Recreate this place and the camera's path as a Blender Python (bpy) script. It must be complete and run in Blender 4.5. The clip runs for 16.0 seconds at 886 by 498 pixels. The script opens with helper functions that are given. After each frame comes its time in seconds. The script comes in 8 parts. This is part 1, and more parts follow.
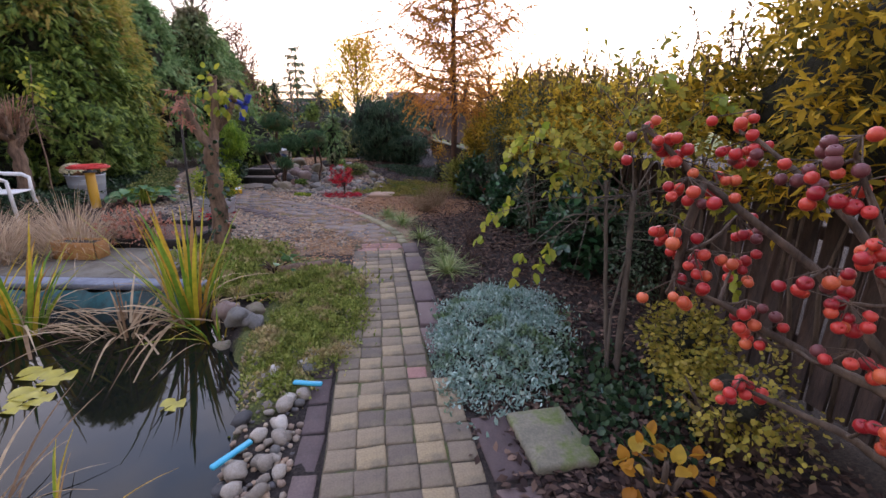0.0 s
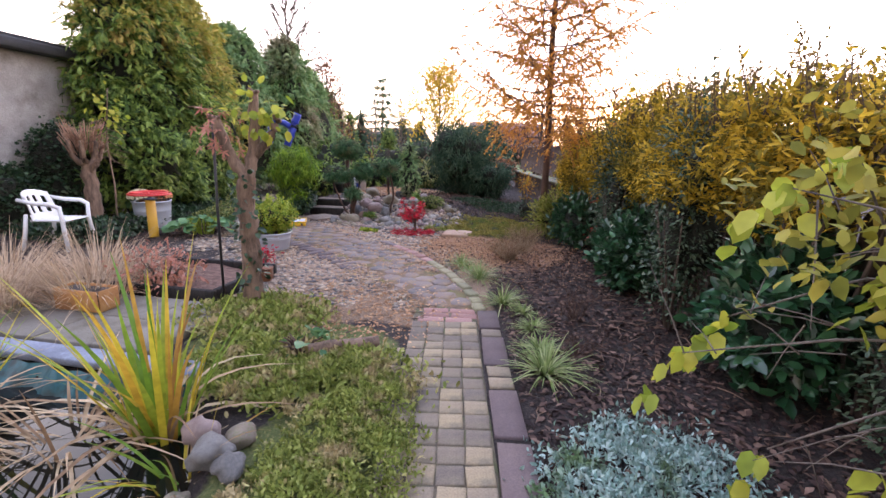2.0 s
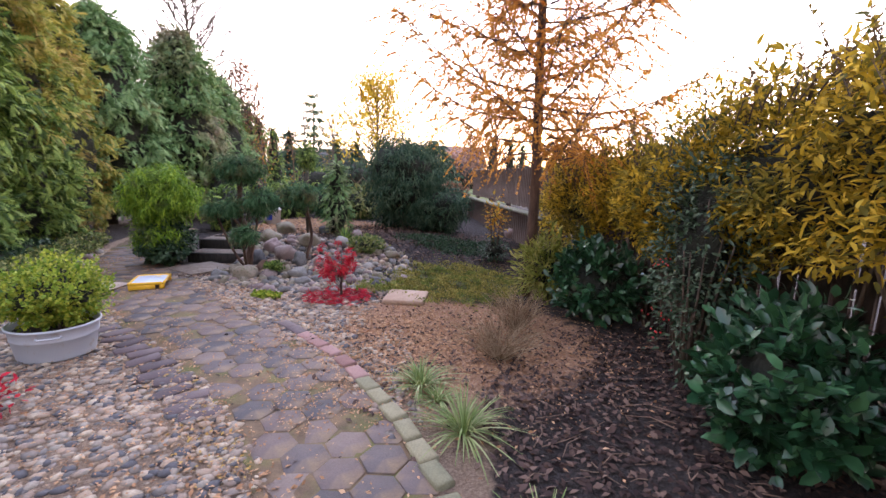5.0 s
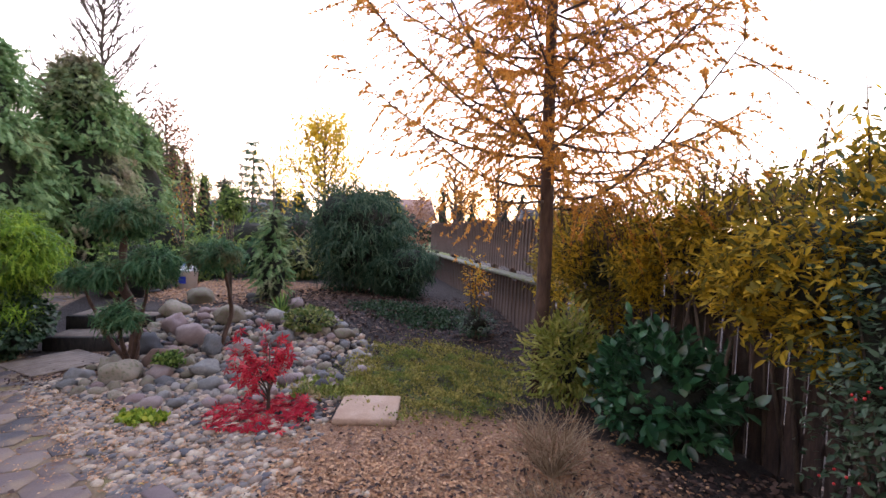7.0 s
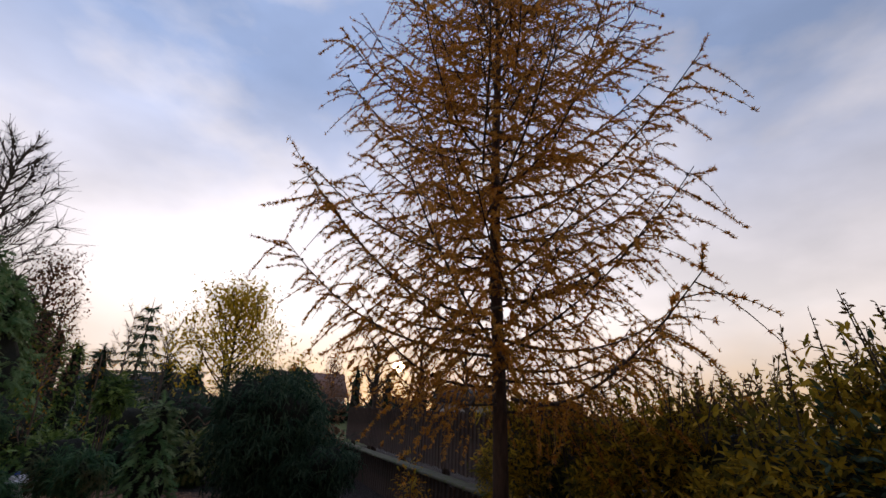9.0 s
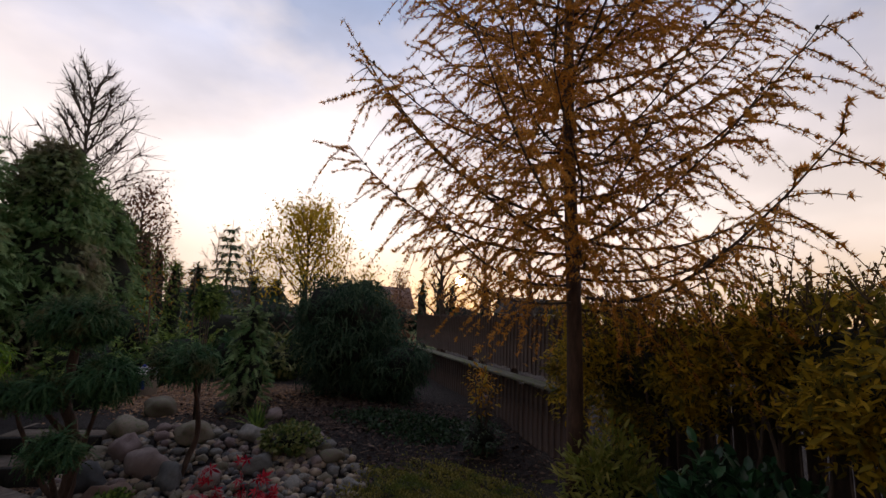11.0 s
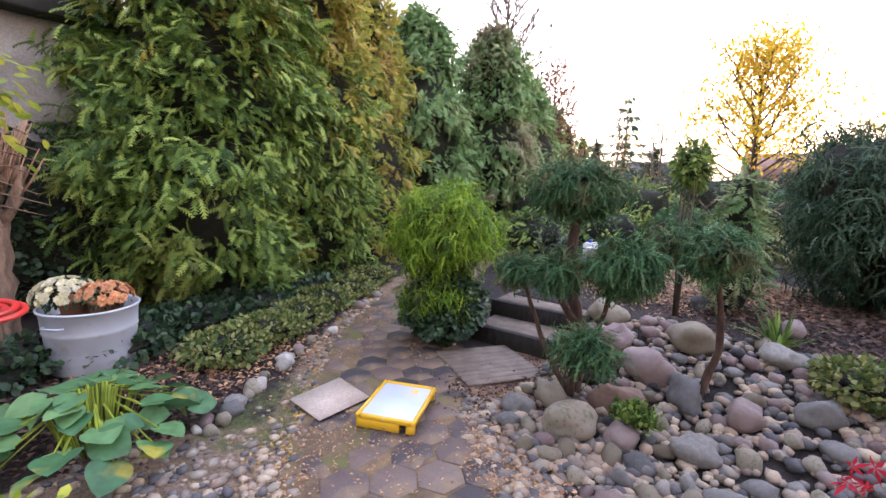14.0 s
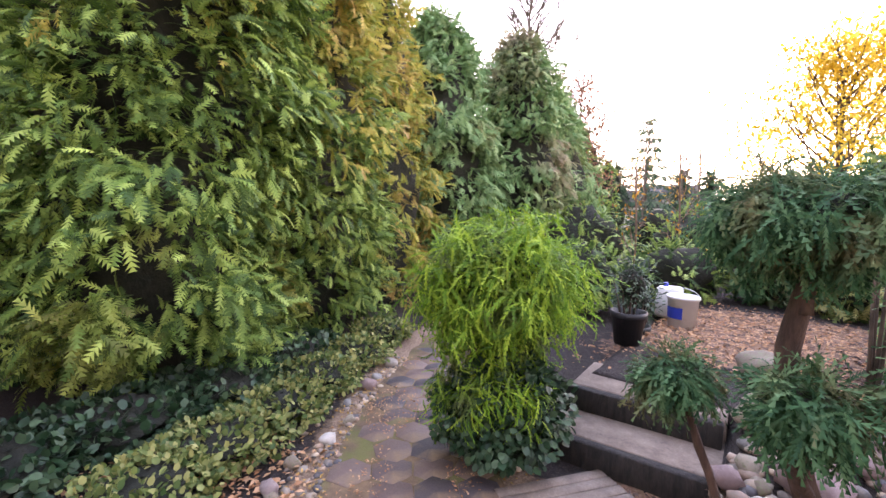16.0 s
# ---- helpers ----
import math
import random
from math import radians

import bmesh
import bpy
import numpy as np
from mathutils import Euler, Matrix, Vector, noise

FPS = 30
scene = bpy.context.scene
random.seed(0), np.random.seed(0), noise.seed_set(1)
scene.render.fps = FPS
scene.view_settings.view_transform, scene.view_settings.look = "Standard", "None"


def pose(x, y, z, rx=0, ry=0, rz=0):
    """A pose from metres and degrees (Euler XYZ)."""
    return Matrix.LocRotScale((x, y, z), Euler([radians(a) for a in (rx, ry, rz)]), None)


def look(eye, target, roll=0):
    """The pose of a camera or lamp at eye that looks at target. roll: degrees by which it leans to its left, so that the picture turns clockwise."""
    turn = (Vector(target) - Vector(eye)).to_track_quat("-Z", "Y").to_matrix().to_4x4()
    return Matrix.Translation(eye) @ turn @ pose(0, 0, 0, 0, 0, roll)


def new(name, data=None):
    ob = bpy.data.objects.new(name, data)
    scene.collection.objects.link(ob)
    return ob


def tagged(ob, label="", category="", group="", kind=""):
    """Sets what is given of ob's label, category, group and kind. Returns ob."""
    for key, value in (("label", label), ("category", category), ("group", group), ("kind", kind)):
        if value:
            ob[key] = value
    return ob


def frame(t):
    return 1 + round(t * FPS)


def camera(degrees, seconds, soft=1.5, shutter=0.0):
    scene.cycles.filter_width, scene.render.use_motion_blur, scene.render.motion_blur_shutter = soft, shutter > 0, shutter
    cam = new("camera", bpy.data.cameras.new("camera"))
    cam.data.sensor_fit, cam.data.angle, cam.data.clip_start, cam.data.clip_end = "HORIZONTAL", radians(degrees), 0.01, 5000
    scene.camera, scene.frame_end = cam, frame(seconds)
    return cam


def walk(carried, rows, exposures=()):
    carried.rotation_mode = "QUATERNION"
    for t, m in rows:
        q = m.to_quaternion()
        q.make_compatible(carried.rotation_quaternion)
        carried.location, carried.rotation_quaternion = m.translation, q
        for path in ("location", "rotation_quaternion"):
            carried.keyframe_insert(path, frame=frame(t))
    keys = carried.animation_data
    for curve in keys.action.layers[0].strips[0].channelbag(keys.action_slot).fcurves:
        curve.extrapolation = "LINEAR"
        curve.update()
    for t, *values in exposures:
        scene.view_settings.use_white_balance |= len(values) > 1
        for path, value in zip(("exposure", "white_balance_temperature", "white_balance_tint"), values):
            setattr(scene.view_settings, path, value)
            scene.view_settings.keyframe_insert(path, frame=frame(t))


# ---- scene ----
cam = camera(90.8, 16.0)
METRES, EYE, TILT, LEAN, TURN = 10.0, 1.5, 1.2, 0.0, 0.0
ROWS = [
    (0.0, 0.0, 0.0, 0.0, 0.25, -17.25, -0.81),
    (0.5, -0.001, 0.0245, -0.0014, 4.82, -16.44, -0.34),
    (1.0, -0.0079, 0.0618, -0.0012, 6.93, -15.91, -1.34),
    (1.5, -0.0083, 0.1042, -0.0032, 8.86, -14.59, -1.11),
    (2.0, -0.0165, 0.1463, -0.0049, 10.59, -13.73, -1.29),
    (2.5, -0.0308, 0.1872, -0.0036, 10.87, -11.81, -0.25),
    (3.0, -0.0369, 0.2316, -0.0077, 10.81, -11.12, 0.3),
    (5.5, -0.0741, 0.461, -0.0131, 1.6, -10.46, -2.27),
    (6.0, -0.0812, 0.5025, -0.012, 1.09, -10.42, -2.44),
    (6.5, -0.0959, 0.5406, -0.0125, -1.9, -9.68, -2.91),
    (7.0, -0.1034, 0.5741, -0.014, -4.29, -3.51, -2.35),
    (7.5, -0.1102, 0.5948, -0.0073, -6.47, 2.7, -3.28),
    (8.0, -0.1195, 0.6017, 0.0028, -12.57, 12.57, -2.75),
    (8.5, -0.1252, 0.6022, 0.009, -15.41, 19.26, -2.46),
    (11.0, -0.132, 0.6215, -0.0019, -7.43, 7.94, -2.35),
    (11.5, -0.1331, 0.6439, -0.0087, 9.76, -2.94, -1.1),
    (12.0, -0.1476, 0.6571, -0.0126, 23.0, -7.56, -0.04),
    (12.5, -0.1751, 0.6709, -0.0132, 31.23, -8.98, 0.37),
    (13.0, -0.2021, 0.6922, -0.0159, 37.42, -9.66, 0.45),
    (13.5, -0.2307, 0.7206, -0.0151, 38.85, -9.6, -1.47),
    (14.0, -0.2668, 0.7401, -0.0158, 39.21, -9.61, -1.38),
    (14.5, -0.2911, 0.7675, -0.017, 36.28, -9.57, -1.94),
    (15.0, -0.3134, 0.7934, -0.0177, 35.46, -9.38, -2.2),
    (15.5, -0.3495, 0.813, -0.0182, 35.65, -8.9, -2.23),
    (16.0, -0.381, 0.8346, -0.0156, 40.12, -6.31, -0.82),
]
walk(cam, [(t, pose(0, 0, EYE, TILT, LEAN, TURN) @ pose(METRES * x, METRES * y, METRES * z, 90 + pitch, roll, yaw)) for t, x, y, z, yaw, pitch, roll in ROWS],
     exposures=[(0, 0.55, 6950, 26), (0.5, 0.8, 6950, 26), (1.2, 1.25, 6950, 26), (6.6, 1.3, 6950, 26), (7, 1.08, 6950, 25), (7.5, 0.85, 6900, 23), (8, -0.75, 6800, 20), (8.5, -1.32, 6750, 19), (10.8, -1.4, 7500, 21), (11.1, -1.1, 7600, 22), (11.4, -0.35, 7400, 23), (11.7, 0.6, 7400, 24), (12, 1.1, 7050, 25), (12.5, 1.5, 7050, 26), (14.8, 1.54, 6950, 25), (15.4, 1.59, 6950, 26), (16, 1.99, 7150, 30)])

# ---- world and sun: a low sun behind the garden, thin cloud ----
SUN_AZ, SUN_EL = radians(9.5), radians(5.08)
world = bpy.data.worlds.new("dusk_sky")
scene.world = world
world.use_nodes = True
wn = world.node_tree
sky = wn.nodes.new("ShaderNodeTexSky")
sky.sky_type = "NISHITA"
sky.sun_disc = False
sky.sun_elevation, sky.sun_rotation = SUN_EL, SUN_AZ
sky.air_density, sky.dust_density, sky.ozone_density = 1.0, 0.6, 1.6
wcoord = wn.nodes.new("ShaderNodeTexCoord")
wmap = wn.nodes.new("ShaderNodeMapping")
wmap.inputs["Scale"].default_value = (1.0, 1.0, 2.0)
wnoise = wn.nodes.new("ShaderNodeTexNoise")
wnoise.inputs["Scale"].default_value = 1.9
wnoise.inputs["Detail"].default_value = 6
wramp = wn.nodes.new("ShaderNodeValToRGB")
wramp.color_ramp.elements[0].position, wramp.color_ramp.elements[1].position = 0.36, 0.66
wramp.color_ramp.elements[0].color = (0.6, 0.6, 0.6, 1)
wramp.color_ramp.elements[1].color = (0.95, 0.95, 0.95, 1)
wmix = wn.nodes.new("ShaderNodeMix")
wmix.data_type = "RGBA"
wsep = wn.nodes.new("ShaderNodeSeparateXYZ")
whaze = wn.nodes.new("ShaderNodeValToRGB")
whaze.color_ramp.elements[0].position, whaze.color_ramp.elements[1].position = 0.03, 0.62
whaze.color_ramp.elements[0].color = (0.8, 0.57, 0.36, 1)
whaze.color_ramp.elements[1].color = (0.33, 0.47, 0.74, 1)
wmid = whaze.color_ramp.elements.new(0.2)
wmid.color = (1.0, 0.96, 0.93, 1)
wgain = wn.nodes.new("ShaderNodeVectorMath")
wgain.operation = "SCALE"
wn.links.new(wcoord.outputs["Generated"], wsep.inputs["Vector"])
wn.links.new(wsep.outputs["Z"], whaze.inputs["Fac"])
wbank = wn.nodes.new("ShaderNodeTexNoise")
wbank.inputs["Scale"].default_value = 3.4
wbank.inputs["Detail"].default_value = 7
wn.links.new(wmap.outputs["Vector"], wbank.inputs["Vector"])
wbankramp = wn.nodes.new("ShaderNodeValToRGB")
wbankramp.color_ramp.elements[0].position, wbankramp.color_ramp.elements[1].position = 0.42, 0.68
wbankramp.color_ramp.elements[1].color = (0.7, 0.7, 0.7, 1)
wn.links.new(wbank.outputs["Fac"], wbankramp.inputs["Fac"])
wwhite = wn.nodes.new("ShaderNodeMix")
wwhite.data_type = "RGBA"
wwhite.inputs["B"].default_value = (0.86, 0.86, 0.88, 1)
wn.links.new(wbankramp.outputs["Color"], wwhite.inputs["Factor"])
wn.links.new(whaze.outputs["Color"], wwhite.inputs["A"])
wn.links.new(wwhite.outputs["Result"], wgain.inputs[0])
wside = wn.nodes.new("ShaderNodeMapRange")
wside.inputs["From Min"].default_value, wside.inputs["From Max"].default_value = -1.0, 1.0
wside.inputs["To Min"].default_value, wside.inputs["To Max"].default_value = 4.2, 25.0
wn.links.new(wsep.outputs["Y"], wside.inputs["Value"])
wn.links.new(wside.outputs["Result"], wgain.inputs["Scale"])
wn.links.new(wgain.outputs["Vector"], wmix.inputs["B"])
bg = wn.nodes["Background"]
bg.inputs["Strength"].default_value = 0.15
wn.links.new(wcoord.outputs["Generated"], wmap.inputs["Vector"])
wn.links.new(wmap.outputs["Vector"], wnoise.inputs["Vector"])
wn.links.new(wnoise.outputs["Fac"], wramp.inputs["Fac"])
wn.links.new(wramp.outputs["Color"], wmix.inputs["Factor"])
wn.links.new(sky.outputs["Color"], wmix.inputs["A"])
wn.links.new(wmix.outputs["Result"], bg.inputs["Color"])

lamp = bpy.data.lights.new("sun", "SUN")
lamp.energy, lamp.angle, lamp.color = 1.4, radians(0.6), (1.0, 0.62, 0.32)
sun = new("sun", lamp)
TO_SUN = Vector((math.sin(SUN_AZ) * math.cos(SUN_EL), math.cos(SUN_AZ) * math.cos(SUN_EL), math.sin(SUN_EL)))
sun.matrix_world = look(TO_SUN * 100, (0, 0, 0))

rng = np.random.default_rng(7)


# ---- mesh helpers ----
def build(name, V, faces, mat, smooth=False):
    """A mesh object from vertices and lists of equal-sided face arrays."""
    V = np.asarray(V, dtype=np.float32).reshape(-1, 3)
    faces = [np.asarray(f, dtype=np.int32) for f in (faces if isinstance(faces, list) else [faces]) if len(f)]
    me = bpy.data.meshes.new(name)
    me.vertices.add(len(V))
    me.vertices.foreach_set("co", V.ravel())
    loops = np.concatenate([f.ravel() for f in faces])
    sizes = np.concatenate([np.full(len(f), f.shape[1], dtype=np.int32) for f in faces])
    me.loops.add(len(loops))
    me.loops.foreach_set("vertex_index", loops)
    me.polygons.add(len(sizes))
    me.polygons.foreach_set("loop_start", np.concatenate([[0], np.cumsum(sizes)[:-1]]).astype(np.int32))
    if smooth:
        me.polygons.foreach_set("use_smooth", np.ones(len(sizes), dtype=bool))
    me.update(calc_edges=True)
    if mat:
        me.materials.append(mat)
    return new(name, me)


def thing(name, at, label, category, group="", kind=""):
    e = new(name)
    e.location = at
    e.empty_display_size = 0.1
    return tagged(e, label, category, group, kind)


LOOSE = ("needles", "cone_spread", "twig_tangle", "branchwork", "inner_mass", "stemwork", "shoot_growth", "shoot_leafage", "crown", "foliage", "spurwork", "berry_spread", "bloom_cover")


def part(name, geo, mat, parent, label="", smooth=False):
    """One mesh, given in world metres, as a part of a thing or of a part."""
    V, F = geo
    root = parent
    off = np.array(root.location, dtype=np.float64)
    while root.parent:
        root = root.parent
        off += np.array(root.location)
    ob = build(name, np.asarray(V) - off, F, mat, smooth)
    ob.parent = parent
    if name in LOOSE:
        ob["kind"] = "stuff"
    return tagged(ob, label) if label else ob


def join(*geos):
    Vs, Fs, n = [], {}, 0
    for V, F in geos:
        V = np.asarray(V, dtype=np.float64).reshape(-1, 3)
        for f in (F if isinstance(F, list) else [F]):
            f = np.asarray(f)
            if len(f):
                Fs.setdefault(f.shape[1], []).append(f + n)
        Vs.append(V)
        n += len(V)
    return np.concatenate(Vs), [np.concatenate(f) for f in Fs.values()]


def sstep(v, a, b):
    k = np.clip((np.asarray(v, dtype=float) - a) / (b - a), 0, 1)
    return k * k * (3 - 2 * k)


def wob(P, scale, seed=0.0):
    """Smooth pseudo-noise of points, about -1 to 1."""
    P = np.asarray(P, dtype=float) * scale
    x, y, z = P[..., 0] + seed, P[..., 1] - 1.7 * seed, P[..., 2] + 0.6 * seed
    return (np.sin(1.0 * x + 1.3 * np.sin(0.9 * y + 0.4 * z)) + np.sin(1.1 * y + 1.4 * np.sin(1.0 * z + 0.7 * x)) + np.sin(1.2 * z + 1.2 * np.sin(0.8 * x - 0.9 * y))) / 3 + 0.35 * np.sin(2.3 * x + 1.9 * y - 2.1 * z)


def unit(v):
    v = np.asarray(v, dtype=float)
    return v / np.maximum(np.linalg.norm(v, axis=-1, keepdims=True), 1e-9)


def tube(points, radii, sides=6, cap=True):
    P = np.asarray(points, dtype=float)
    n = len(P)
    r = np.broadcast_to(np.asarray(radii, dtype=float), (n,))
    d = unit(np.gradient(P, axis=0))
    ref = np.where(np.abs(d[:, 2:3]) > 0.9, np.array([[1.0, 0, 0]]), np.array([[0, 0, 1.0]]))
    u = unit(np.cross(d, ref))
    v = np.cross(d, u)
    a = np.linspace(0, 2 * np.pi, sides, endpoint=False)
    ring = np.cos(a)[None, :, None] * u[:, None, :] + np.sin(a)[None, :, None] * v[:, None, :]
    V = (P[:, None, :] + ring * r[:, None, None]).reshape(-1, 3)
    i, j = np.meshgrid(np.arange(n - 1), np.arange(sides), indexing="ij")
    k = (j + 1) % sides
    F = np.stack([i * sides + j, i * sides + k, (i + 1) * sides + k, (i + 1) * sides + j], -1).reshape(-1, 4)
    faces = [F]
    if cap and sides > 2:
        faces.append(np.array([list(range(sides))[::-1], [(n - 1) * sides + q for q in range(sides)]]))
    return V, faces


def box(x0, y0, z0, x1, y1, z1, bevel=0.0, turn=0.0, at=None):
    """A box with bevelled edges, turned by degrees about its middle."""
    b = min(bevel, 0.45 * min(x1 - x0, y1 - y0, z1 - z0))
    hx, hy, hz = (x1 - x0) / 2, (y1 - y0) / 2, (z1 - z0) / 2
    bm = bmesh.new()
    bmesh.ops.create_cube(bm, size=1, matrix=Matrix.Diagonal((2 * hx, 2 * hy, 2 * hz, 1)))
    if b > 0:
        bmesh.ops.bevel(bm, geom=bm.edges[:], offset=b, segments=1, affect="EDGES")
    V, F = from_bm(bm)
    c, s = math.cos(radians(turn)), math.sin(radians(turn))
    V = V @ np.array([[c, s, 0], [-s, c, 0], [0, 0, 1]])
    return V + np.array([(x0 + x1) / 2, (y0 + y1) / 2, (z0 + z1) / 2]), F


def from_bm(bm):
    bm.verts.ensure_lookup_table()
    V = np.array([v.co[:] for v in bm.verts])
    Fs = {}
    for f in bm.faces:
        Fs.setdefault(len(f.verts), []).append([v.index for v in f.verts])
    bm.free()
    return V, [np.array(f) for f in Fs.values()]


def lathe(profile, at, sides=24):
    """A turned shape from (radius, height) pairs."""
    p = np.array(profile, dtype=float)
    a = np.linspace(0, 2 * np.pi, sides, endpoint=False)
    V = np.stack([p[:, 0:1] * np.cos(a), p[:, 0:1] * np.sin(a), np.repeat(p[:, 1:2], sides, 1)], -1).reshape(-1, 3) + np.array(at)
    i, j = np.meshgrid(np.arange(len(p) - 1), np.arange(sides), indexing="ij")
    k = (j + 1) % sides
    return V, [np.stack([i * sides + j, i * sides + k, (i + 1) * sides + k, (i + 1) * sides + j], -1).reshape(-1, 4)]


# leaf outlines: x along the leaf, y across, z out of it
LEAF = (np.array([(0, 0, 0), (0.3, 0.2, 0.05), (0.3, -0.2, 0.05), (0.35, 0, 0), (0.7, 0.17, 0.02), (0.7, -0.17, 0.02), (1, 0, -0.1)]),
        [np.array([(0, 3, 1), (0, 2, 3), (4, 3, 6), (3, 5, 6)]), np.array([(3, 4, 1, 3)])[:0], np.array([(1, 3, 4), (2, 5, 3)])])
ROUND = (np.array([(0, 0, 0), (0.2, 0.32, 0.04), (0.2, -0.32, 0.04), (0.65, 0.36, 0.03), (0.65, -0.36, 0.03), (1, 0.0, -0.08), (0.5, 0, -0.03)]),
         [np.array([(0, 6, 1), (0, 2, 6), (1, 6, 3), (2, 4, 6), (3, 6, 5), (6, 4, 5)])])
BLADE = (np.array([(0, 0.03, 0), (0, -0.03, 0), (0.4, 0.035, 0.03), (0.4, -0.035, 0.03), (0.75, 0.02, 0), (0.75, -0.02, 0), (1, 0, -0.09)]),
         [np.array([(0, 1, 3, 2), (2, 3, 5, 4)]), np.array([(4, 5, 6)])])
NEEDLE = (np.array([(0, 0.09, 0), (0, -0.09, 0), (1, 0, 0)]), [np.array([(0, 1, 2)])])


def make_fan(fingers, spread, droop, width):
    V, F = [(0, 0, 0)], []
    for i in range(fingers):
        k = i / (fingers - 1) * 2 - 1
        a, L = k * spread, 1.0 - 0.42 * abs(k)
        c, s = math.cos(a), math.sin(a)
        n = len(V)
        for x, y in ((0.45, width), (0.45, -width), (1.0, 0)):
            X, Y = L * (x * c - y * s), L * (x * s + y * c)
            V.append((X, Y, -droop * X * X - 0.1 * abs(Y)))
        F += [(0, n + 1, n), (n, n + 1, n + 2)]
    return np.array(V), [np.array(F)]


def make_frond(pairs, width, droop):
    """A flat serrated spray: short lobes on both sides of one axis."""
    ax = [(i / pairs, 0, -droop * (i / pairs) ** 2) for i in range(pairs + 1)]
    V, F = list(ax), []
    for i in range(pairs):
        k = (i + 0.5) / pairs
        w = width * (0.35 + 1.3 * k) * (1 - k) ** 0.55
        for sgn in (1, -1):
            V.append((min(1.0, ax[i + 1][0] + 0.1), sgn * w, ax[i + 1][2] - 0.25 * w))
            F.append((i, i + 1, len(V) - 1) if sgn < 0 else (i + 1, i, len(V) - 1))
    return np.array(V), [np.array(F)]


FAN = make_frond(5, 0.42, 0.4)
SPRAY = make_frond(6, 0.36, 0.35)
THREAD = make_frond(6, 0.12, 0.95)
CHIP = (np.array([(0, 0, 0), (0.5, 0.24, 0.1), (0.5, -0.24, 0.08), (1, 0, -0.06)]), [np.array([(0, 2, 1), (1, 2, 3)])])
MAPLE = make_fan(5, 2.0, 0.15, 0.15)


def make_broad_leaf(rows, cup, droop):
    """A heart-shaped leaf with a sunken midrib, side veins and a drooping tip."""
    V, F = [], []
    for i in range(rows + 1):
        u = i / rows
        w = 0.44 * (math.sin(math.pi * min(1.0, u * 0.93 + 0.07)) ** 0.75) * (1.12 - 0.35 * u)
        for j in range(-2, 3):
            k = j / 2
            V.append((u - 0.12 * abs(k) * (1 - u) ** 3, w * k, cup * abs(k) ** 1.3 * w + 0.012 * (-1) ** i * abs(k) - droop * u * u))
    for i in range(rows):
        F += [(i * 5 + j, (i + 1) * 5 + j, (i + 1) * 5 + j + 1, i * 5 + j + 1) for j in range(4)]
    return np.array(V), [np.array(F)]


BROAD = make_broad_leaf(8, 0.28, 0.2)


def scatter(P, D, N, S, shape, width=None):
    """Copies of a leaf outline at points P, along D, facing N, of length S."""
    T, F = shape
    D = unit(D)
    B = unit(np.cross(N, D))
    N = np.cross(D, B)
    S = np.broadcast_to(np.asarray(S, dtype=float), (len(P),))
    W = S if width is None else S * width
    V = P[:, None, :] + S[:, None, None] * T[None, :, 0:1] * D[:, None, :] + W[:, None, None] * T[None, :, 1:2] * B[:, None, :] + S[:, None, None] * T[None, :, 2:3] * N[:, None, :]
    off = (np.arange(len(P)) * len(T))[:, None, None]
    return V.reshape(-1, 3), [(f[None] + off).reshape(-1, f.shape[1]) for f in F if len(f)]


def rand_dirs(n):
    return unit(rng.normal(size=(n, 3)))


def shell(n, c, r, lump=0.18, freq=3.0, inner=0.72, seed=0.0, flat=0.0):
    """Points in the outer part of a lumpy ellipsoid, with outward normals."""
    d = rand_dirs(n)
    if flat:
        d[:, 2] = np.where(d[:, 2] < -flat, -d[:, 2] * 0.6, d[:, 2])
        d = unit(d)
    fine = wob(d, freq * 2.6, seed + 3.3)
    keep = fine > rng.uniform(-0.75, -0.05, n)
    d, fine = d[keep], fine[keep]
    k = rng.uniform(inner, 1.0, len(d)) * (1 + lump * wob(d, freq, seed) + 0.5 * lump * fine)
    return np.array(c) + d * np.array(r) * k[:, None], unit(d / np.array(r))


def core(c, r, lump=0.15, freq=3.0, seed=0.0, seg=(20, 14)):
    """A lumpy solid core that blocks the view through and stands for inner shade."""
    u = np.linspace(0, 2 * np.pi, seg[0], endpoint=False)
    v = np.linspace(0.05, np.pi - 0.05, seg[1])
    d = np.stack([np.sin(v)[:, None] * np.cos(u), np.sin(v)[:, None] * np.sin(u), np.repeat(np.cos(v)[:, None], seg[0], 1)], -1)
    V = np.array(c) + d * np.array(r) * (1 + lump * wob(d, freq, seed))[..., None]
    i, j = np.meshgrid(np.arange(seg[1] - 1), np.arange(seg[0]), indexing="ij")
    k = (j + 1) % seg[0]
    return V.reshape(-1, 3), [np.stack([i * seg[0] + j, (i + 1) * seg[0] + j, (i + 1) * seg[0] + k, i * seg[0] + k], -1).reshape(-1, 4)]


# ---- lie of the land ----
POND = np.array([(-0.93, 0.2), (-0.96, 1.5), (-1.1, 2.05), (-1.24, 2.45), (-1.55, 2.9), (-1.85, 3.3), (-2.25, 3.58), (-4.3, 3.6), (-5.0, 2.0), (-4.6, 0.0), (-3.0, -0.9), (-1.5, -0.6)])


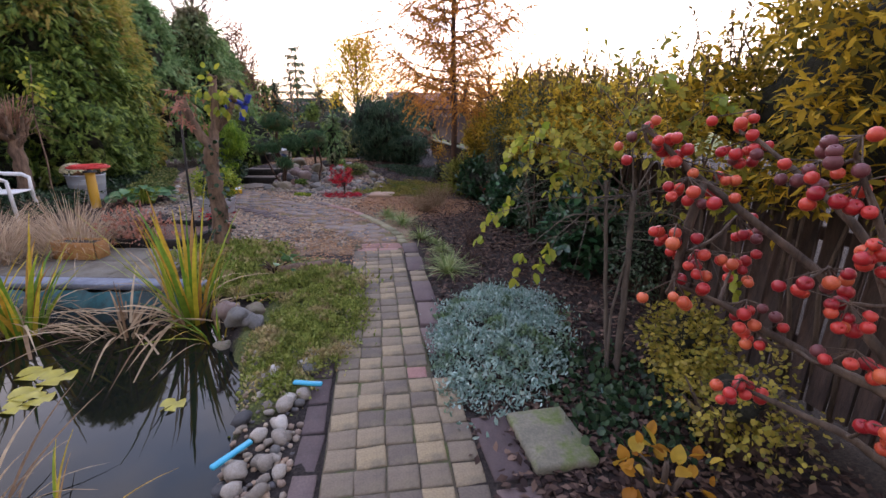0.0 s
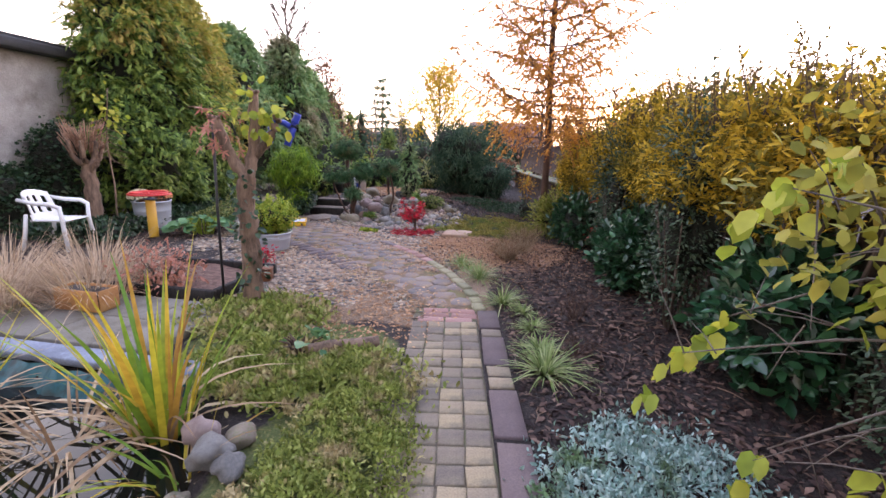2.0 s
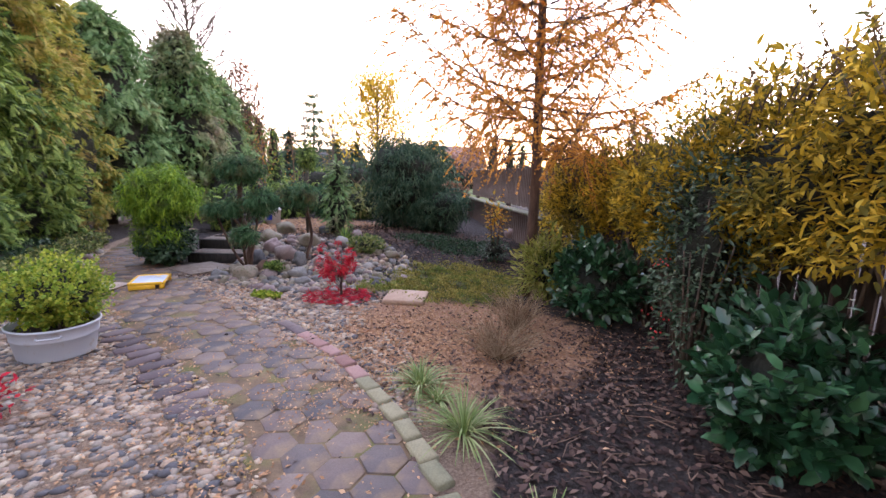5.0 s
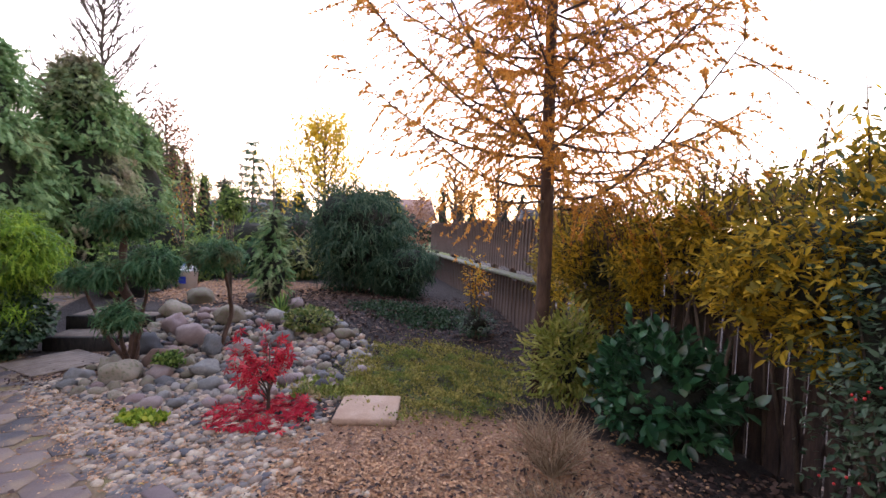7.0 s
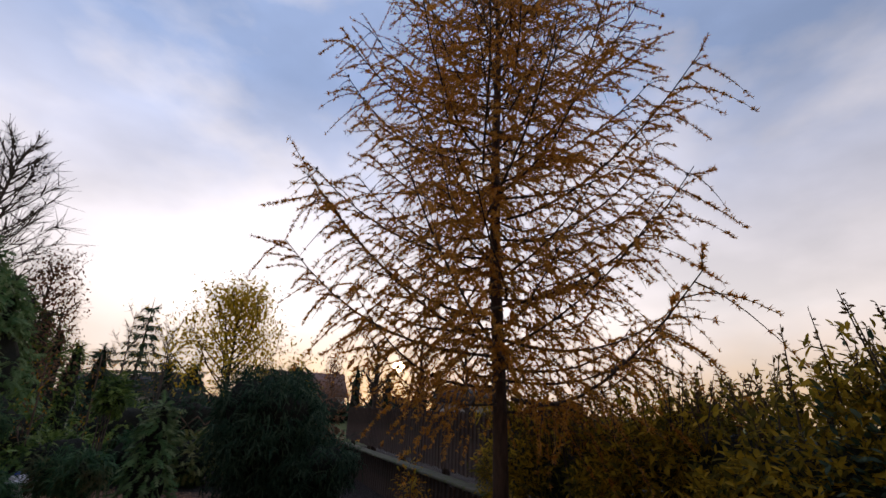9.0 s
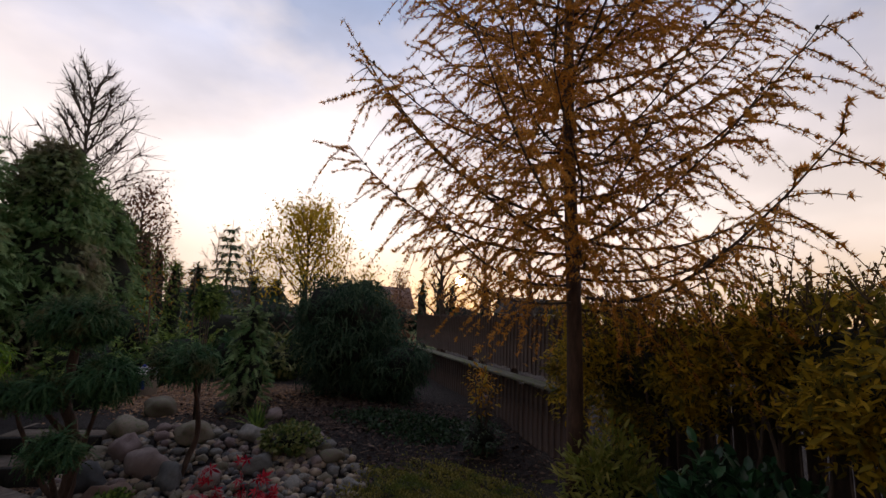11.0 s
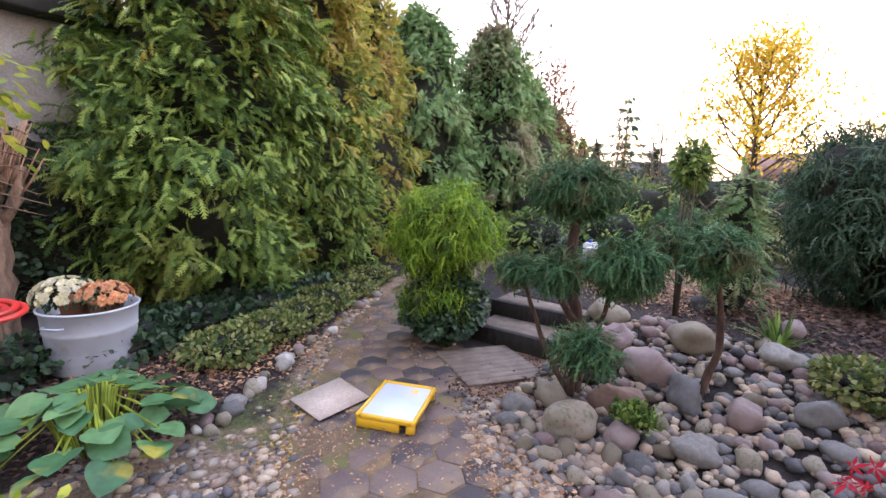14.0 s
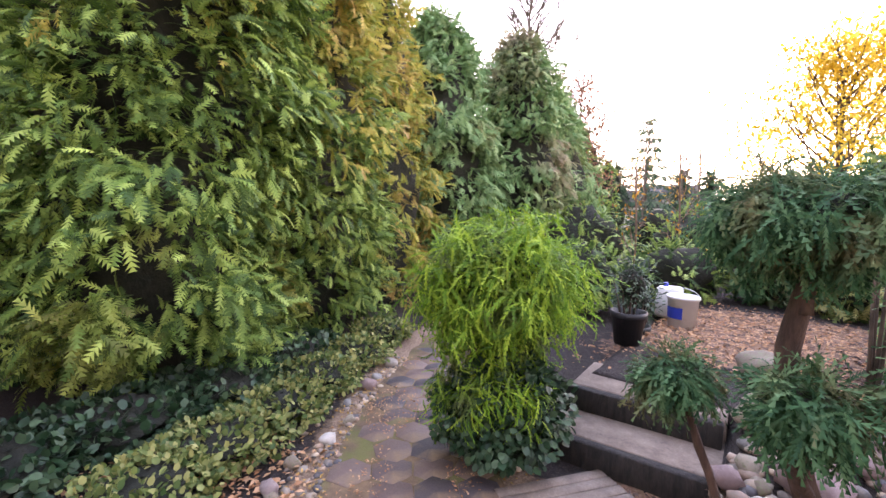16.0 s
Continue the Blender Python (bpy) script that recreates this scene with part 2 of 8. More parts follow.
def poly_dist(x, y, poly):
    """Signed distance to a polygon, positive inside."""
    x, y = np.asarray(x, dtype=float), np.asarray(y, dtype=float)
    best, inside = np.full(x.shape, 1e9), np.zeros(x.shape, dtype=bool)
    for (ax, ay), (bx, by) in zip(poly, np.roll(poly, -1, axis=0)):
        ex, ey = bx - ax, by - ay
        k = np.clip(((x - ax) * ex + (y - ay) * ey) / (ex * ex + ey * ey), 0, 1)
        best = np.minimum(best, np.hypot(x - ax - k * ex, y - ay - k * ey))
        cross = ((ay > y) != (by > y)) & (x < (bx - ax) * (y - ay) / (by - ay + 1e-12) + ax)
        inside ^= cross
    return np.where(inside, best, -best)


def land(x, y):
    x, y = np.asarray(x, dtype=float), np.asarray(y, dtype=float)
    r = sstep(x, -4.2, -4.0)
    ease = sstep(x, -2.0, -0.4)
    right = sstep(y, 9.95 + 0.8 * ease, 11.7 + 1.6 * ease)
    left = sstep(y, 11.4, 11.5) * sstep(x, -5.15, -5.0)
    h = 0.33 * (r * right + (1 - r) * left) * (1 - 0.25 * ease)
    bed = 0.05 * sstep(x, -0.1, 0.5) * sstep(y, 2.0, 3.5) * (1 - sstep(y, 9, 11))
    bump = 0.012 * np.sin(2.1 * x + 0.7 * y) * np.sin(1.7 * y - 0.5 * x) * sstep(np.hypot(x + 1, y - 6), 0.0, 2.0)
    far = 0.5 * sstep(np.hypot(x, y - 8), 25, 90)
    return h + bed + bump + far - 0.55 * sstep(poly_dist(x, y, POND), -0.06, 0.22)


PATH = np.array([(-0.83, 5.25, 0.52), (-0.98, 5.7, 0.6), (-1.36, 6.3, 0.74), (-1.95, 7.05, 0.86), (-2.85, 7.85, 0.95), (-3.7, 8.5, 1.02), (-4.45, 9.15, 1.08), (-5.1, 9.75, 1.0), (-5.72, 10.35, 0.8), (-6.25, 11.1, 0.72), (-6.9, 12.4, 0.7), (-7.6, 14.2, 0.7)])


def path_at(s):
    """Middle, direction and width of the curved path at s in 0..1."""
    k = np.concatenate([[0], np.cumsum(np.hypot(*np.diff(PATH[:, :2], axis=0).T))])
    s = np.asarray(s) * k[-1]
    at = lambda q: np.stack([np.interp(q, k, PATH[:, i]) for i in range(3)], -1)
    p = (at(s - 0.15) + at(s) + at(s + 0.15)) / 3
    d = unit((at(s + 0.2) - at(s - 0.2))[..., :2])
    return p, d, k[-1]


def path_offset(x, y):
    s = np.linspace(0, 1, 160)
    p, d, _ = path_at(s)
    x, y = np.asarray(x, dtype=float), np.asarray(y, dtype=float)
    dist = np.full(x.shape, 1e9)
    for q in p:
        dist = np.minimum(dist, np.hypot(x - q[0], y - q[1]) - q[2] / 2)
    return dist


# ---- materials ----
def nodes(name):
    m = bpy.data.materials.new(name)
    m.use_nodes = True
    t = m.node_tree
    return m, t, t.nodes["Principled BSDF"], t.nodes["Material Output"]


def add(t, kind, **kw):
    n = t.nodes.new("ShaderNode" + kind)
    for k, v in kw.items():
        n.inputs[k].default_value = v
    return n


def ramp(t, fac, *stops):
    r = t.nodes.new("ShaderNodeValToRGB")
    e = r.color_ramp.elements
    while len(e) < len(stops):
        e.new(0.5)
    for el, (p, c) in zip(e, stops):
        el.position, el.color = p, (*c, 1)
    t.links.new(fac, r.inputs["Fac"])
    return r.outputs["Color"]


def mix(t, fac, a, b, mode="MIX"):
    m = t.nodes.new("ShaderNodeMix")
    m.data_type, m.blend_type = "RGBA", mode
    for sock, v in ((m.inputs["Factor"], fac), (m.inputs["A"], a), (m.inputs["B"], b)):
        if isinstance(v, (int, float)):
            sock.default_value = v
        elif isinstance(v, tuple):
            sock.default_value = (*v, 1)
        else:
            t.links.new(v, sock)
    return m.outputs["Result"]


def noise_out(t, scale, detail=4, rough=0.6, space="Object"):
    c = t.nodes.new("ShaderNodeTexCoord")
    n = add(t, "TexNoise", Scale=scale, Detail=detail, Roughness=rough)
    t.links.new(c.outputs[space], n.inputs["Vector"])
    return n.outputs["Fac"]


def bump(t, b, height, strength, distance):
    n = add(t, "Bump", Strength=strength, Distance=distance)
    t.links.new(height, n.inputs["Height"])
    t.links.new(n.outputs["Normal"], b.inputs["Normal"])


def foliage(name, cols, rough=0.55, through_light=0.35, patch=None, patch_scale=1.2, patch_at=(0.5, 0.65), spec=0.3):
    """Leaves: a colour for each, patches of another hue over the crown, light let through."""
    m, t, b, out = nodes(name)
    g = t.nodes.new("ShaderNodeNewGeometry")
    k = len(cols) - 1
    c = ramp(t, g.outputs["Random Per Island"], *[(i / k if k else 0, col) for i, col in enumerate(cols)])
    if patch:
        f = ramp(t, noise_out(t, patch_scale, 3), (patch_at[0], (0, 0, 0)), (patch_at[1], (1, 1, 1)))
        p = ramp(t, g.outputs["Random Per Island"], (0.0, tuple(v * 0.7 for v in patch)), (1.0, tuple(min(1, v * 1.25) for v in patch)))
        c = mix(t, f, c, p)
    v = ramp(t, noise_out(t, 14, 2), (0.3, (0.72, 0.72, 0.72)), (0.7, (1.15, 1.15, 1.15)))
    c = mix(t, 1.0, c, v, "MULTIPLY")
    t.links.new(c, b.inputs["Base Color"])
    b.inputs["Roughness"].default_value = rough
    b.inputs["Specular IOR Level"].default_value = spec
    if through_light:
        tr = t.nodes.new("ShaderNodeBsdfTranslucent")
        t.links.new(c, tr.inputs["Color"])
        ms = t.nodes.new("ShaderNodeMixShader")
        ms.inputs["Fac"].default_value = through_light
        t.links.new(b.outputs["BSDF"], ms.inputs[1])
        t.links.new(tr.outputs["BSDF"], ms.inputs[2])
        t.links.new(ms.outputs["Shader"], out.inputs["Surface"])
    return m


def surface(name, cols, scale=8, rough=0.8, bump_scale=40, bump_str=0.4, bump_dist=0.01, per="", stain=None, stain_scale=2.0, metal=0.0, spread=0.5):
    """Stone, timber, soil and the like: mottled colour at two scales and fine relief."""
    m, t, b, _ = nodes(name)
    k = len(cols) - 1
    f = noise_out(t, scale, 6, 0.65)
    if per:
        node = t.nodes.new("ShaderNodeObjectInfo" if per == "object" else "ShaderNodeNewGeometry")
        a = t.nodes.new("ShaderNodeMath")
        a.operation = "MULTIPLY_ADD"
        t.links.new(node.outputs["Random" if per == "object" else "Random Per Island"], a.inputs[0])
        a.inputs[1].default_value = spread
        s = t.nodes.new("ShaderNodeMath")
        s.operation = "MULTIPLY_ADD"
        t.links.new(f, s.inputs[0])
        s.inputs[1].default_value, s.inputs[2].default_value = 0.7, 0.14 - spread * 0.5
        t.links.new(s.outputs[0], a.inputs[2])
        f = a.outputs[0]
    lo, hi = (0.16, 0.9) if per else (0.28, 0.72)
    c = ramp(t, f, *[(lo + (hi - lo) * i / max(k, 1), col) for i, col in enumerate(cols)])
    if stain:
        w = ramp(t, noise_out(t, stain_scale, 5), (0.48, (0, 0, 0)), (0.66, (1, 1, 1)))
        c = mix(t, w, c, stain)
    g = ramp(t, noise_out(t, bump_scale * 1.7, 3), (0.3, (0.78, 0.78, 0.78)), (0.7, (1.12, 1.12, 1.12)))
    c = mix(t, 1.0, c, g, "MULTIPLY")
    t.links.new(c, b.inputs["Base Color"])
    b.inputs["Roughness"].default_value = rough
    b.inputs["Metallic"].default_value = metal
    bump(t, b, noise_out(t, bump_scale, 6, 0.7), bump_str, bump_dist)
    return m


def bark(name, a, b_, scale=18):
    m, t, b, _ = nodes(name)
    c = t.nodes.new("ShaderNodeTexCoord")
    mp = t.nodes.new("ShaderNodeMapping")
    mp.inputs["Scale"].default_value = (1, 1, 0.22)
    n = add(t, "TexNoise", Scale=scale, Detail=6, Roughness=0.7)
    t.links.new(c.outputs["Object"], mp.inputs["Vector"])
    t.links.new(mp.outputs["Vector"], n.inputs["Vector"])
    col = ramp(t, n.outputs["Fac"], (0.35, a), (0.65, b_))
    t.links.new(col, b.inputs["Base Color"])
    b.inputs["Roughness"].default_value = 0.9
    bump(t, b, n.outputs["Fac"], 0.8, 0.02)
    return m


def glossy_paint(name, col, rough=0.4, dirt=(0.25, 0.22, 0.18), amount=(0.58, 0.75), metal=0.0):
    m, t, b, _ = nodes(name)
    f = ramp(t, noise_out(t, 9, 6), (amount[0], (0, 0, 0)), (amount[1], (1, 1, 1)))
    v = ramp(t, noise_out(t, 3, 2), (0.3, tuple(x * 0.86 for x in col)), (0.7, col))
    t.links.new(mix(t, f, v, dirt), b.inputs["Base Color"])
    b.inputs["Roughness"].default_value, b.inputs["Metallic"].default_value = rough, metal
    bump(t, b, noise_out(t, 60, 3), 0.12, 0.004)
    return m


M_THUJA = foliage("thuja_green", [(0.03, 0.07, 0.02), (0.12, 0.21, 0.045), (0.32, 0.43, 0.1)], 0.6, 0.3, patch=(0.34, 0.28, 0.06), patch_scale=0.75, patch_at=(0.58, 0.76), spec=0.2)
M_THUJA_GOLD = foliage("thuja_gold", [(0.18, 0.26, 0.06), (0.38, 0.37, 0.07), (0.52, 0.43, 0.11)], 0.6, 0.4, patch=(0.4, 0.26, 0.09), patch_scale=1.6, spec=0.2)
M_CYPRESS_BLUE = foliage("cypress_blue", [(0.1, 0.2, 0.075), (0.18, 0.31, 0.125), (0.29, 0.42, 0.19)], 0.65, 0.35, patch=(0.24, 0.21, 0.09), patch_scale=0.9, patch_at=(0.55, 0.72), spec=0.15)
M_CYPRESS_BROWN = foliage("cypress_browned", [(0.09, 0.2, 0.07), (0.17, 0.3, 0.12), (0.27, 0.37, 0.16)], 0.7, 0.3, patch=(0.3, 0.22, 0.16), patch_scale=0.45, patch_at=(0.47, 0.62), spec=0.15)
M_GOLD_THREAD = foliage("gold_thread", [(0.06, 0.15, 0.02), (0.16, 0.3, 0.025), (0.34, 0.48, 0.05)], 0.6, 0.35, patch=(0.1, 0.13, 0.05), patch_scale=3.5, patch_at=(0.5, 0.68), spec=0.15)
M_BLUE_THREAD = foliage("blue_thread", [(0.025, 0.075, 0.035), (0.055, 0.14, 0.06), (0.12, 0.22, 0.1)], 0.65, 0.3, patch=(0.15, 0.13, 0.06), patch_scale=3.5, patch_at=(0.52, 0.68), spec=0.12)
M_YEW = foliage("weeping_green", [(0.016, 0.045, 0.026), (0.05, 0.1, 0.06), (0.115, 0.165, 0.1)], 0.75, 0.25, spec=0.1)
M_IVY = foliage("ivy", [(0.008, 0.028, 0.012), (0.024, 0.062, 0.026), (0.065, 0.11, 0.055)], 0.45, 0.12, spec=0.3)
M_LAUREL = foliage("laurel", [(0.01, 0.045, 0.02), (0.022, 0.088, 0.038), (0.05, 0.15, 0.062)], 0.28, 0.1, spec=0.55)
M_HOLLY = foliage("cotoneaster", [(0.025, 0.055, 0.03), (0.05, 0.095, 0.05), (0.1, 0.14, 0.085)], 0.45, 0.2, spec=0.35)
M_HEDGE = foliage("yellow_hedge", [(0.09, 0.095, 0.025), (0.3, 0.22, 0.03), (0.58, 0.38, 0.035), (0.8, 0.54, 0.07)], 0.6, 0.5, patch=(0.13, 0.13, 0.035), patch_scale=1.6, patch_at=(0.53, 0.7), spec=0.15)
M_SHOOT = foliage("brown_shoots", [(0.14, 0.09, 0.05), (0.22, 0.14, 0.06), (0.26, 0.2, 0.06)], 0.7, 0.35, spec=0.1)
M_LARCH = foliage("larch_needles", [(0.52, 0.2, 0.03), (0.72, 0.33, 0.06), (0.85, 0.46, 0.12)], 0.7, 0.74, spec=0.1)
M_YELLOW_TREE = foliage("yellow_leaves", [(0.5, 0.32, 0.02), (0.75, 0.52, 0.05), (0.85, 0.65, 0.14)], 0.6, 0.72, spec=0.1)
M_ORANGE = foliage("orange_leaves", [(0.4, 0.16, 0.02), (0.55, 0.28, 0.03), (0.5, 0.38, 0.06)], 0.6, 0.45)
M_RUSSET = foliage("russet_leaves", [(0.2, 0.1, 0.06), (0.3, 0.15, 0.09), (0.36, 0.2, 0.12)], 0.7, 0.35)
M_BAMBOO = foliage("bamboo_leaves", [(0.16, 0.2, 0.04), (0.28, 0.3, 0.06), (0.4, 0.36, 0.1)], 0.55, 0.4)
M_MAPLE = foliage("red_maple", [(0.32, 0.01, 0.02), (0.52, 0.02, 0.045), (0.66, 0.05, 0.06)], 0.55, 0.4, spec=0.15)
M_BOX = foliage("box_leaves", [(0.12, 0.22, 0.03), (0.28, 0.37, 0.04), (0.5, 0.5, 0.08)], 0.5, 0.4, spec=0.2)
M_SILVER = foliage("silver_leaves", [(0.16, 0.28, 0.24), (0.27, 0.4, 0.36), (0.42, 0.54, 0.5)], 0.7, 0.15, patch=(0.12, 0.2, 0.09), patch_scale=5)
M_MOSS = foliage("moss_green", [(0.11, 0.14, 0.03), (0.22, 0.27, 0.06), (0.36, 0.38, 0.11)], 0.7, 0.25, patch=(0.42, 0.33, 0.17), patch_scale=5, patch_at=(0.5, 0.62), spec=0.15)
M_GRASS = foliage("sedge", [(0.12, 0.2, 0.05), (0.26, 0.34, 0.12), (0.5, 0.52, 0.26)], 0.5, 0.35)
M_IRIS = foliage("iris_blades", [(0.1, 0.24, 0.03), (0.24, 0.36, 0.04), (0.6, 0.5, 0.05), (0.62, 0.36, 0.05), (0.3, 0.14, 0.05)], 0.45, 0.4)
M_DEAD = foliage("dead_blades", [(0.24, 0.15, 0.09), (0.42, 0.29, 0.18), (0.58, 0.45, 0.3)], 0.8, 0.25, spec=0.1)
M_PLUME = foliage("dry_plumes", [(0.36, 0.25, 0.16), (0.52, 0.38, 0.26), (0.64, 0.5, 0.36)], 0.8, 0.35, spec=0.1)
M_HOSTA = foliage("hosta", [(0.05, 0.15, 0.06), (0.09, 0.22, 0.085), (0.15, 0.29, 0.11)], 0.45, 0.25, patch=(0.4, 0.36, 0.06), patch_scale=3.0, patch_at=(0.63, 0.7))
M_VARIEG = foliage("variegated", [(0.05, 0.1, 0.03), (0.15, 0.19, 0.05), (0.36, 0.34, 0.12)], 0.5, 0.3)
M_VINE = foliage("vine_leaves", [(0.2, 0.28, 0.03), (0.36, 0.4, 0.05), (0.5, 0.46, 0.06)], 0.5, 0.5)
M_SAP = foliage("sapling_leaves", [(0.16, 0.17, 0.03), (0.3, 0.28, 0.05), (0.45, 0.38, 0.07)], 0.55, 0.5, spec=0.2)
M_SALMON = foliage("salmon_leaves", [(0.38, 0.15, 0.1), (0.52, 0.24, 0.17)], 0.6, 0.35)
M_LITTER = foliage("fallen_leaves", [(0.024, 0.016, 0.016), (0.055, 0.034, 0.03), (0.1, 0.062, 0.05), (0.2, 0.13, 0.1)], 0.7, 0.1, spec=0.12)
M_MOSS_GOLD = foliage("moss_gold", [(0.13, 0.13, 0.03), (0.27, 0.24, 0.06), (0.44, 0.36, 0.11)], 0.7, 0.25, patch=(0.17, 0.21, 0.05), patch_scale=4, patch_at=(0.5, 0.62), spec=0.15)
M_LITTER_TAN = foliage("tan_litter", [(0.28, 0.135, 0.07), (0.46, 0.25, 0.135), (0.58, 0.36, 0.21)], 0.8, 0.1, spec=0.1)
# near-black fill of the plant cores: shade between leaves put into colour
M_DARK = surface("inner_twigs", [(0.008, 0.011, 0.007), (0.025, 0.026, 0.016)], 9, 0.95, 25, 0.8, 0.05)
M_BARK = bark("bark_brown", (0.035, 0.024, 0.018), (0.14, 0.1, 0.075))
M_BARK_RED = bark("bark_reddish", (0.035, 0.018, 0.012), (0.12, 0.066, 0.045))
M_BARK_PALE = bark("bark_weathered", (0.07, 0.045, 0.032), (0.28, 0.18, 0.125), 14)
M_TWIG = bark("twig_grey", (0.06, 0.048, 0.04), (0.16, 0.13, 0.11))
M_BLOCK = surface("sett_concrete", [(0.13, 0.105, 0.085), (0.19, 0.15, 0.11), (0.25, 0.195, 0.13), (0.31, 0.24, 0.145)], 5, 0.9, 55, 0.5, 0.006, per="object", spread=0.8, stain=(0.17, 0.14, 0.1), stain_scale=7)
M_BRICK_DARK = surface("clinker_dark", [(0.06, 0.04, 0.042), (0.11, 0.075, 0.075), (0.16, 0.115, 0.105)], 6, 0.75, 60, 0.4, 0.005, per="object")
M_BRICK_RED = surface("brick_pink", [(0.2, 0.1, 0.085), (0.3, 0.16, 0.14), (0.36, 0.22, 0.19)], 6, 0.85, 60, 0.4, 0.005, per="object")
M_BRICK_GREEN = surface("edging_mossy", [(0.14, 0.14, 0.085), (0.22, 0.2, 0.12), (0.3, 0.26, 0.16)], 6, 0.85, 60, 0.4, 0.005, per="object")
M_HEX = surface("path_stone", [(0.05, 0.042, 0.046), (0.085, 0.064, 0.062), (0.13, 0.085, 0.072), (0.17, 0.12, 0.098)], 6, 0.6, 50, 0.5, 0.006, per="object", spread=0.8, stain=(0.2, 0.13, 0.075), stain_scale=4)
M_STONE = surface("field_stone", [(0.07, 0.07, 0.075), (0.13, 0.125, 0.12), (0.2, 0.19, 0.175), (0.34, 0.31, 0.27)], 5, 0.75, 35, 0.6, 0.012, per="object", spread=0.8)
M_STONE_TAN = surface("tan_stone", [(0.17, 0.13, 0.095), (0.25, 0.2, 0.15), (0.34, 0.29, 0.23)], 5, 0.75, 35, 0.6, 0.012, per="object", spread=0.8, stain=(0.15, 0.16, 0.08), stain_scale=5)
M_STONE_PINK = surface("pink_stone", [(0.15, 0.1, 0.095), (0.22, 0.15, 0.14), (0.3, 0.23, 0.21)], 5, 0.75, 35, 0.6, 0.012, per="object", spread=0.8)
M_STONE_RED = surface("red_granite", [(0.17, 0.1, 0.075), (0.26, 0.16, 0.12), (0.33, 0.24, 0.2)], 6, 0.75, 40, 0.5, 0.012, per="object")
M_PEBBLE = surface("pebbles", [(0.085, 0.08, 0.085), (0.17, 0.145, 0.125), (0.27, 0.185, 0.135), (0.27, 0.235, 0.19), (0.35, 0.24, 0.165), (0.45, 0.36, 0.26)], 6, 0.8, 60, 0.3, 0.005, per="island", spread=0.9)
M_SLAB = surface("mossy_slab", [(0.11, 0.11, 0.085), (0.18, 0.17, 0.13), (0.26, 0.24, 0.19)], 7, 0.9, 45, 0.5, 0.01, stain=(0.11, 0.15, 0.04), stain_scale=8)
M_TERRACE = surface("terrace_concrete", [(0.13, 0.115, 0.095), (0.19, 0.17, 0.14), (0.26, 0.23, 0.19)], 3, 0.9, 45, 0.4, 0.008, stain=(0.1, 0.085, 0.06), stain_scale=3)
M_FLAG = surface("buff_slab", [(0.32, 0.2, 0.14), (0.4, 0.27, 0.19), (0.46, 0.33, 0.25)], 6, 0.9, 50, 0.4, 0.008)
M_TIMBER = bark("timber_dark", (0.006, 0.005, 0.005), (0.03, 0.024, 0.02), 25)
M_STEP = surface("step_top", [(0.11, 0.08, 0.062), (0.18, 0.135, 0.105), (0.25, 0.195, 0.155)], 8, 0.85, 50, 0.5, 0.01)
M_FENCE = bark("fence_boards", (0.018, 0.011, 0.009), (0.075, 0.044, 0.033), 14)
M_FENCE_OLD = bark("fence_weathered", (0.04, 0.023, 0.017), (0.105, 0.06, 0.043), 14)
M_WALL = surface("rendered_wall", [(0.26, 0.24, 0.22), (0.36, 0.34, 0.32), (0.44, 0.42, 0.4)], 2, 0.95, 30, 0.4, 0.02, stain=(0.17, 0.15, 0.13), stain_scale=1.2)
M_ROOF = surface("roof_dark", [(0.03, 0.03, 0.033), (0.06, 0.06, 0.065)], 5, 0.8, 40, 0.4, 0.01)
M_TILE_ROOF = surface("roof_tiles", [(0.2, 0.12, 0.1), (0.3, 0.18, 0.15)], 3, 0.9, 30, 0.4, 0.02)
M_WHITE_WALL = surface("pale_wall", [(0.5, 0.48, 0.46), (0.62, 0.6, 0.58)], 3, 0.9, 30, 0.3, 0.01)
M_ZINC = glossy_paint("galvanised", (0.55, 0.59, 0.66), 0.45, (0.36, 0.27, 0.2), (0.6, 0.8), 0.35)
M_YELLOW = glossy_paint("yellow_paint", (0.62, 0.34, 0.03), 0.45, (0.35, 0.17, 0.05), (0.62, 0.8))
M_TRAY = glossy_paint("yellow_plastic", (0.8, 0.45, 0.02), 0.35, (0.7, 0.6, 0.4), (0.6, 0.8))
M_TRAYPAINT = glossy_paint("pale_blue_paint", (0.55, 0.62, 0.75), 0.35, (0.8, 0.55, 0.1), (0.6, 0.66))
M_CARD = surface("cardboard", [(0.4, 0.3, 0.24), (0.48, 0.38, 0.31), (0.54, 0.45, 0.38)], 3, 0.85, 40, 0.15, 0.003)
M_RED = glossy_paint("red_paint", (0.6, 0.03, 0.025), 0.4, (0.3, 0.03, 0.02), (0.6, 0.8))
M_WHITE = glossy_paint("white_plastic", (0.74, 0.74, 0.74), 0.4, (0.5, 0.5, 0.48), (0.6, 0.8))
M_BLUE = glossy_paint("blue_plastic", (0.02, 0.05, 0.4), 0.35, (0.03, 0.05, 0.2))
M_TURQ = glossy_paint("turquoise_liner", (0.012, 0.12, 0.15), 0.4, (0.012, 0.04, 0.045), (0.42, 0.62))
M_CYAN = glossy_paint("cyan_plastic", (0.02, 0.4, 0.62), 0.35, (0.1, 0.3, 0.35))
M_PLANK_BLUE = surface("blue_grey_plank", [(0.1, 0.115, 0.15), (0.16, 0.18, 0.23), (0.22, 0.25, 0.3)], 6, 0.8, 40, 0.3, 0.006)
M_TERRA = surface("terracotta", [(0.3, 0.12, 0.06), (0.4, 0.18, 0.09), (0.46, 0.24, 0.13)], 6, 0.85, 50, 0.3, 0.006)
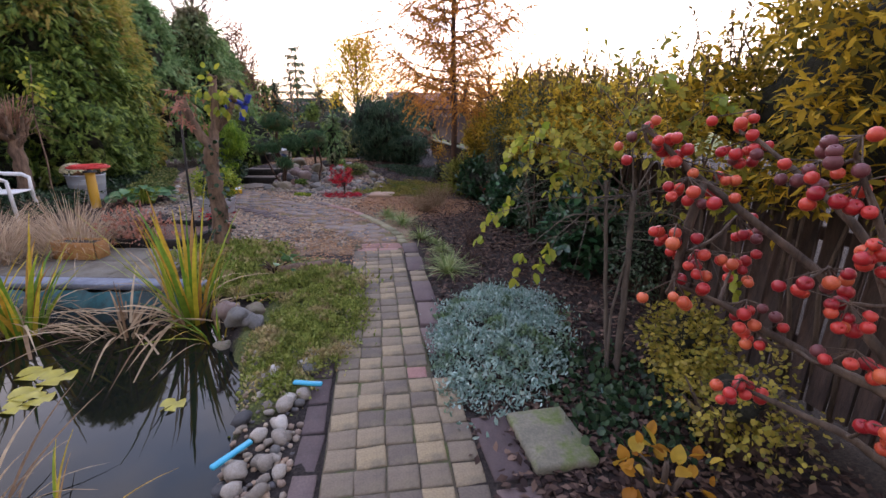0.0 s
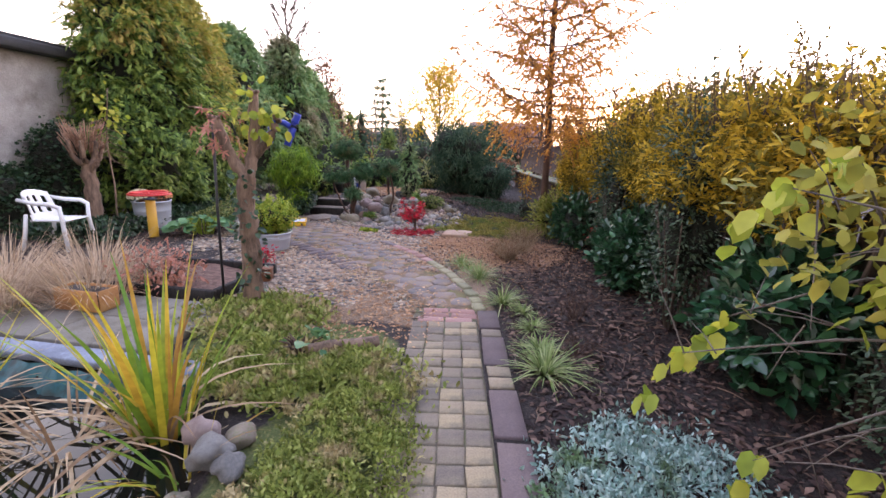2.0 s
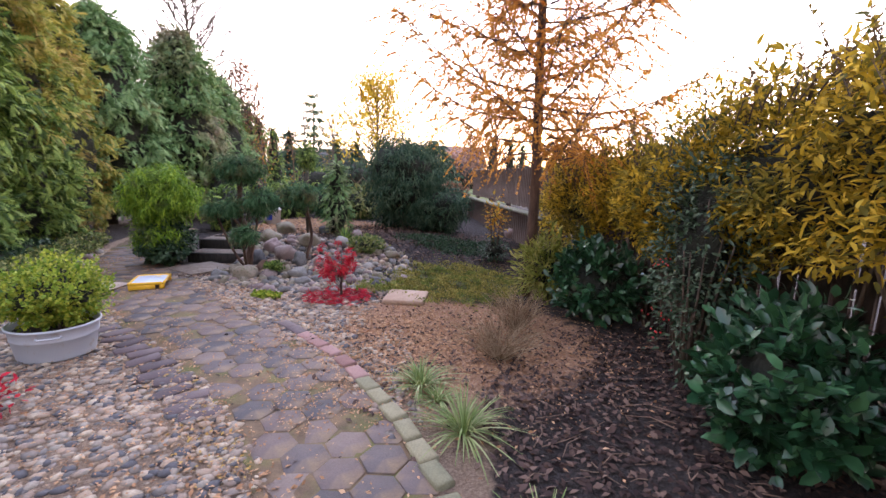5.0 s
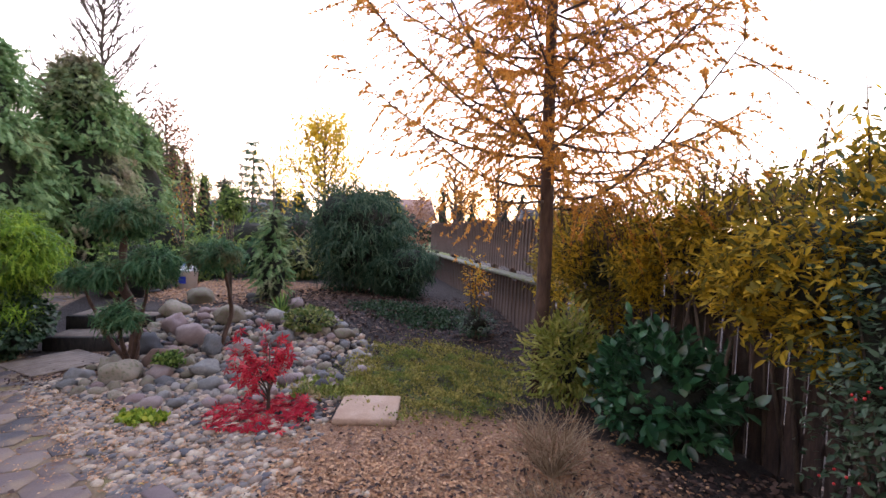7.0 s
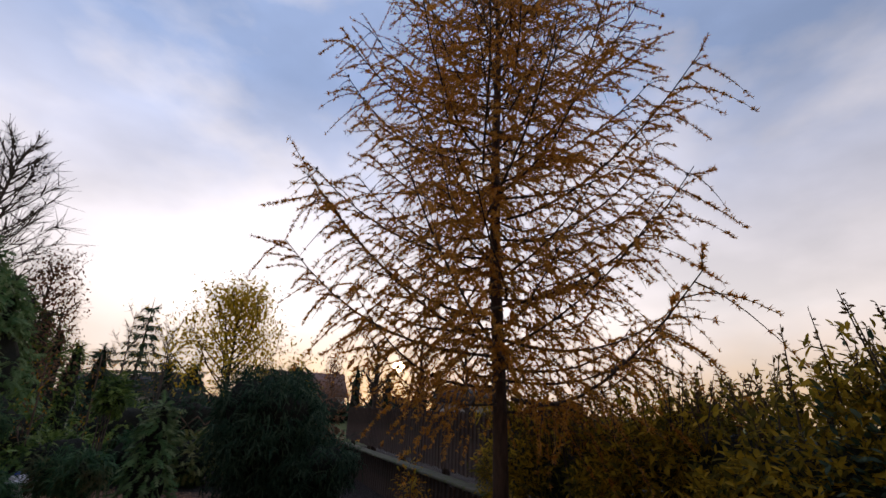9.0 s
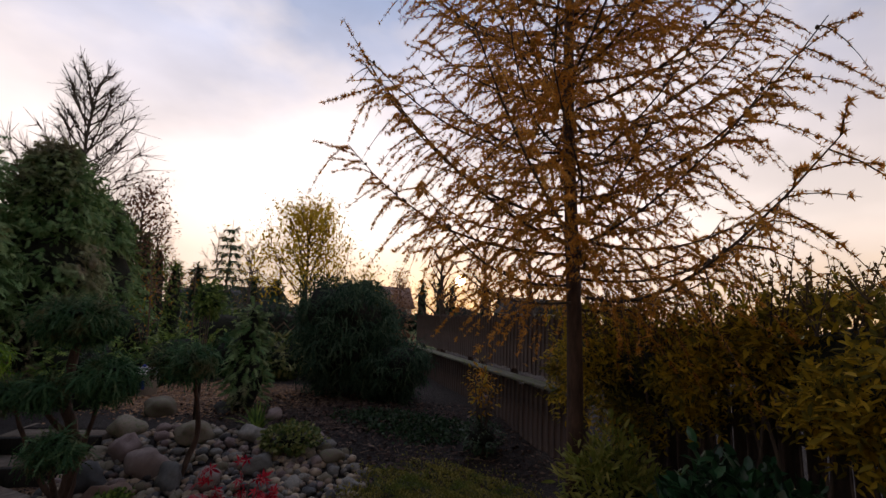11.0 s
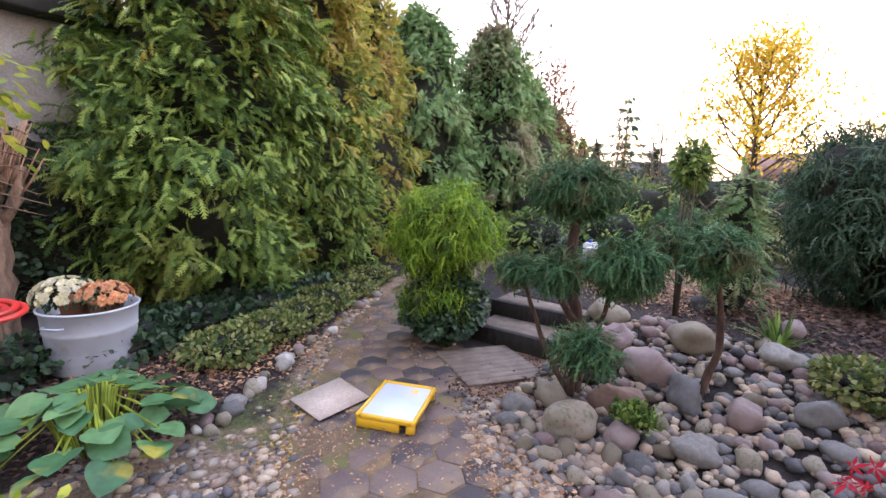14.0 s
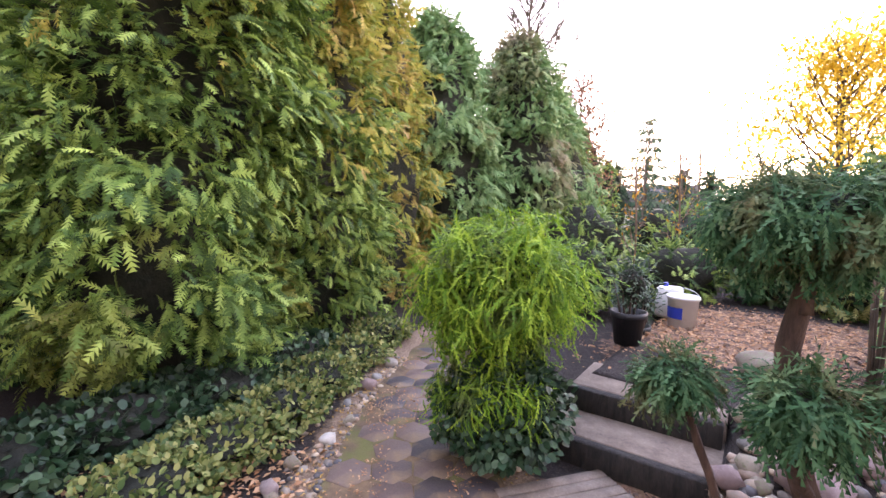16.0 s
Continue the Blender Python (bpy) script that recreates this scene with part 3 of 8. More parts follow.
M_ORANGE_WOOD = surface("orange_timber", [(0.3, 0.13, 0.04), (0.42, 0.2, 0.07), (0.5, 0.27, 0.1)], 6, 0.75, 40, 0.3, 0.006)
M_RUST = surface("rusted_steel", [(0.08, 0.03, 0.016), (0.17, 0.065, 0.03), (0.28, 0.11, 0.045)], 9, 0.85, 60, 0.5, 0.005)
M_BLACK = glossy_paint("black_plastic", (0.02, 0.02, 0.024), 0.45, (0.07, 0.06, 0.055))
M_FRUIT = surface("crab_apple_skin", [(0.3, 0.012, 0.02), (0.5, 0.03, 0.03), (0.55, 0.05, 0.035), (0.6, 0.13, 0.05)], 9, 0.32, 60, 0.05, 0.002, per="object", spread=0.8)
M_YSHRUB = foliage("yellow_small_leaves", [(0.16, 0.17, 0.03), (0.34, 0.28, 0.04), (0.46, 0.36, 0.07)], 0.55, 0.35, patch=(0.16, 0.12, 0.05), patch_scale=4)
M_BEDSOIL = surface("leafy_bed_soil", [(0.06, 0.03, 0.022), (0.14, 0.075, 0.055), (0.26, 0.15, 0.11)], 14, 0.95, 60, 0.9, 0.02)
M_FRUIT_OLD = surface("old_apple_skin", [(0.1, 0.02, 0.03), (0.18, 0.05, 0.05)], 9, 0.45, 60, 0.2, 0.004)
M_BERRY = glossy_paint("red_berry", (0.6, 0.03, 0.03), 0.3, (0.4, 0.02, 0.02))
M_CREAM = foliage("cream_petals", [(0.62, 0.56, 0.3), (0.75, 0.7, 0.48), (0.8, 0.76, 0.6)], 0.7, 0.3)
M_PEACH = foliage("peach_petals", [(0.62, 0.24, 0.1), (0.75, 0.36, 0.18), (0.8, 0.45, 0.25)], 0.7, 0.3)
M_LILY = foliage("lily_pads", [(0.3, 0.32, 0.04), (0.42, 0.38, 0.05), (0.45, 0.28, 0.04)], 0.35, 0.2, spec=0.6)
M_SOIL = surface("soil", [(0.025, 0.018, 0.016), (0.055, 0.04, 0.033), (0.1, 0.075, 0.06)], 12, 0.95, 60, 0.9, 0.02)


def ground_material():
    """Bare soil, litter of larch needles, gravel dust and moss, mixed by where each lies."""
    m, t, b, _ = nodes("garden_ground")
    a = t.nodes.new("ShaderNodeVertexColor")
    a.layer_name = "cover"
    s = t.nodes.new("ShaderNodeSeparateColor")
    t.links.new(a.outputs["Color"], s.inputs["Color"])
    fine, mid = noise_out(t, 55, 6, 0.75), noise_out(t, 9, 5)

    def edge(sock):
        n = t.nodes.new("ShaderNodeMath")
        n.operation = "MULTIPLY_ADD"
        t.links.new(mid, n.inputs[0])
        n.inputs[1].default_value, n.inputs[2].default_value = 0.9, -0.45
        q = t.nodes.new("ShaderNodeMath")
        q.operation = "ADD"
        t.links.new(sock, q.inputs[0])
        t.links.new(n.outputs[0], q.inputs[1])
        return ramp(t, q.outputs[0], (0.35, (0, 0, 0)), (0.65, (1, 1, 1)))

    soil = ramp(t, fine, (0.32, (0.01, 0.007, 0.007)), (0.52, (0.034, 0.024, 0.022)), (0.72, (0.09, 0.064, 0.055)))
    litter = ramp(t, fine, (0.3, (0.15, 0.075, 0.045)), (0.5, (0.4, 0.22, 0.135)), (0.7, (0.6, 0.38, 0.24)))
    dust = ramp(t, fine, (0.3, (0.14, 0.09, 0.065)), (0.5, (0.3, 0.2, 0.135)), (0.7, (0.46, 0.33, 0.23)))
    moss = ramp(t, fine, (0.3, (0.05, 0.07, 0.02)), (0.5, (0.12, 0.15, 0.04)), (0.7, (0.24, 0.23, 0.08)))
    c = mix(t, edge(s.outputs["Red"]), soil, litter)
    c = mix(t, edge(s.outputs["Green"]), c, dust)
    c = mix(t, edge(s.outputs["Blue"]), c, moss)
    t.links.new(c, b.inputs["Base Color"])
    b.inputs["Roughness"].default_value = 0.95
    bump(t, b, fine, 1.0, 0.045)
    return m


M_GROUND = ground_material()


def water_material():
    m, t, b, _ = nodes("pond_water")
    b.inputs["Base Color"].default_value = (0.006, 0.008, 0.007, 1)
    b.inputs["Roughness"].default_value = 0.03
    b.inputs["IOR"].default_value = 1.34
    b.inputs["Specular IOR Level"].default_value = 0.5
    bump(t, b, noise_out(t, 3.0, 2), 0.05, 0.02)
    return m


M_WATER = water_material()


# ---- ground: one sheet to the horizon ----
def axis(fine0, fine1, step, far):
    mid = np.arange(fine0, fine1 + 1e-6, step)
    out = step * 1.6 ** np.arange(1, 40)
    out = np.cumsum(out)
    out = out[out < far]
    return np.concatenate([fine0 - out[::-1], mid, fine1 + out])


def make_ground():
    xs, ys = axis(-9.0, 2.6, 0.09, 1500), axis(-1.0, 15.0, 0.09, 1500)
    X, Y = np.meshgrid(xs, ys, indexing="ij")
    Z = land(X, Y)
    Z += np.where((X > -9) & (X < 3) & (Y > -1) & (Y < 16), 0.006 * np.sin(9.1 * X + 3 * np.sin(4 * Y)) * np.sin(8.3 * Y + 2 * np.sin(5 * X)), 0)
    V = np.stack([X, Y, Z], -1).reshape(-1, 3)
    nx, ny = len(xs), len(ys)
    i, j = np.meshgrid(np.arange(nx - 1), np.arange(ny - 1), indexing="ij")
    F = np.stack([i * ny + j, (i + 1) * ny + j, (i + 1) * ny + j + 1, i * ny + j + 1], -1).reshape(-1, 4)
    ob = build("ground", V, F, M_GROUND, True)
    x, y = V[:, 0], V[:, 1]
    litter = sstep(-np.hypot((x + 0.9) / 1.5, (y - 8.0) / 1.3), -1.2, -0.7) + 0.75 * sstep(-np.hypot((x + 4.2) / 0.8, (y - 10.2) / 0.8), -1.1, -0.7) + 0.5 * sstep(-np.hypot((x + 3.6) / 2.4, (y - 13.6) / 1.6), -1.1, -0.7) + 0.3 * sstep(-path_offset(x, y), -0.4, 0.0)
    dust = sstep(-np.hypot((x + 2.3) / 1.9, (y - 6.9) / 2.2), -1.15, -0.85) + sstep(-path_offset(x, y), -0.35, -0.1)
    dust = dust + sstep(-np.hypot((x + 4.7) / 0.7, (y - 7.9) / 0.9), -1.1, -0.8)
    moss = 0.5 * sstep(-np.hypot((x + 0.75) / 1.0, (y - 10.2) / 1.2), -1.1, -0.8) + sstep(-np.hypot((x + 1.05) / 0.5, (y - 3.0) / 1.2), -1.1, -0.7) + sstep(-np.hypot((x + 1.8) / 0.9, (y - 4.3) / 0.6), -1.1, -0.7) + sstep(np.hypot(x, y - 8), 14, 22) + 0.5 * sstep(-np.hypot((x + 5.1) / 0.5, (y - 8.9) / 0.7), -1.1, -0.7)
    col = np.zeros((len(V), 4), dtype=np.float32)
    col[:, 0], col[:, 1], col[:, 2], col[:, 3] = np.clip(litter, 0, 1), np.clip(dust * (1 - 0.7 * np.clip(litter, 0, 1)), 0, 1), np.clip(moss, 0, 1), 1
    at = ob.data.color_attributes.new("cover", "FLOAT_COLOR", "POINT")
    at.data.foreach_set("color", col.ravel())
    return tagged(ob, "garden ground of dark soil, needle litter, gravel and moss", "ground", kind="structure")


GROUND = make_ground()


def up_at(x, y):
    return float(land(np.array([x]), np.array([y]))[0])


# ---- pond ----
water = thing("water", (-2.5, 1.5, -0.11), "still dark pond water that mirrors the sky", "pond", kind="structure")
pv = np.array([(x, y, -0.11) for x, y in (POND - POND.mean(0)) * 1.06 + POND.mean(0)])
part("water_surface", (pv, [np.array([list(range(len(pv)))])]), M_WATER, water)


# ---- buildings and fences ----
wall = thing("wall_west", (-8.9, 6.5, 0), "grey rendered outbuilding wall, stained, with a dark roof edge", "wall", kind="structure")
part("wall_face", box(-9.1, 2.0, -0.1, -8.7, 9.4, 2.95, 0.01), M_WALL, wall)
part("roof_edge", box(-9.2, 1.9, 2.95, -8.45, 9.5, 3.12, 0.02), M_ROOF, wall)
part("roof_slope", box(-12.5, 1.9, 3.12, -8.6, 9.5, 3.2, 0.02), M_ROOF, wall)


def picket(w, h, t, seed):
    """A board with a rounded, slightly uneven top."""
    k = 0.012 * math.sin(seed * 3.1)
    prof = [(-w / 2, 0), (w / 2, 0), (w / 2, h - 0.05 + k), (w / 4, h - 0.01 + k), (0, h), (-w / 4, h - 0.012), (-w / 2, h - 0.055)]
    n = len(prof)
    V = np.array([(x, -t / 2, z) for x, z in prof] + [(x, t / 2, z) for x, z in prof])
    F4 = np.array([(i, (i + 1) % n, (i + 1) % n + n, i + n) for i in range(n)])
    F7 = np.array([list(range(n)), list(range(2 * n - 1, n - 1, -1))])
    return V, [F4, F7]


def fence_run(label, a, b, z0, h, pitch, w, mat, rail_mat, limit=300):
    a, b = np.array(a), np.array(b)
    L = np.linalg.norm(b - a)
    d = (b - a) / L
    turn = math.degrees(math.atan2(d[1], d[0]))
    fence = thing("fence", (a[0], a[1], z0), label, "fence", kind="structure")
    meshes = []
    n = int(L / pitch)
    for i in range(n):
        s = (i + 0.5) * pitch + 0.008 * math.sin(i * 5.3)
        if i < 5:
            ob = build("board", *picket(w, h + 0.01 * math.sin(i * 2.7), 0.022, i), mat)
            meshes.append(ob.data)
        else:
            ob = new("board", meshes[i % 5])
        ob.parent = fence
        ob.matrix_local = pose(d[0] * s, d[1] * s, 0.012 * math.sin(i * 1.9), 0, 0.6 * math.sin(i * 7.7), turn + 1.5 * math.sin(i * 3.3))
    nrm = np.array([-d[1], d[0]])
    for z in (0.25, h - 0.3):
        p0, p1 = a - nrm * 0.04, b - nrm * 0.04
        g = box(0, -0.02, 0, L, 0.02, 0.07, 0.004)
        V = (g[0] - np.array([L / 2, 0, 0])) @ np.array([[d[0], d[1], 0], [-d[1], d[0], 0], [0, 0, 1]]) + np.array([*((p0 + p1) / 2), z0 + z])
        part("rail", (V, g[1]), rail_mat, fence)
    for k in range(int(L / 2.0) + 1):
        p = a + d * min(L, k * 2.0) - nrm * 0.11
        part("post", box(p[0] - 0.05, p[1] - 0.05, z0 - 0.2, p[0] + 0.05, p[1] + 0.05, z0 + h + 0.02, 0.008, turn), rail_mat, fence)
    return fence


fence_run("brown stained picket fence behind the yellow hedge", (2.15, 1.0), (1.0, 10.6), 0.05, 1.18, 0.125, 0.098, M_FENCE, M_FENCE)
fence_run("weathered brown picket fence at the garden's far end", (0.98, 11.2), (-0.35, 19.5), 0.9, 0.82, 0.12, 0.1, M_FENCE_OLD, M_FENCE)
fence_run("low weathered board wall below the far fence", (0.75, 10.9), (-0.5, 18.5), 0.1, 0.72, 0.13, 0.126, M_FENCE_OLD, M_FENCE)
cap = thing("trim_cap", (0.0, 14.5, 0.85), "mossy pale capping board on the low wall", "trim", kind="structure")
g = box(-0.1, -4.0, 0.83, 0.12, 3.9, 0.87, 0.008, 9.3)
part("capping_board", (g[0] + np.array([0.16, 14.75, 0]), g[1]), M_SLAB, cap)


# ---- foliage makers ----
def bunched(P, N, k, reach, droop, splay):
    """Sprays gathered in bunches along short drooping shoots that start at some of the points."""
    m = max(1, len(P) // k)
    pick = rng.choice(len(P), m, replace=False)
    d = np.repeat(unit(N[pick] + rng.normal(size=(m, 3)) * 0.4 + np.array([0, 0, -0.6 * droop])), k, axis=0)
    L = np.repeat(reach * rng.uniform(0.6, 1.3, m), k)
    q = rng.uniform(-0.65, 0.5, m * k)
    at = np.repeat(P[pick], k, axis=0) + d * (q * L)[:, None] + rng.normal(size=(m * k, 3)) * (0.15 * L * (0.75 - q))[:, None]
    at[:, 2] -= droop * 0.3 * L * (q + 0.65) ** 2
    return at, d, unit(d + rng.normal(size=(m * k, 3)) * splay + np.array([0, 0, -droop * 0.5]))


def crown_part(name, parent, P, N, size, shape, mat, droop=0.4, jitter=0.5, width=None, label="", bunch=0, reach=0.3):
    n = len(P)
    if bunch and n > bunch:
        P, N, D = bunched(P, N, bunch, reach, droop, jitter)
        n = len(P)
        up = unit(N * 0.6 + np.array([0, 0, 0.8]) + rng.normal(size=(n, 3)) * 0.35)
        return part(name, scatter(P, D, up, size * rng.uniform(0.6, 1.25, n), shape, width), mat, parent, label)
    D = unit(N + rng.normal(size=(n, 3)) * jitter + np.array([0, 0, -droop]))
    up = unit(N * 0.6 + np.array([0, 0, 0.8]) + rng.normal(size=(n, 3)) * 0.35)
    S = size * rng.uniform(0.6, 1.25, n)
    return part(name, scatter(P, D, up, S, shape, width), mat, parent, label)


def conifer(name, at, h, r, mat, n, size, label, category="conifer", shape=FAN, gold=None, top=0.35, lump=0.2, seed=0.0, skirt=0.05, droop=0.5, core_r=0.7, bend=(0, 0), width=None, group="", bunch=0, reach=0.3):
    """A conifer with a trunk, a near-black core for inner shade and many hanging sprays, round or pointed by top."""
    z0 = up_at(at[0], at[1])
    t = thing(name, (at[0], at[1], z0), label, category, group)
    part("trunk", tube([(at[0], at[1], z0 - 0.05), (at[0] + 0.02, at[1], z0 + h * 0.5), (at[0], at[1] + 0.02, z0 + h * 0.9)], [0.06 + 0.012 * h, 0.05, 0.015], 7), M_BARK, t)
    u = rng.uniform(0, 1, n) ** 0.85
    a = rng.uniform(0, 2 * np.pi, n)

    def radius(u):
        return r * np.minimum(1.0, (0.55 + 1.6 * u)) * np.power(np.clip(1 - u, 0, 1), top) * 1.06

    q = np.stack([np.cos(a), np.sin(a), u * h * 1.2 / r], -1)
    k = rng.uniform(0.72, 1.0, n) * (1 + lump * wob(q * r, 2.2 / max(r, 0.5), seed))
    fine = wob(q * r, 6.5 / max(r, 0.6), seed + 2.0)
    keep = fine > rng.uniform(-0.7, 0.25, n)
    u, a, k, fine = u[keep], a[keep], k[keep] * (1 + 0.1 * fine[keep]), fine[keep]
    n = len(u)
    R = radius(u) * k
    P = np.stack([at[0] + bend[0] * u + R * np.cos(a), at[1] + bend[1] * u + R * np.sin(a), z0 + skirt * h + u * h * (1 - skirt)], -1)
    slope = 0.25 + 0.9 * u ** 3
    N = unit(np.stack([np.cos(a), np.sin(a), slope], -1))
    # added solid core, its near-black colour is the shade between sprays
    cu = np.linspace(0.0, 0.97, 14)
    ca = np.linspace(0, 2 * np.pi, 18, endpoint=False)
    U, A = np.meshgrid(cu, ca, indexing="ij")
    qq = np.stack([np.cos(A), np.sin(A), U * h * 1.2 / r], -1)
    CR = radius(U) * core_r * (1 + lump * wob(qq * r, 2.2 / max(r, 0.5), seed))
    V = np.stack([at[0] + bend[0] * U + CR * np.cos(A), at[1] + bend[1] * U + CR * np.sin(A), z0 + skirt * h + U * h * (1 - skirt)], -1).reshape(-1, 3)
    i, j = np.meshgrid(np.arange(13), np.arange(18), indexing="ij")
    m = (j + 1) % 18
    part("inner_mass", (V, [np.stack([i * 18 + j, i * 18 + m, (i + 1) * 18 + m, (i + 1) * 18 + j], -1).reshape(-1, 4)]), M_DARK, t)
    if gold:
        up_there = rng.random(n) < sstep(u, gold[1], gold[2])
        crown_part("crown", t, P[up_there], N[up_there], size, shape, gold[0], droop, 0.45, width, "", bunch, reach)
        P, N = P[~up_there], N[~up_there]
    crown_part("crown", t, P, N, size, shape, mat, droop, 0.45, width, "", bunch, reach)
    return t


def bush(name, at, r, mat, n, size, label, category="shrub", shape=LEAF, lump=0.2, freq=3.0, seed=0.0, lift=0.0, droop=0.0, inner=0.7, core_k=0.68, stems=7, stem_mat=None, jitter=0.6, width=None, group="", bunch=0, reach=0.2):
    """A bush: stems from the ground, a near-black core for inner shade and leaves in lumps."""
    z0 = up_at(at[0], at[1])
    t = thing(name, (at[0], at[1], z0), label, category, group)
    c = np.array([at[0], at[1], z0 + lift + r[2]])
    geos = []
    for i in range(stems):
        d = rand_dirs(1)[0] * np.array(r) * 0.75
        e = c + np.array([d[0], d[1], abs(d[2]) * 0.6])
        b = np.array([at[0] + d[0] * 0.15, at[1] + d[1] * 0.15, z0 - 0.02])
        geos.append(tube([b, b * 0.5 + e * 0.5 + np.array([0, 0, 0.05]), e], [0.014, 0.01, 0.004], 5))
    part("stemwork", join(*geos), stem_mat or M_BARK, t)
    # added dark core: shade in the gaps of the leaves, by colour
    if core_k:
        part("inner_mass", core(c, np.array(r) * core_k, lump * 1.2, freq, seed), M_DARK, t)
    P, N = shell(int(n * 1.35), c, r, lump, freq, inner, seed)
    ok = P[:, 2] > z0 + 0.015
    crown_part("crown", t, P[ok], N[ok], size, shape, mat, droop, jitter, width, "", bunch, reach)
    return t


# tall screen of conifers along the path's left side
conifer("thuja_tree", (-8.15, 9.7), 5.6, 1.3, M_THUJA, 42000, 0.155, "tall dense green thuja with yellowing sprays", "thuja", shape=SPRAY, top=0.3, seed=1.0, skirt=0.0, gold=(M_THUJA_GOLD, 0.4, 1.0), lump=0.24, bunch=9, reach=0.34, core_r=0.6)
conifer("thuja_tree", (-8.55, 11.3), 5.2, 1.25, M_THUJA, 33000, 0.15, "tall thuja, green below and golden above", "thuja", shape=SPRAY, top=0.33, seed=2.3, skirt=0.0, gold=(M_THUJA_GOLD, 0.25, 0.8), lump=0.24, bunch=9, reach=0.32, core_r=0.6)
conifer("thuja_tree", (-9.2, 12.9), 4.9, 1.2, M_THUJA_GOLD, 13000, 0.15, "tall golden-green thuja beside the garden path", "thuja", top=0.35, seed=3.7, skirt=0.0, bunch=9, reach=0.32)
conifer("cypress_tree", (-9.6, 14.9), 5.2, 1.7, M_CYPRESS_BLUE, 16000, 0.2, "blue-green cypress with airy drooping sprays", "cypress", top=0.5, seed=4.1, bunch=9, reach=0.5, droop=0.7)
conifer("cypress_tree", (-8.9, 16.8), 5.2, 1.45, M_CYPRESS_BROWN, 15000, 0.19, "green cypress browned by drought on one side", "cypress", top=0.48, seed=5.9, bunch=9, reach=0.45, droop=0.7)
conifer("cypress_tree", (-9.1, 18.9), 4.5, 1.5, M_CYPRESS_BLUE, 6500, 0.2, "green columnar cypress in the tall screen", "cypress", top=0.55, seed=6.6, bunch=8, reach=0.4, droop=0.7)
for x, y, h in ((-9.5, 21.0, 4.4), (-9.7, 22.4, 4.2), (-9.9, 23.8, 3.9), (-10.0, 25.5, 3.6)):
    conifer("column_thuja", (x, y), h, 0.55, M_THUJA, 900, 0.22, "slim dark green column thuja", "thuja", top=0.5, seed=x, group="column thujas in the screen")

# weeping dark conifer mound
wc = bush("weeping_conifer", (-1.95, 13.9), (0.92, 0.9, 0.98), M_YEW, 11500, 0.125, "broad dark green weeping conifer mound", "conifer", shape=THREAD, lump=0.24, inner=0.6, seed=8.2, droop=0.5, core_k=0.72, width=1.5, lift=0.05, stems=9, bunch=10, reach=0.28, jitter=0.6)
wP, wN = shell(6500, (-1.2, 13.75, 0.8), (0.66, 0.66, 0.5), 0.22, 3.0, 0.7, 1.1)
crown_part("side_crown", wc, wP, wN, 0.115, THREAD, M_YEW, 0.5, 0.6, 1.5, "", 10, 0.26)
# dark core again, as shade inside the side crown
part("inner_mass", core((-1.2, 13.75, 0.78), (0.46, 0.46, 0.36), 0.2, 3.0, 1.1), M_DARK, wc)

# gold thread cypress beside the steps, ivy at its foot
gt = bush("gold_cypress", (-5.25, 10.65), (0.44, 0.44, 0.42), M_GOLD_THREAD, 9500, 0.09, "rounded bright yellow-green thread cypress", "cypress", shape=THREAD, lump=0.3, inner=0.5, lift=0.64, droop=0.45, seed=1.4, core_k=0.6, width=1.6, bunch=12, reach=0.26, jitter=0.6)
gP, gN = shell(1900, (-5.2, 10.47, 0.5), (0.34, 0.34, 0.13), 0.25, 3, 0.6, 3.0)
crown_part("low_crown", gt, gP, gN, 0.085, THREAD, M_GOLD_THREAD, 0.9, 0.4, 1.4, "", 10, 0.2)
bush("ivy_clump", (-5.15, 10.55), (0.38, 0.36, 0.33), M_IVY, 3600, 0.05, "dark glossy ivy at the foot of the gold cypress", "ivy", shape=ROUND, lump=0.2, seed=2.0, droop=0.3)


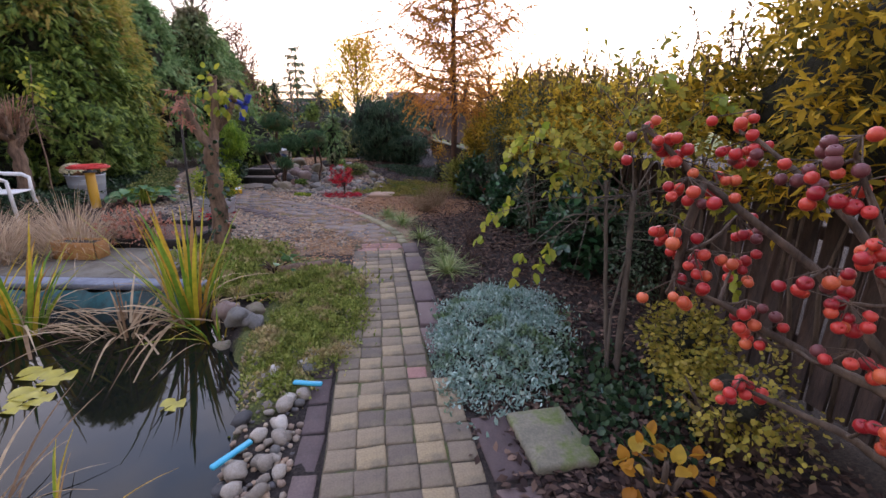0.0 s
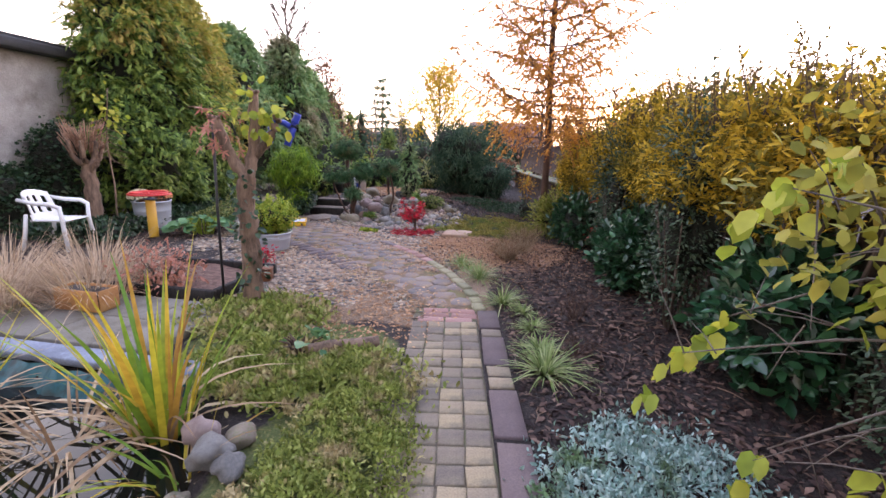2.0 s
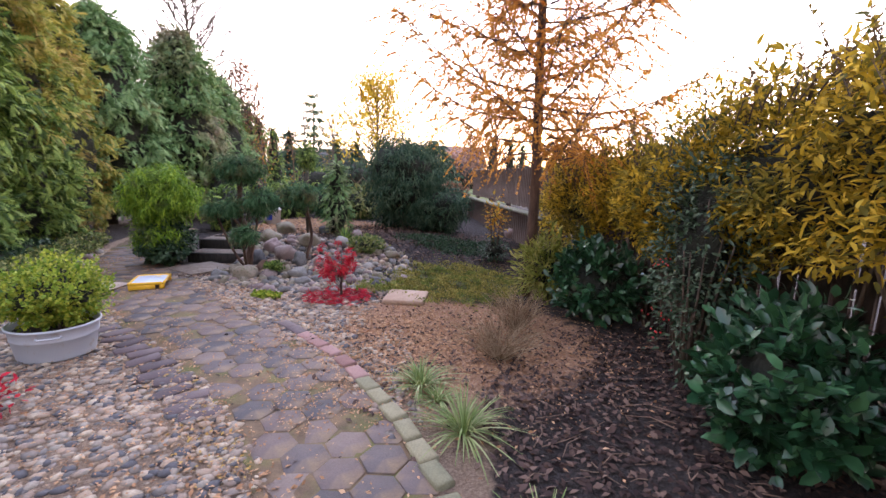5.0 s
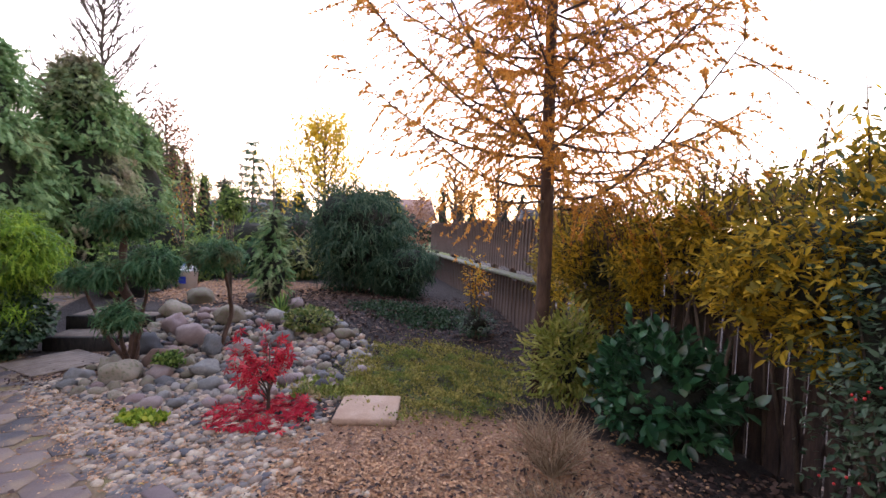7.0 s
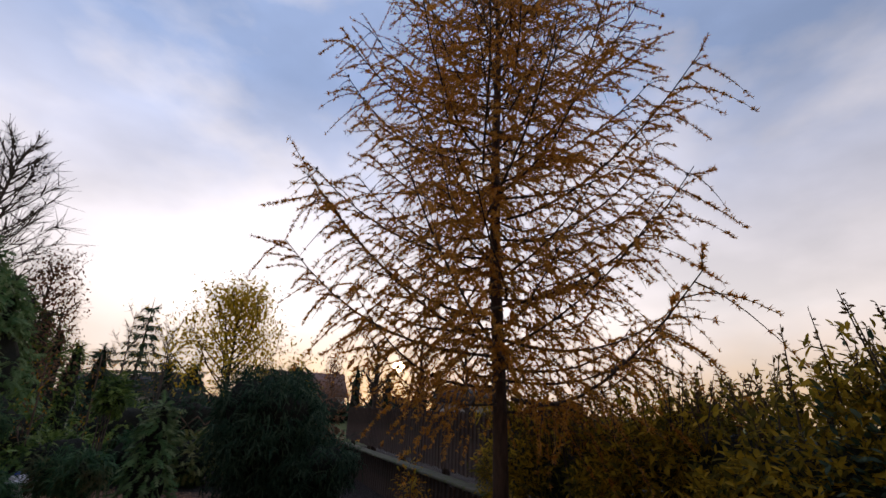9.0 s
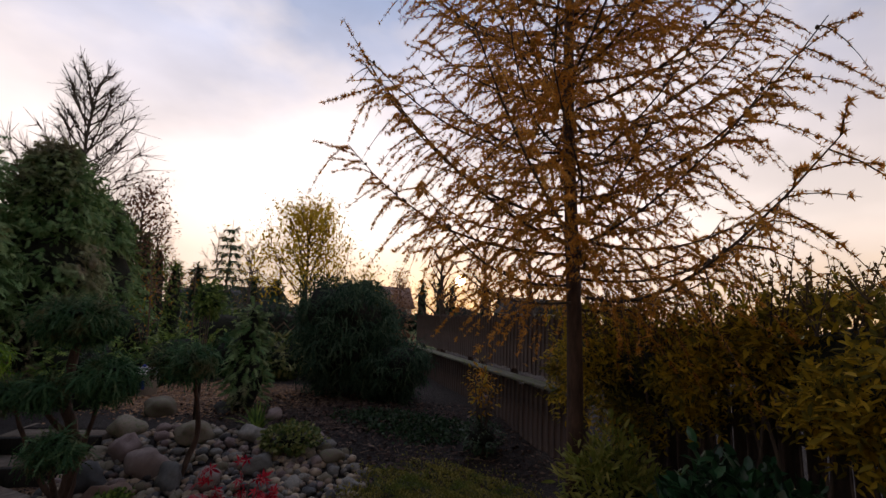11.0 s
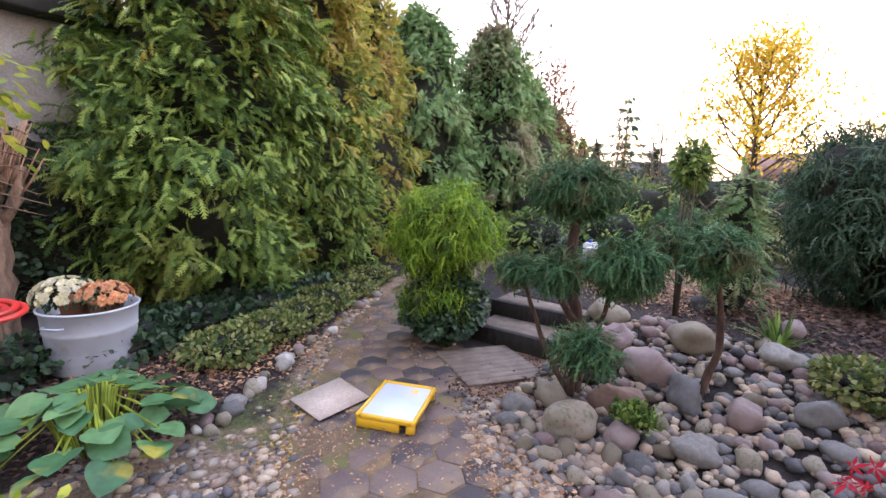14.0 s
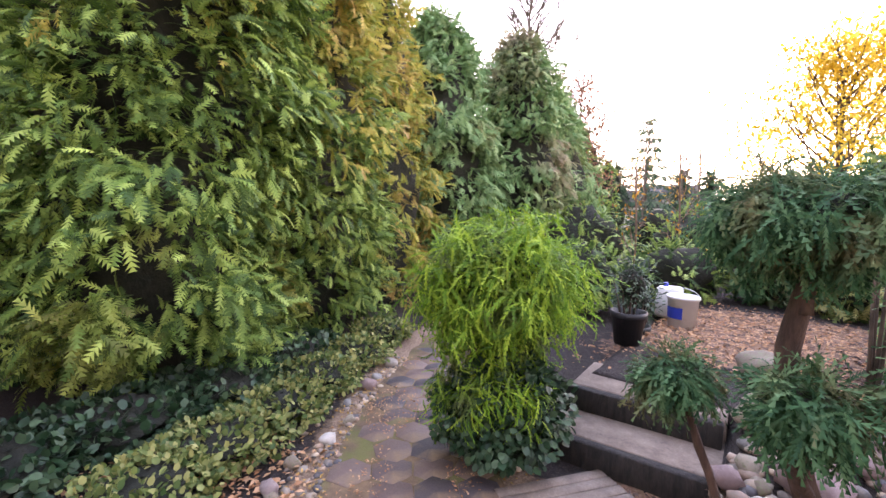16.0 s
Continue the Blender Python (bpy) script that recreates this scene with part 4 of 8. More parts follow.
# ---- larch ----
def larch(at, h):
    z0 = up_at(*at)
    t = thing("larch_tree", (at[0], at[1], z0), "slender larch with orange autumn needles on drooping twigs", "larch")
    zs = np.linspace(0, h, 16)
    trunk = np.stack([at[0] + 0.03 * np.sin(zs * 1.3), at[1] + 0.03 * np.sin(zs * 0.9 + 1), z0 - 0.05 + zs], -1)
    part("trunk", tube(trunk, 0.062 * (1 - zs / h) ** 0.8 + 0.008, 10), M_BARK_RED, t, smooth=True)
    wood, tips, dirs = [], [], []
    nb = 150
    cones = []
    for i in range(nb):
        f = (i + 0.3) / nb
        z = 1.7 + (h - 1.9) * f ** 0.95
        a = i * 2.399 + rng.uniform(-0.3, 0.3)
        L = (2.05 * (1 - f) ** 0.55 + 0.2) * rng.uniform(0.55, 1.02)
        rise = 0.1 + 0.6 * f + rng.uniform(-0.12, 0.14)
        s = np.linspace(0, 1, 9)
        base = np.array([np.interp(z, zs, trunk[:, 0]), np.interp(z, zs, trunk[:, 1]), z0 + z])
        out = np.array([math.cos(a), math.sin(a), 0])
        side = np.array([-out[1], out[0], 0])
        pts = base + np.outer(s * L, out) + np.outer(L * (rise * s - 0.22 * s * (1 - s) + 0.24 * s ** 3), (0, 0, 1)) + np.outer(0.07 * L * np.sin(s * 3 + i), side)
        wood.append(tube(pts, 0.013 * (L / 2.0) * (1 - s) ** 0.7 + 0.003, 5))
        m = int(L / 0.046)
        full = rng.uniform(0.5, 1.3)
        for j in range(m):
            q = 0.08 + 0.92 * (j + rng.uniform(0, 0.8)) / m
            p = np.array([np.interp(q, s, pts[:, k]) for k in range(3)])
            sgn = 1 if j % 2 else -1
            l2 = rng.uniform(0.16, 0.62) * (1.2 - 0.4 * q)
            hang = rng.uniform(0.2, 1.25) * (1 - 0.8 * f)
            dd = unit(out * rng.uniform(0.3, 1.0) + side * sgn * rng.uniform(0.2, 0.9) + np.array([0, 0, rng.uniform(-0.5, 0.6)]))
            u = np.linspace(0, 1, 5)
            tw = p + np.outer(u * l2, dd) + np.outer(-hang * l2 * u ** 2 + 0.14 * l2 * u ** 3, (0, 0, 1))
            wood.append(tube(tw, 0.0036 * (1 - u) + 0.0015, 3, cap=False))
            spurs = max(4, int(l2 / 0.0095))
            thin = full * rng.uniform(0.2, 1.1) * (1.15 - 0.6 * q * f)
            for v in rng.uniform(0.03, 1, spurs):
                if rng.random() < thin:
                    c = int(rng.integers(4, 8))
                    at_spur = np.array([np.interp(v, u, tw[:, k]) for k in range(3)])
                    tips.append(np.tile(at_spur, (c, 1)) + rng.normal(size=(c, 3)) * 0.004)
                    dirs.append(np.tile(dd * 0.8 + np.array([0, 0, -0.35 * hang]), (c, 1)))
            if rng.random() < 0.16:
                cones.append(p)
    part("branchwork", join(*wood), M_BARK, t)
    P = np.concatenate(tips)
    D = np.concatenate(dirs)
    D = unit(D * 0.45 + rand_dirs(len(P)) * 0.8)
    part("needles", scatter(P, D, rand_dirs(len(P)), rng.uniform(0.018, 0.034, len(P)), NEEDLE, 1.7), M_LARCH, t)
    geos = [lathe([(0.001, -0.016), (0.012, -0.006), (0.011, 0.006), (0.001, 0.018)], c + np.array([0, 0, 0.015]), 6) for c in cones]
    part("cone_spread", join(*geos), M_BARK, t)
    return t


larch((0.17, 9.6), 8.2)


# ---- yellow hedge along the fence ----
def hedge_x(y):
    y = np.asarray(y, dtype=float)
    return 1.66 - 0.085 * (y - 3.0) + 0.3 * sstep(-y, -5.0, -2.0)


def hedge_top(y):
    y = np.asarray(y, dtype=float)
    return 1.82 + 0.42 * sstep(-y, -3.6, -1.4) + 0.1 * np.sin(y * 1.3) + 0.08 * np.sin(y * 2.9 + 1) + 0.05 * np.sin(y * 6.1) + 0.16 * np.exp(-((y - 7.4) / 0.9) ** 2) - 0.22 * sstep(y, 8.0, 9.6)


def yellow_hedge():
    t = thing("hedge", (1.6, 4.5, 0.05), "tall autumn hedge with yellow and olive narrow leaves over the fence", "hedge", kind="structure")
    n = 56000
    y = rng.uniform(0.2, 11.3, n)
    hmax = hedge_top(y)
    low = 0.95 + 0.16 * np.sin(y * 2.3) + 0.22 * sstep(-y, -6.4, -4.8) - 0.25 * sstep(y, 8.6, 9.6)
    u = rng.uniform(0, 1, n) ** 0.8
    z = low + (hmax - low) * u
    belly = 0.6 * np.sqrt(np.clip(1 - (2 * u - 0.85) ** 2 / 1.4, 0.05, 1))
    lump = 0.2 * wob(np.stack([y * 0 + 1, y, z], -1), 2.6, 2.0) + 0.1 * wob(np.stack([y * 0, y, z], -1), 7.0, 4.0)
    x = hedge_x(y) + 0.12 - belly - lump + rng.uniform(-0.06, 0.35, n) * rng.uniform(0, 1, n)
    P = np.stack([x, y, z], -1)
    N = unit(np.stack([np.full(n, -1.0), np.zeros(n), 0.9 * (u - 0.2)], -1) + rng.normal(size=(n, 3)) * 0.3)
    fine = wob(P, 5.5, 1.0)
    keep = fine > rng.uniform(-0.9, 0.1, n)
    P, N = P[keep] + np.stack([-0.08 * fine[keep], 0 * fine[keep], 0.05 * fine[keep]], -1), N[keep]
    m = 13000
    y = rng.uniform(0.2, 11.3, m)
    top_leaves = np.stack([hedge_x(y) + rng.uniform(-0.45, 0.5, m), y, hedge_top(y) - 0.06 + np.abs(rng.normal(size=m)) * 0.1], -1)
    P = np.concatenate([P, top_leaves])
    N = np.concatenate([N, unit(rng.normal(size=(m, 3)) * 0.6 + np.array([-0.5, -0.2, 0.8]))])
    crown_part("crown", t, P, N, 0.064, LEAF, M_HEDGE, 0.15, 0.75, 0.8, "", 9, 0.24)
    # added solid inside the hedge, coloured near-black as shade behind the leaves
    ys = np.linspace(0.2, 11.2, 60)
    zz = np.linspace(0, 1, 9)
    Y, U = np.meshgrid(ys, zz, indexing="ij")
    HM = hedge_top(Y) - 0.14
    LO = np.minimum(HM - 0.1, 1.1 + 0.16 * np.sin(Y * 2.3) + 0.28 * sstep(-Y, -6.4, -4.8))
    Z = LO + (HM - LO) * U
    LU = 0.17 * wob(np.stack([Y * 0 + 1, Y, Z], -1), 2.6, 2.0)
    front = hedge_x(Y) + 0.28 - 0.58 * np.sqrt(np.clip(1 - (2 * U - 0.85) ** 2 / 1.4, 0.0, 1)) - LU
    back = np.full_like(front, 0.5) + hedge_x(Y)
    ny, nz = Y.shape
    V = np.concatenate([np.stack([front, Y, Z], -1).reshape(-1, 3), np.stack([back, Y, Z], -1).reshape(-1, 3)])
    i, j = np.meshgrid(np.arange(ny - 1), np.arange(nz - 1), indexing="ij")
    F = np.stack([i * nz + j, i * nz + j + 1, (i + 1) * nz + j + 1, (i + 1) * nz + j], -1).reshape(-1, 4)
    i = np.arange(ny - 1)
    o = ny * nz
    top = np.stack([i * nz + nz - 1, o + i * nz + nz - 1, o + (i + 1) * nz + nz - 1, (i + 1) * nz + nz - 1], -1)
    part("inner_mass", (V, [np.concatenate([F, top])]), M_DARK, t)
    geos, LP, LD = [], [], []
    for i in range(900):
        y = rng.uniform(0.2, 11.2)
        x = float(hedge_x(y)) + rng.uniform(-0.4, 0.5)
        zt = float(hedge_top(y))
        L = rng.uniform(0.06, 0.36)
        lean = rng.normal(size=2) * 0.1
        p0, p1 = np.array([x, y, zt - 0.15]), np.array([x + lean[0], y + lean[1], zt + L])
        geos.append(tube([p0, (p0 + p1) / 2, p1], [0.006, 0.004, 0.002], 3, cap=False))
        q = rng.uniform(0.1, 1, 26)[:, None]
        LP.append(p0 + (p1 - p0) * q)
        LD.append(unit(rand_dirs(26) + np.array([0, 0, 0.7])))
    part("shoot_growth", join(*geos), M_BARK, t)
    LP, LD = np.concatenate(LP), np.concatenate(LD)
    part("shoot_leafage", scatter(LP, LD, rand_dirs(len(LP)), rng.uniform(0.02, 0.038, len(LP)), LEAF), M_SHOOT, t)
    geos = []
    for i in range(70):
        y = 0.5 + i * 0.145
        x = float(hedge_x(y)) + rng.uniform(-0.15, 0.1)
        geos.append(tube([(x + 0.1, y, 0.0), (x + rng.uniform(-0.1, 0.1), y + rng.uniform(-0.1, 0.1), 0.7), (x + rng.uniform(-0.2, 0.1), y + rng.uniform(-0.15, 0.15), 1.5)], [0.016, 0.012, 0.007], 5))
    part("stemwork", join(*geos), M_BARK, t)


yellow_hedge()

# laurels, cotoneaster and low shrubs of the right bed
bush("laurel_bush", (0.74, 8.6), (0.42, 0.42, 0.38), M_LAUREL, 2200, 0.098, "glossy dark green laurel bush by the fence", "laurel", lump=0.2, droop=-0.5, stems=9, width=1.25, jitter=0.75, bunch=8, reach=0.16)
bush("laurel_bush", (1.05, 6.4), (0.38, 0.42, 0.42), M_LAUREL, 2400, 0.1, "large glossy green laurel bush by the fence", "laurel", lump=0.2, seed=2.2, droop=-0.6, stems=9, width=1.25, jitter=0.75, bunch=8, reach=0.16)
bush("laurel_bush", (1.5, 4.4), (0.4, 0.42, 0.5), M_LAUREL, 2400, 0.115, "dark glossy laurel bush behind bare saplings", "laurel", lump=0.22, seed=4.2, droop=-0.5, stems=9, width=1.25, jitter=0.75, bunch=8, reach=0.16)
bush("cotoneaster", (0.98, 7.25), (0.32, 0.48, 0.95), M_HOLLY, 4200, 0.045, "upright grey-green cotoneaster with red berries", "cotoneaster", lump=0.35, freq=4, seed=1.0, stems=12, core_k=0.4, inner=0.4)
bush("cotoneaster", (1.15, 5.3), (0.32, 0.55, 0.98), M_HOLLY, 4600, 0.042, "dark grey-green cotoneaster against the fence", "cotoneaster", lump=0.3, freq=4, seed=5.0, stems=10, core_k=0.5, inner=0.4)
bush("cotoneaster", (1.7, 3.6), (0.25, 0.45, 0.5), M_HOLLY, 2400, 0.042, "dark grey-green cotoneaster behind the sapling", "cotoneaster", lump=0.3, freq=4, seed=6.0, stems=10, core_k=0.5, inner=0.4)
bush("bamboo_shrub", (0.36, 9.35), (0.36, 0.34, 0.4), M_BAMBOO, 2200, 0.09, "yellow-green narrow-leaved shrub under the larch", "shrub", lump=0.3, seed=3.0, stems=16, core_k=0.45, inner=0.35, droop=-0.2, width=0.62)


# ---- paths ----
def paver_mesh(name, outline, h, bevel, mat, dome=0.0):
    """A low stone block with a worn, bevelled top."""
    o = np.array(outline, dtype=float)
    n = len(o)
    V = np.concatenate([np.c_[o, np.full(n, -0.03)], np.c_[o, np.full(n, h - bevel)], np.c_[o * (1 - bevel * 1.6 / np.abs(o).max()), np.full(n, h)], [[0, 0, h + dome]]])
    F4 = [(i + k * n, (i + 1) % n + k * n, (i + 1) % n + (k + 1) * n, i + (k + 1) * n) for k in range(2) for i in range(n)]
    F3 = [(2 * n + i, 2 * n + (i + 1) % n, 3 * n) for i in range(n)]
    ob = build(name, V, [np.array(F4), np.array(F3)], mat)
    me = ob.data
    bpy.data.objects.remove(ob)
    return me


def rect(w, l, j=0.0):
    return [(-w / 2 + rng.uniform(-j, j), -l / 2 + rng.uniform(-j, j)), (w / 2 + rng.uniform(-j, j), -l / 2 + rng.uniform(-j, j)), (w / 2 + rng.uniform(-j, j), l / 2 + rng.uniform(-j, j)), (-w / 2 + rng.uniform(-j, j), l / 2 + rng.uniform(-j, j))]


def lay(me, parent, x, y, z, turn, tilt=1.0):
    ob = new(me.name.split(".")[0], me)
    ob.parent = parent
    ob.matrix_local = pose(x - parent.location[0], y - parent.location[1], z - parent.location[2], rng.normal() * tilt, rng.normal() * tilt, turn)
    return ob


def left_edge(y):
    return -0.5 - 0.158 * (y - 1.5)


sett_path = thing("pavement_setts", (-0.6, 3.0, 0), "narrow garden path of worn tan and grey setts", "path", kind="structure")
SETTS = [paver_mesh("sett", rect(0.134, 0.131, 0.004), 0.02, 0.006, M_BLOCK, 0.002) for _ in range(6)]
PINK = [paver_mesh("brick", rect(0.24, 0.11, 0.004), 0.018, 0.008, M_BRICK_RED) for _ in range(2)]
DARK = {l: paver_mesh("brick", rect(0.18, l, 0.004), 0.022, 0.008, M_BRICK_DARK) for l in (0.24, 0.42, 0.46)}
LEFT = [paver_mesh("brick", rect(0.11, 0.235, 0.004), 0.012, 0.007, M_BRICK_DARK) for _ in range(2)]
TAN = paver_mesh("sett", rect(0.16, 0.13, 0.004), 0.02, 0.008, M_BLOCK)
PINKSETT = paver_mesh("sett", rect(0.128, 0.126, 0.004), 0.02, 0.009, M_BRICK_RED)
M_JOINT = surface("sandy_joints", [(0.05, 0.04, 0.03), (0.1, 0.08, 0.055), (0.15, 0.12, 0.075)], 9, 0.95, 70, 0.6, 0.01, stain=(0.08, 0.1, 0.03), stain_scale=5)
jy = np.linspace(0.2, 5.42, 40)
jv = np.array([(left_edge(y) + dx, y, z) for y in jy for dx, z in ((-0.02, -0.02), (0.0, 0.012), (0.3, 0.013), (0.57, 0.012), (0.6, -0.02))])
i, j = np.meshgrid(np.arange(39), np.arange(4), indexing="ij")
part("joint_sand", (jv, [np.stack([i * 5 + j, i * 5 + j + 1, (i + 1) * 5 + j + 1, (i + 1) * 5 + j], -1).reshape(-1, 4)]), M_JOINT, sett_path)
y = 0.3
row = 0
while y < 4.98:
    x0 = left_edge(y)
    for c in range(4):
        me = PINKSETT if (c == 3 and abs(y - 2.33) < 0.07) else SETTS[int(rng.integers(6))]
        lay(me, sett_path, x0 + 0.07 + c * 0.14 + rng.normal() * 0.003, y + rng.normal() * 0.004 + 0.022 * (c - 1.5), 0.002 + rng.normal() * 0.003, 9 + rng.normal() * 1.2)
    if 3.65 < y < 4.45 or y < 1.0:
        lay(SETTS[row % 6], sett_path, x0 - 0.075, y - 0.05, 0.0, 9 + rng.normal() * 3)
    if y < 2.25:
        lay(SETTS[(row + 2) % 6], sett_path, x0 + 0.07 + 0.565, y + 0.05, -0.003, 9 + rng.normal() * 3)
    y += 0.1375
    row += 1
for k in range(3):
    for c in range(2):
        lay(PINK[c], sett_path, left_edge(5.05) + 0.15 + c * 0.25 + (0.03 if k % 2 else 0), 5.08 + 0.115 * k + 0.03 * c, 0.0, 9 + rng.normal() * 2)
for me, yy in ((DARK[0.42], 5.2), (TAN, 4.9), (DARK[0.46], 4.57), (TAN, 4.25), (TAN, 4.1), (DARK[0.46], 3.77), (DARK[0.46], 3.28), (DARK[0.42], 2.82), (DARK[0.42], 1.76), (DARK[0.42], 1.3)):
    lay(me, sett_path, left_edge(yy) + (0.68 if yy > 2.2 else 0.83), yy, 0.002, 10 + rng.normal() * 1.5)
for k in range(8):
    yy = 0.7 + k * 0.25
    lay(LEFT[k % 2], sett_path, left_edge(yy) - 0.085, yy, -0.004, 9 + rng.normal() * 2.5, 2)

stone_path = thing("pavement_stone", (-3.0, 8.0, 0), "curved path of worn dark hexagonal stones with needles in the joints", "path", kind="structure")
HEXES = []
for k in range(7):
    a = np.radians(np.arange(6) * 60 + 30)
    r = 0.137 * (1 + rng.uniform(-0.08, 0.05, 6))
    HEXES.append(paver_mesh("stone", np.stack([r * np.cos(a), r * np.sin(a)], -1), 0.011, 0.003, M_HEX))
_, _, PLEN = path_at(0.0)
rows = int(PLEN / 0.205)
for i in range(rows):
    p, d, _ = path_at((i + 0.5) / rows)
    nrm = np.array([d[1], -d[0]])
    wide = p[2] + rng.uniform(-0.06, 0.1)
    n = max(2, int(wide / 0.232))
    for c in range(n):
        o = (c - (n - 1) / 2 + (0.5 if i % 2 else 0.0)) * 0.236
        if i > 42 and rng.random() < 0.3:
            continue
        lay(HEXES[int(rng.integers(7))], stone_path, p[0] + nrm[0] * o, p[1] + nrm[1] * o, up_at(p[0] + nrm[0] * o, p[1] + nrm[1] * o) + 0.001 + rng.normal() * 0.003, math.degrees(math.atan2(d[1], d[0])) - 90 + rng.normal() * 4, 0.5)
M_NEEDLE_JOINT = surface("needle_filled_joints", [(0.09, 0.06, 0.04), (0.17, 0.11, 0.065), (0.28, 0.18, 0.095)], 7, 0.95, 80, 0.7, 0.01, stain=(0.13, 0.13, 0.04), stain_scale=3)
js = np.linspace(0.0, 0.86, 110)
jp, jd, _ = path_at(js)
jn = np.stack([jd[:, 1], -jd[:, 0]], -1)
jw = jp[:, 2:3] * 0.5 + 0.02 + 0.02 * np.sin(np.arange(110) * 1.3)[:, None]
jv = np.stack([np.concatenate([jp[:, :2] + jn * jw * k, (land(*(jp[:, :2] + jn * jw * k).T) + z)[:, None]], 1) for k, z in ((-1.06, -0.03), (-1.0, 0.006), (-0.33, 0.0085), (0.33, 0.0085), (1.0, 0.006), (1.06, -0.03))], 1).reshape(-1, 3)
i, j = np.meshgrid(np.arange(109), np.arange(5), indexing="ij")
part("joint_fill", (jv, [np.stack([i * 6 + j, (i + 1) * 6 + j, (i + 1) * 6 + j + 1, i * 6 + j + 1], -1).reshape(-1, 4)]), M_NEEDLE_JOINT, stone_path, "needles and sand packed in the joints")
EDGE = [paver_mesh("brick", rect(0.11, 0.19, 0.005), 0.035, 0.01, m) for m in (M_BRICK_GREEN, M_BRICK_GREEN, M_BRICK_RED, M_BRICK_DARK)]
for i in range(16):
    p, d, L = path_at((0.1 + i * 0.2) / PLEN)
    nrm = np.array([d[1], -d[0]])
    me = EDGE[2] if 9 <= i < 14 else EDGE[3] if i >= 14 else EDGE[i % 2]
    q = p[:2] + nrm * (p[2] / 2 + 0.09)
    lay(me, stone_path, q[0], q[1], 0.004, math.degrees(math.atan2(d[1], d[0])) - 90 + rng.normal() * 2, 1.5)
for i in range(14):
    p, d, L = path_at((1.9 + i * 0.17) / PLEN)
    nrm = np.array([d[1], -d[0]])
    q = p[:2] - nrm * (p[2] / 2 + 0.1 + 0.05 * (i % 2))
    lay(LEFT[i % 2], stone_path, q[0], q[1], 0.004, math.degrees(math.atan2(d[1], d[0])) + rng.normal() * 9, 2)

# steps up to the terrace, with a slatted landing before them
steps = thing("steps", (-4.55, 10.9, 0), "two low garden steps with black timber risers", "steps", kind="structure")
for k, (yy, zz, x0, x1) in enumerate(((10.82, 0.0, -5.0, -4.05), (11.22, 0.16, -5.05, -4.1))):
    part("riser", box(x0, yy, zz - 0.05, x1, yy + 0.07, zz + 0.15, 0.008, 5), M_TIMBER, steps)
    part("tread", box(x0 + 0.01, yy + 0.06, zz + 0.02, x1 - 0.01, yy + 0.6, zz + 0.158, 0.01, 5), M_STEP, steps)
landing = thing("landing_boards", (-4.5, 10.35, 0), "grey-brown weathered slatted boards before the steps", "decking", kind="structure")
for k in range(9):
    g = box(-0.34, -0.036, 0.0, 0.34, 0.036, 0.022, 0.005)
    a = radians(58)
    R = np.array([[math.cos(a), math.sin(a), 0], [-math.sin(a), math.cos(a), 0], [0, 0, 1]])
    part("plank", (g[0] @ R + np.array([-4.79 + 0.067 * k, 10.52 - 0.037 * k, 0.0]), g[1]), M_STEP, landing)

# slabs and terrace by the pond
sl = thing("stepping_slab", (0.55, 1.8, 0), "mossy grey concrete slab lying in the bed", "slab")
part("slab", box(0.38, 1.6, 0.0, 0.69, 2.0, 0.055, 0.012, 12), M_SLAB, sl)
sl = thing("stepping_slab", (-1.3, 9.2, 0), "buff sandstone slab lying on litter", "slab")
part("slab", box(-1.55, 8.98, 0.0, -1.07, 9.46, 0.06, 0.012, -3), M_FLAG, sl)
terrace = thing("terrace", (-3.6, 4.4, 0), "pale concrete slabs beside the pond", "paving", kind="structure")
for i in range(4):
    for j in range(2):
        part("slab", box(-4.7 + i * 0.5, 3.9 + j * 0.5, -0.02, -4.21 + i * 0.5, 4.39 + j * 0.5, 0.05 + 0.004 * ((i + j) % 2), 0.008, 0), M_TERRACE, terrace)
edge = thing("pond_edging", (-3.1, 3.75, 0.05), "weathered blue-grey plank edging over the pond liner", "pond edging", kind="structure")
part("plank", box(-4.4, 3.62, 0.03, -2.15, 3.8, 0.085, 0.008, 0), M_PLANK_BLUE, edge)
lv = np.array([(x, 3.6 + 0.03 * math.sin(x * 9) + 0.025 * math.sin(x * 23 + k) - 0.06 * k, 0.03 - 0.09 * k) for x in np.linspace(-4.4, -2.1, 40) for k in range(4)])
i, j = np.meshgrid(np.arange(39), np.arange(3), indexing="ij")
part("liner", (lv, [np.stack([i * 4 + j, (i + 1) * 4 + j, (i + 1) * 4 + j + 1, i * 4 + j + 1], -1).reshape(-1, 4)]), M_TURQ, edge, "creased turquoise pond liner", True)
fr = thing("bed_frame", (-3.35, 5.5, 0), "dark timber frame of a raised bed", "bed frame")
for g in (box(-4.6, 4.96, 0, -3.0, 5.02, 0.13, 0.008), box(-3.06, 5.02, 0, -3.0, 6.0, 0.13, 0.008), box(-4.6, 6.0, 0, -3.0, 6.06, 0.13, 0.008)):
    part("plank", g, M_TIMBER, fr)
V = np.array([(x, y, 0.07 + 0.02 * math.sin(9 * x + 7 * y)) for x in np.linspace(-4.6, -3.06, 16) for y in np.linspace(5.02, 6.0, 10)])
i, j = np.meshgrid(np.arange(15), np.arange(9), indexing="ij")
part("bed_soil", (V, [np.stack([i * 10 + j, (i + 1) * 10 + j, (i + 1) * 10 + j + 1, i * 10 + j + 1], -1).reshape(-1, 4)]), M_BEDSOIL, fr)


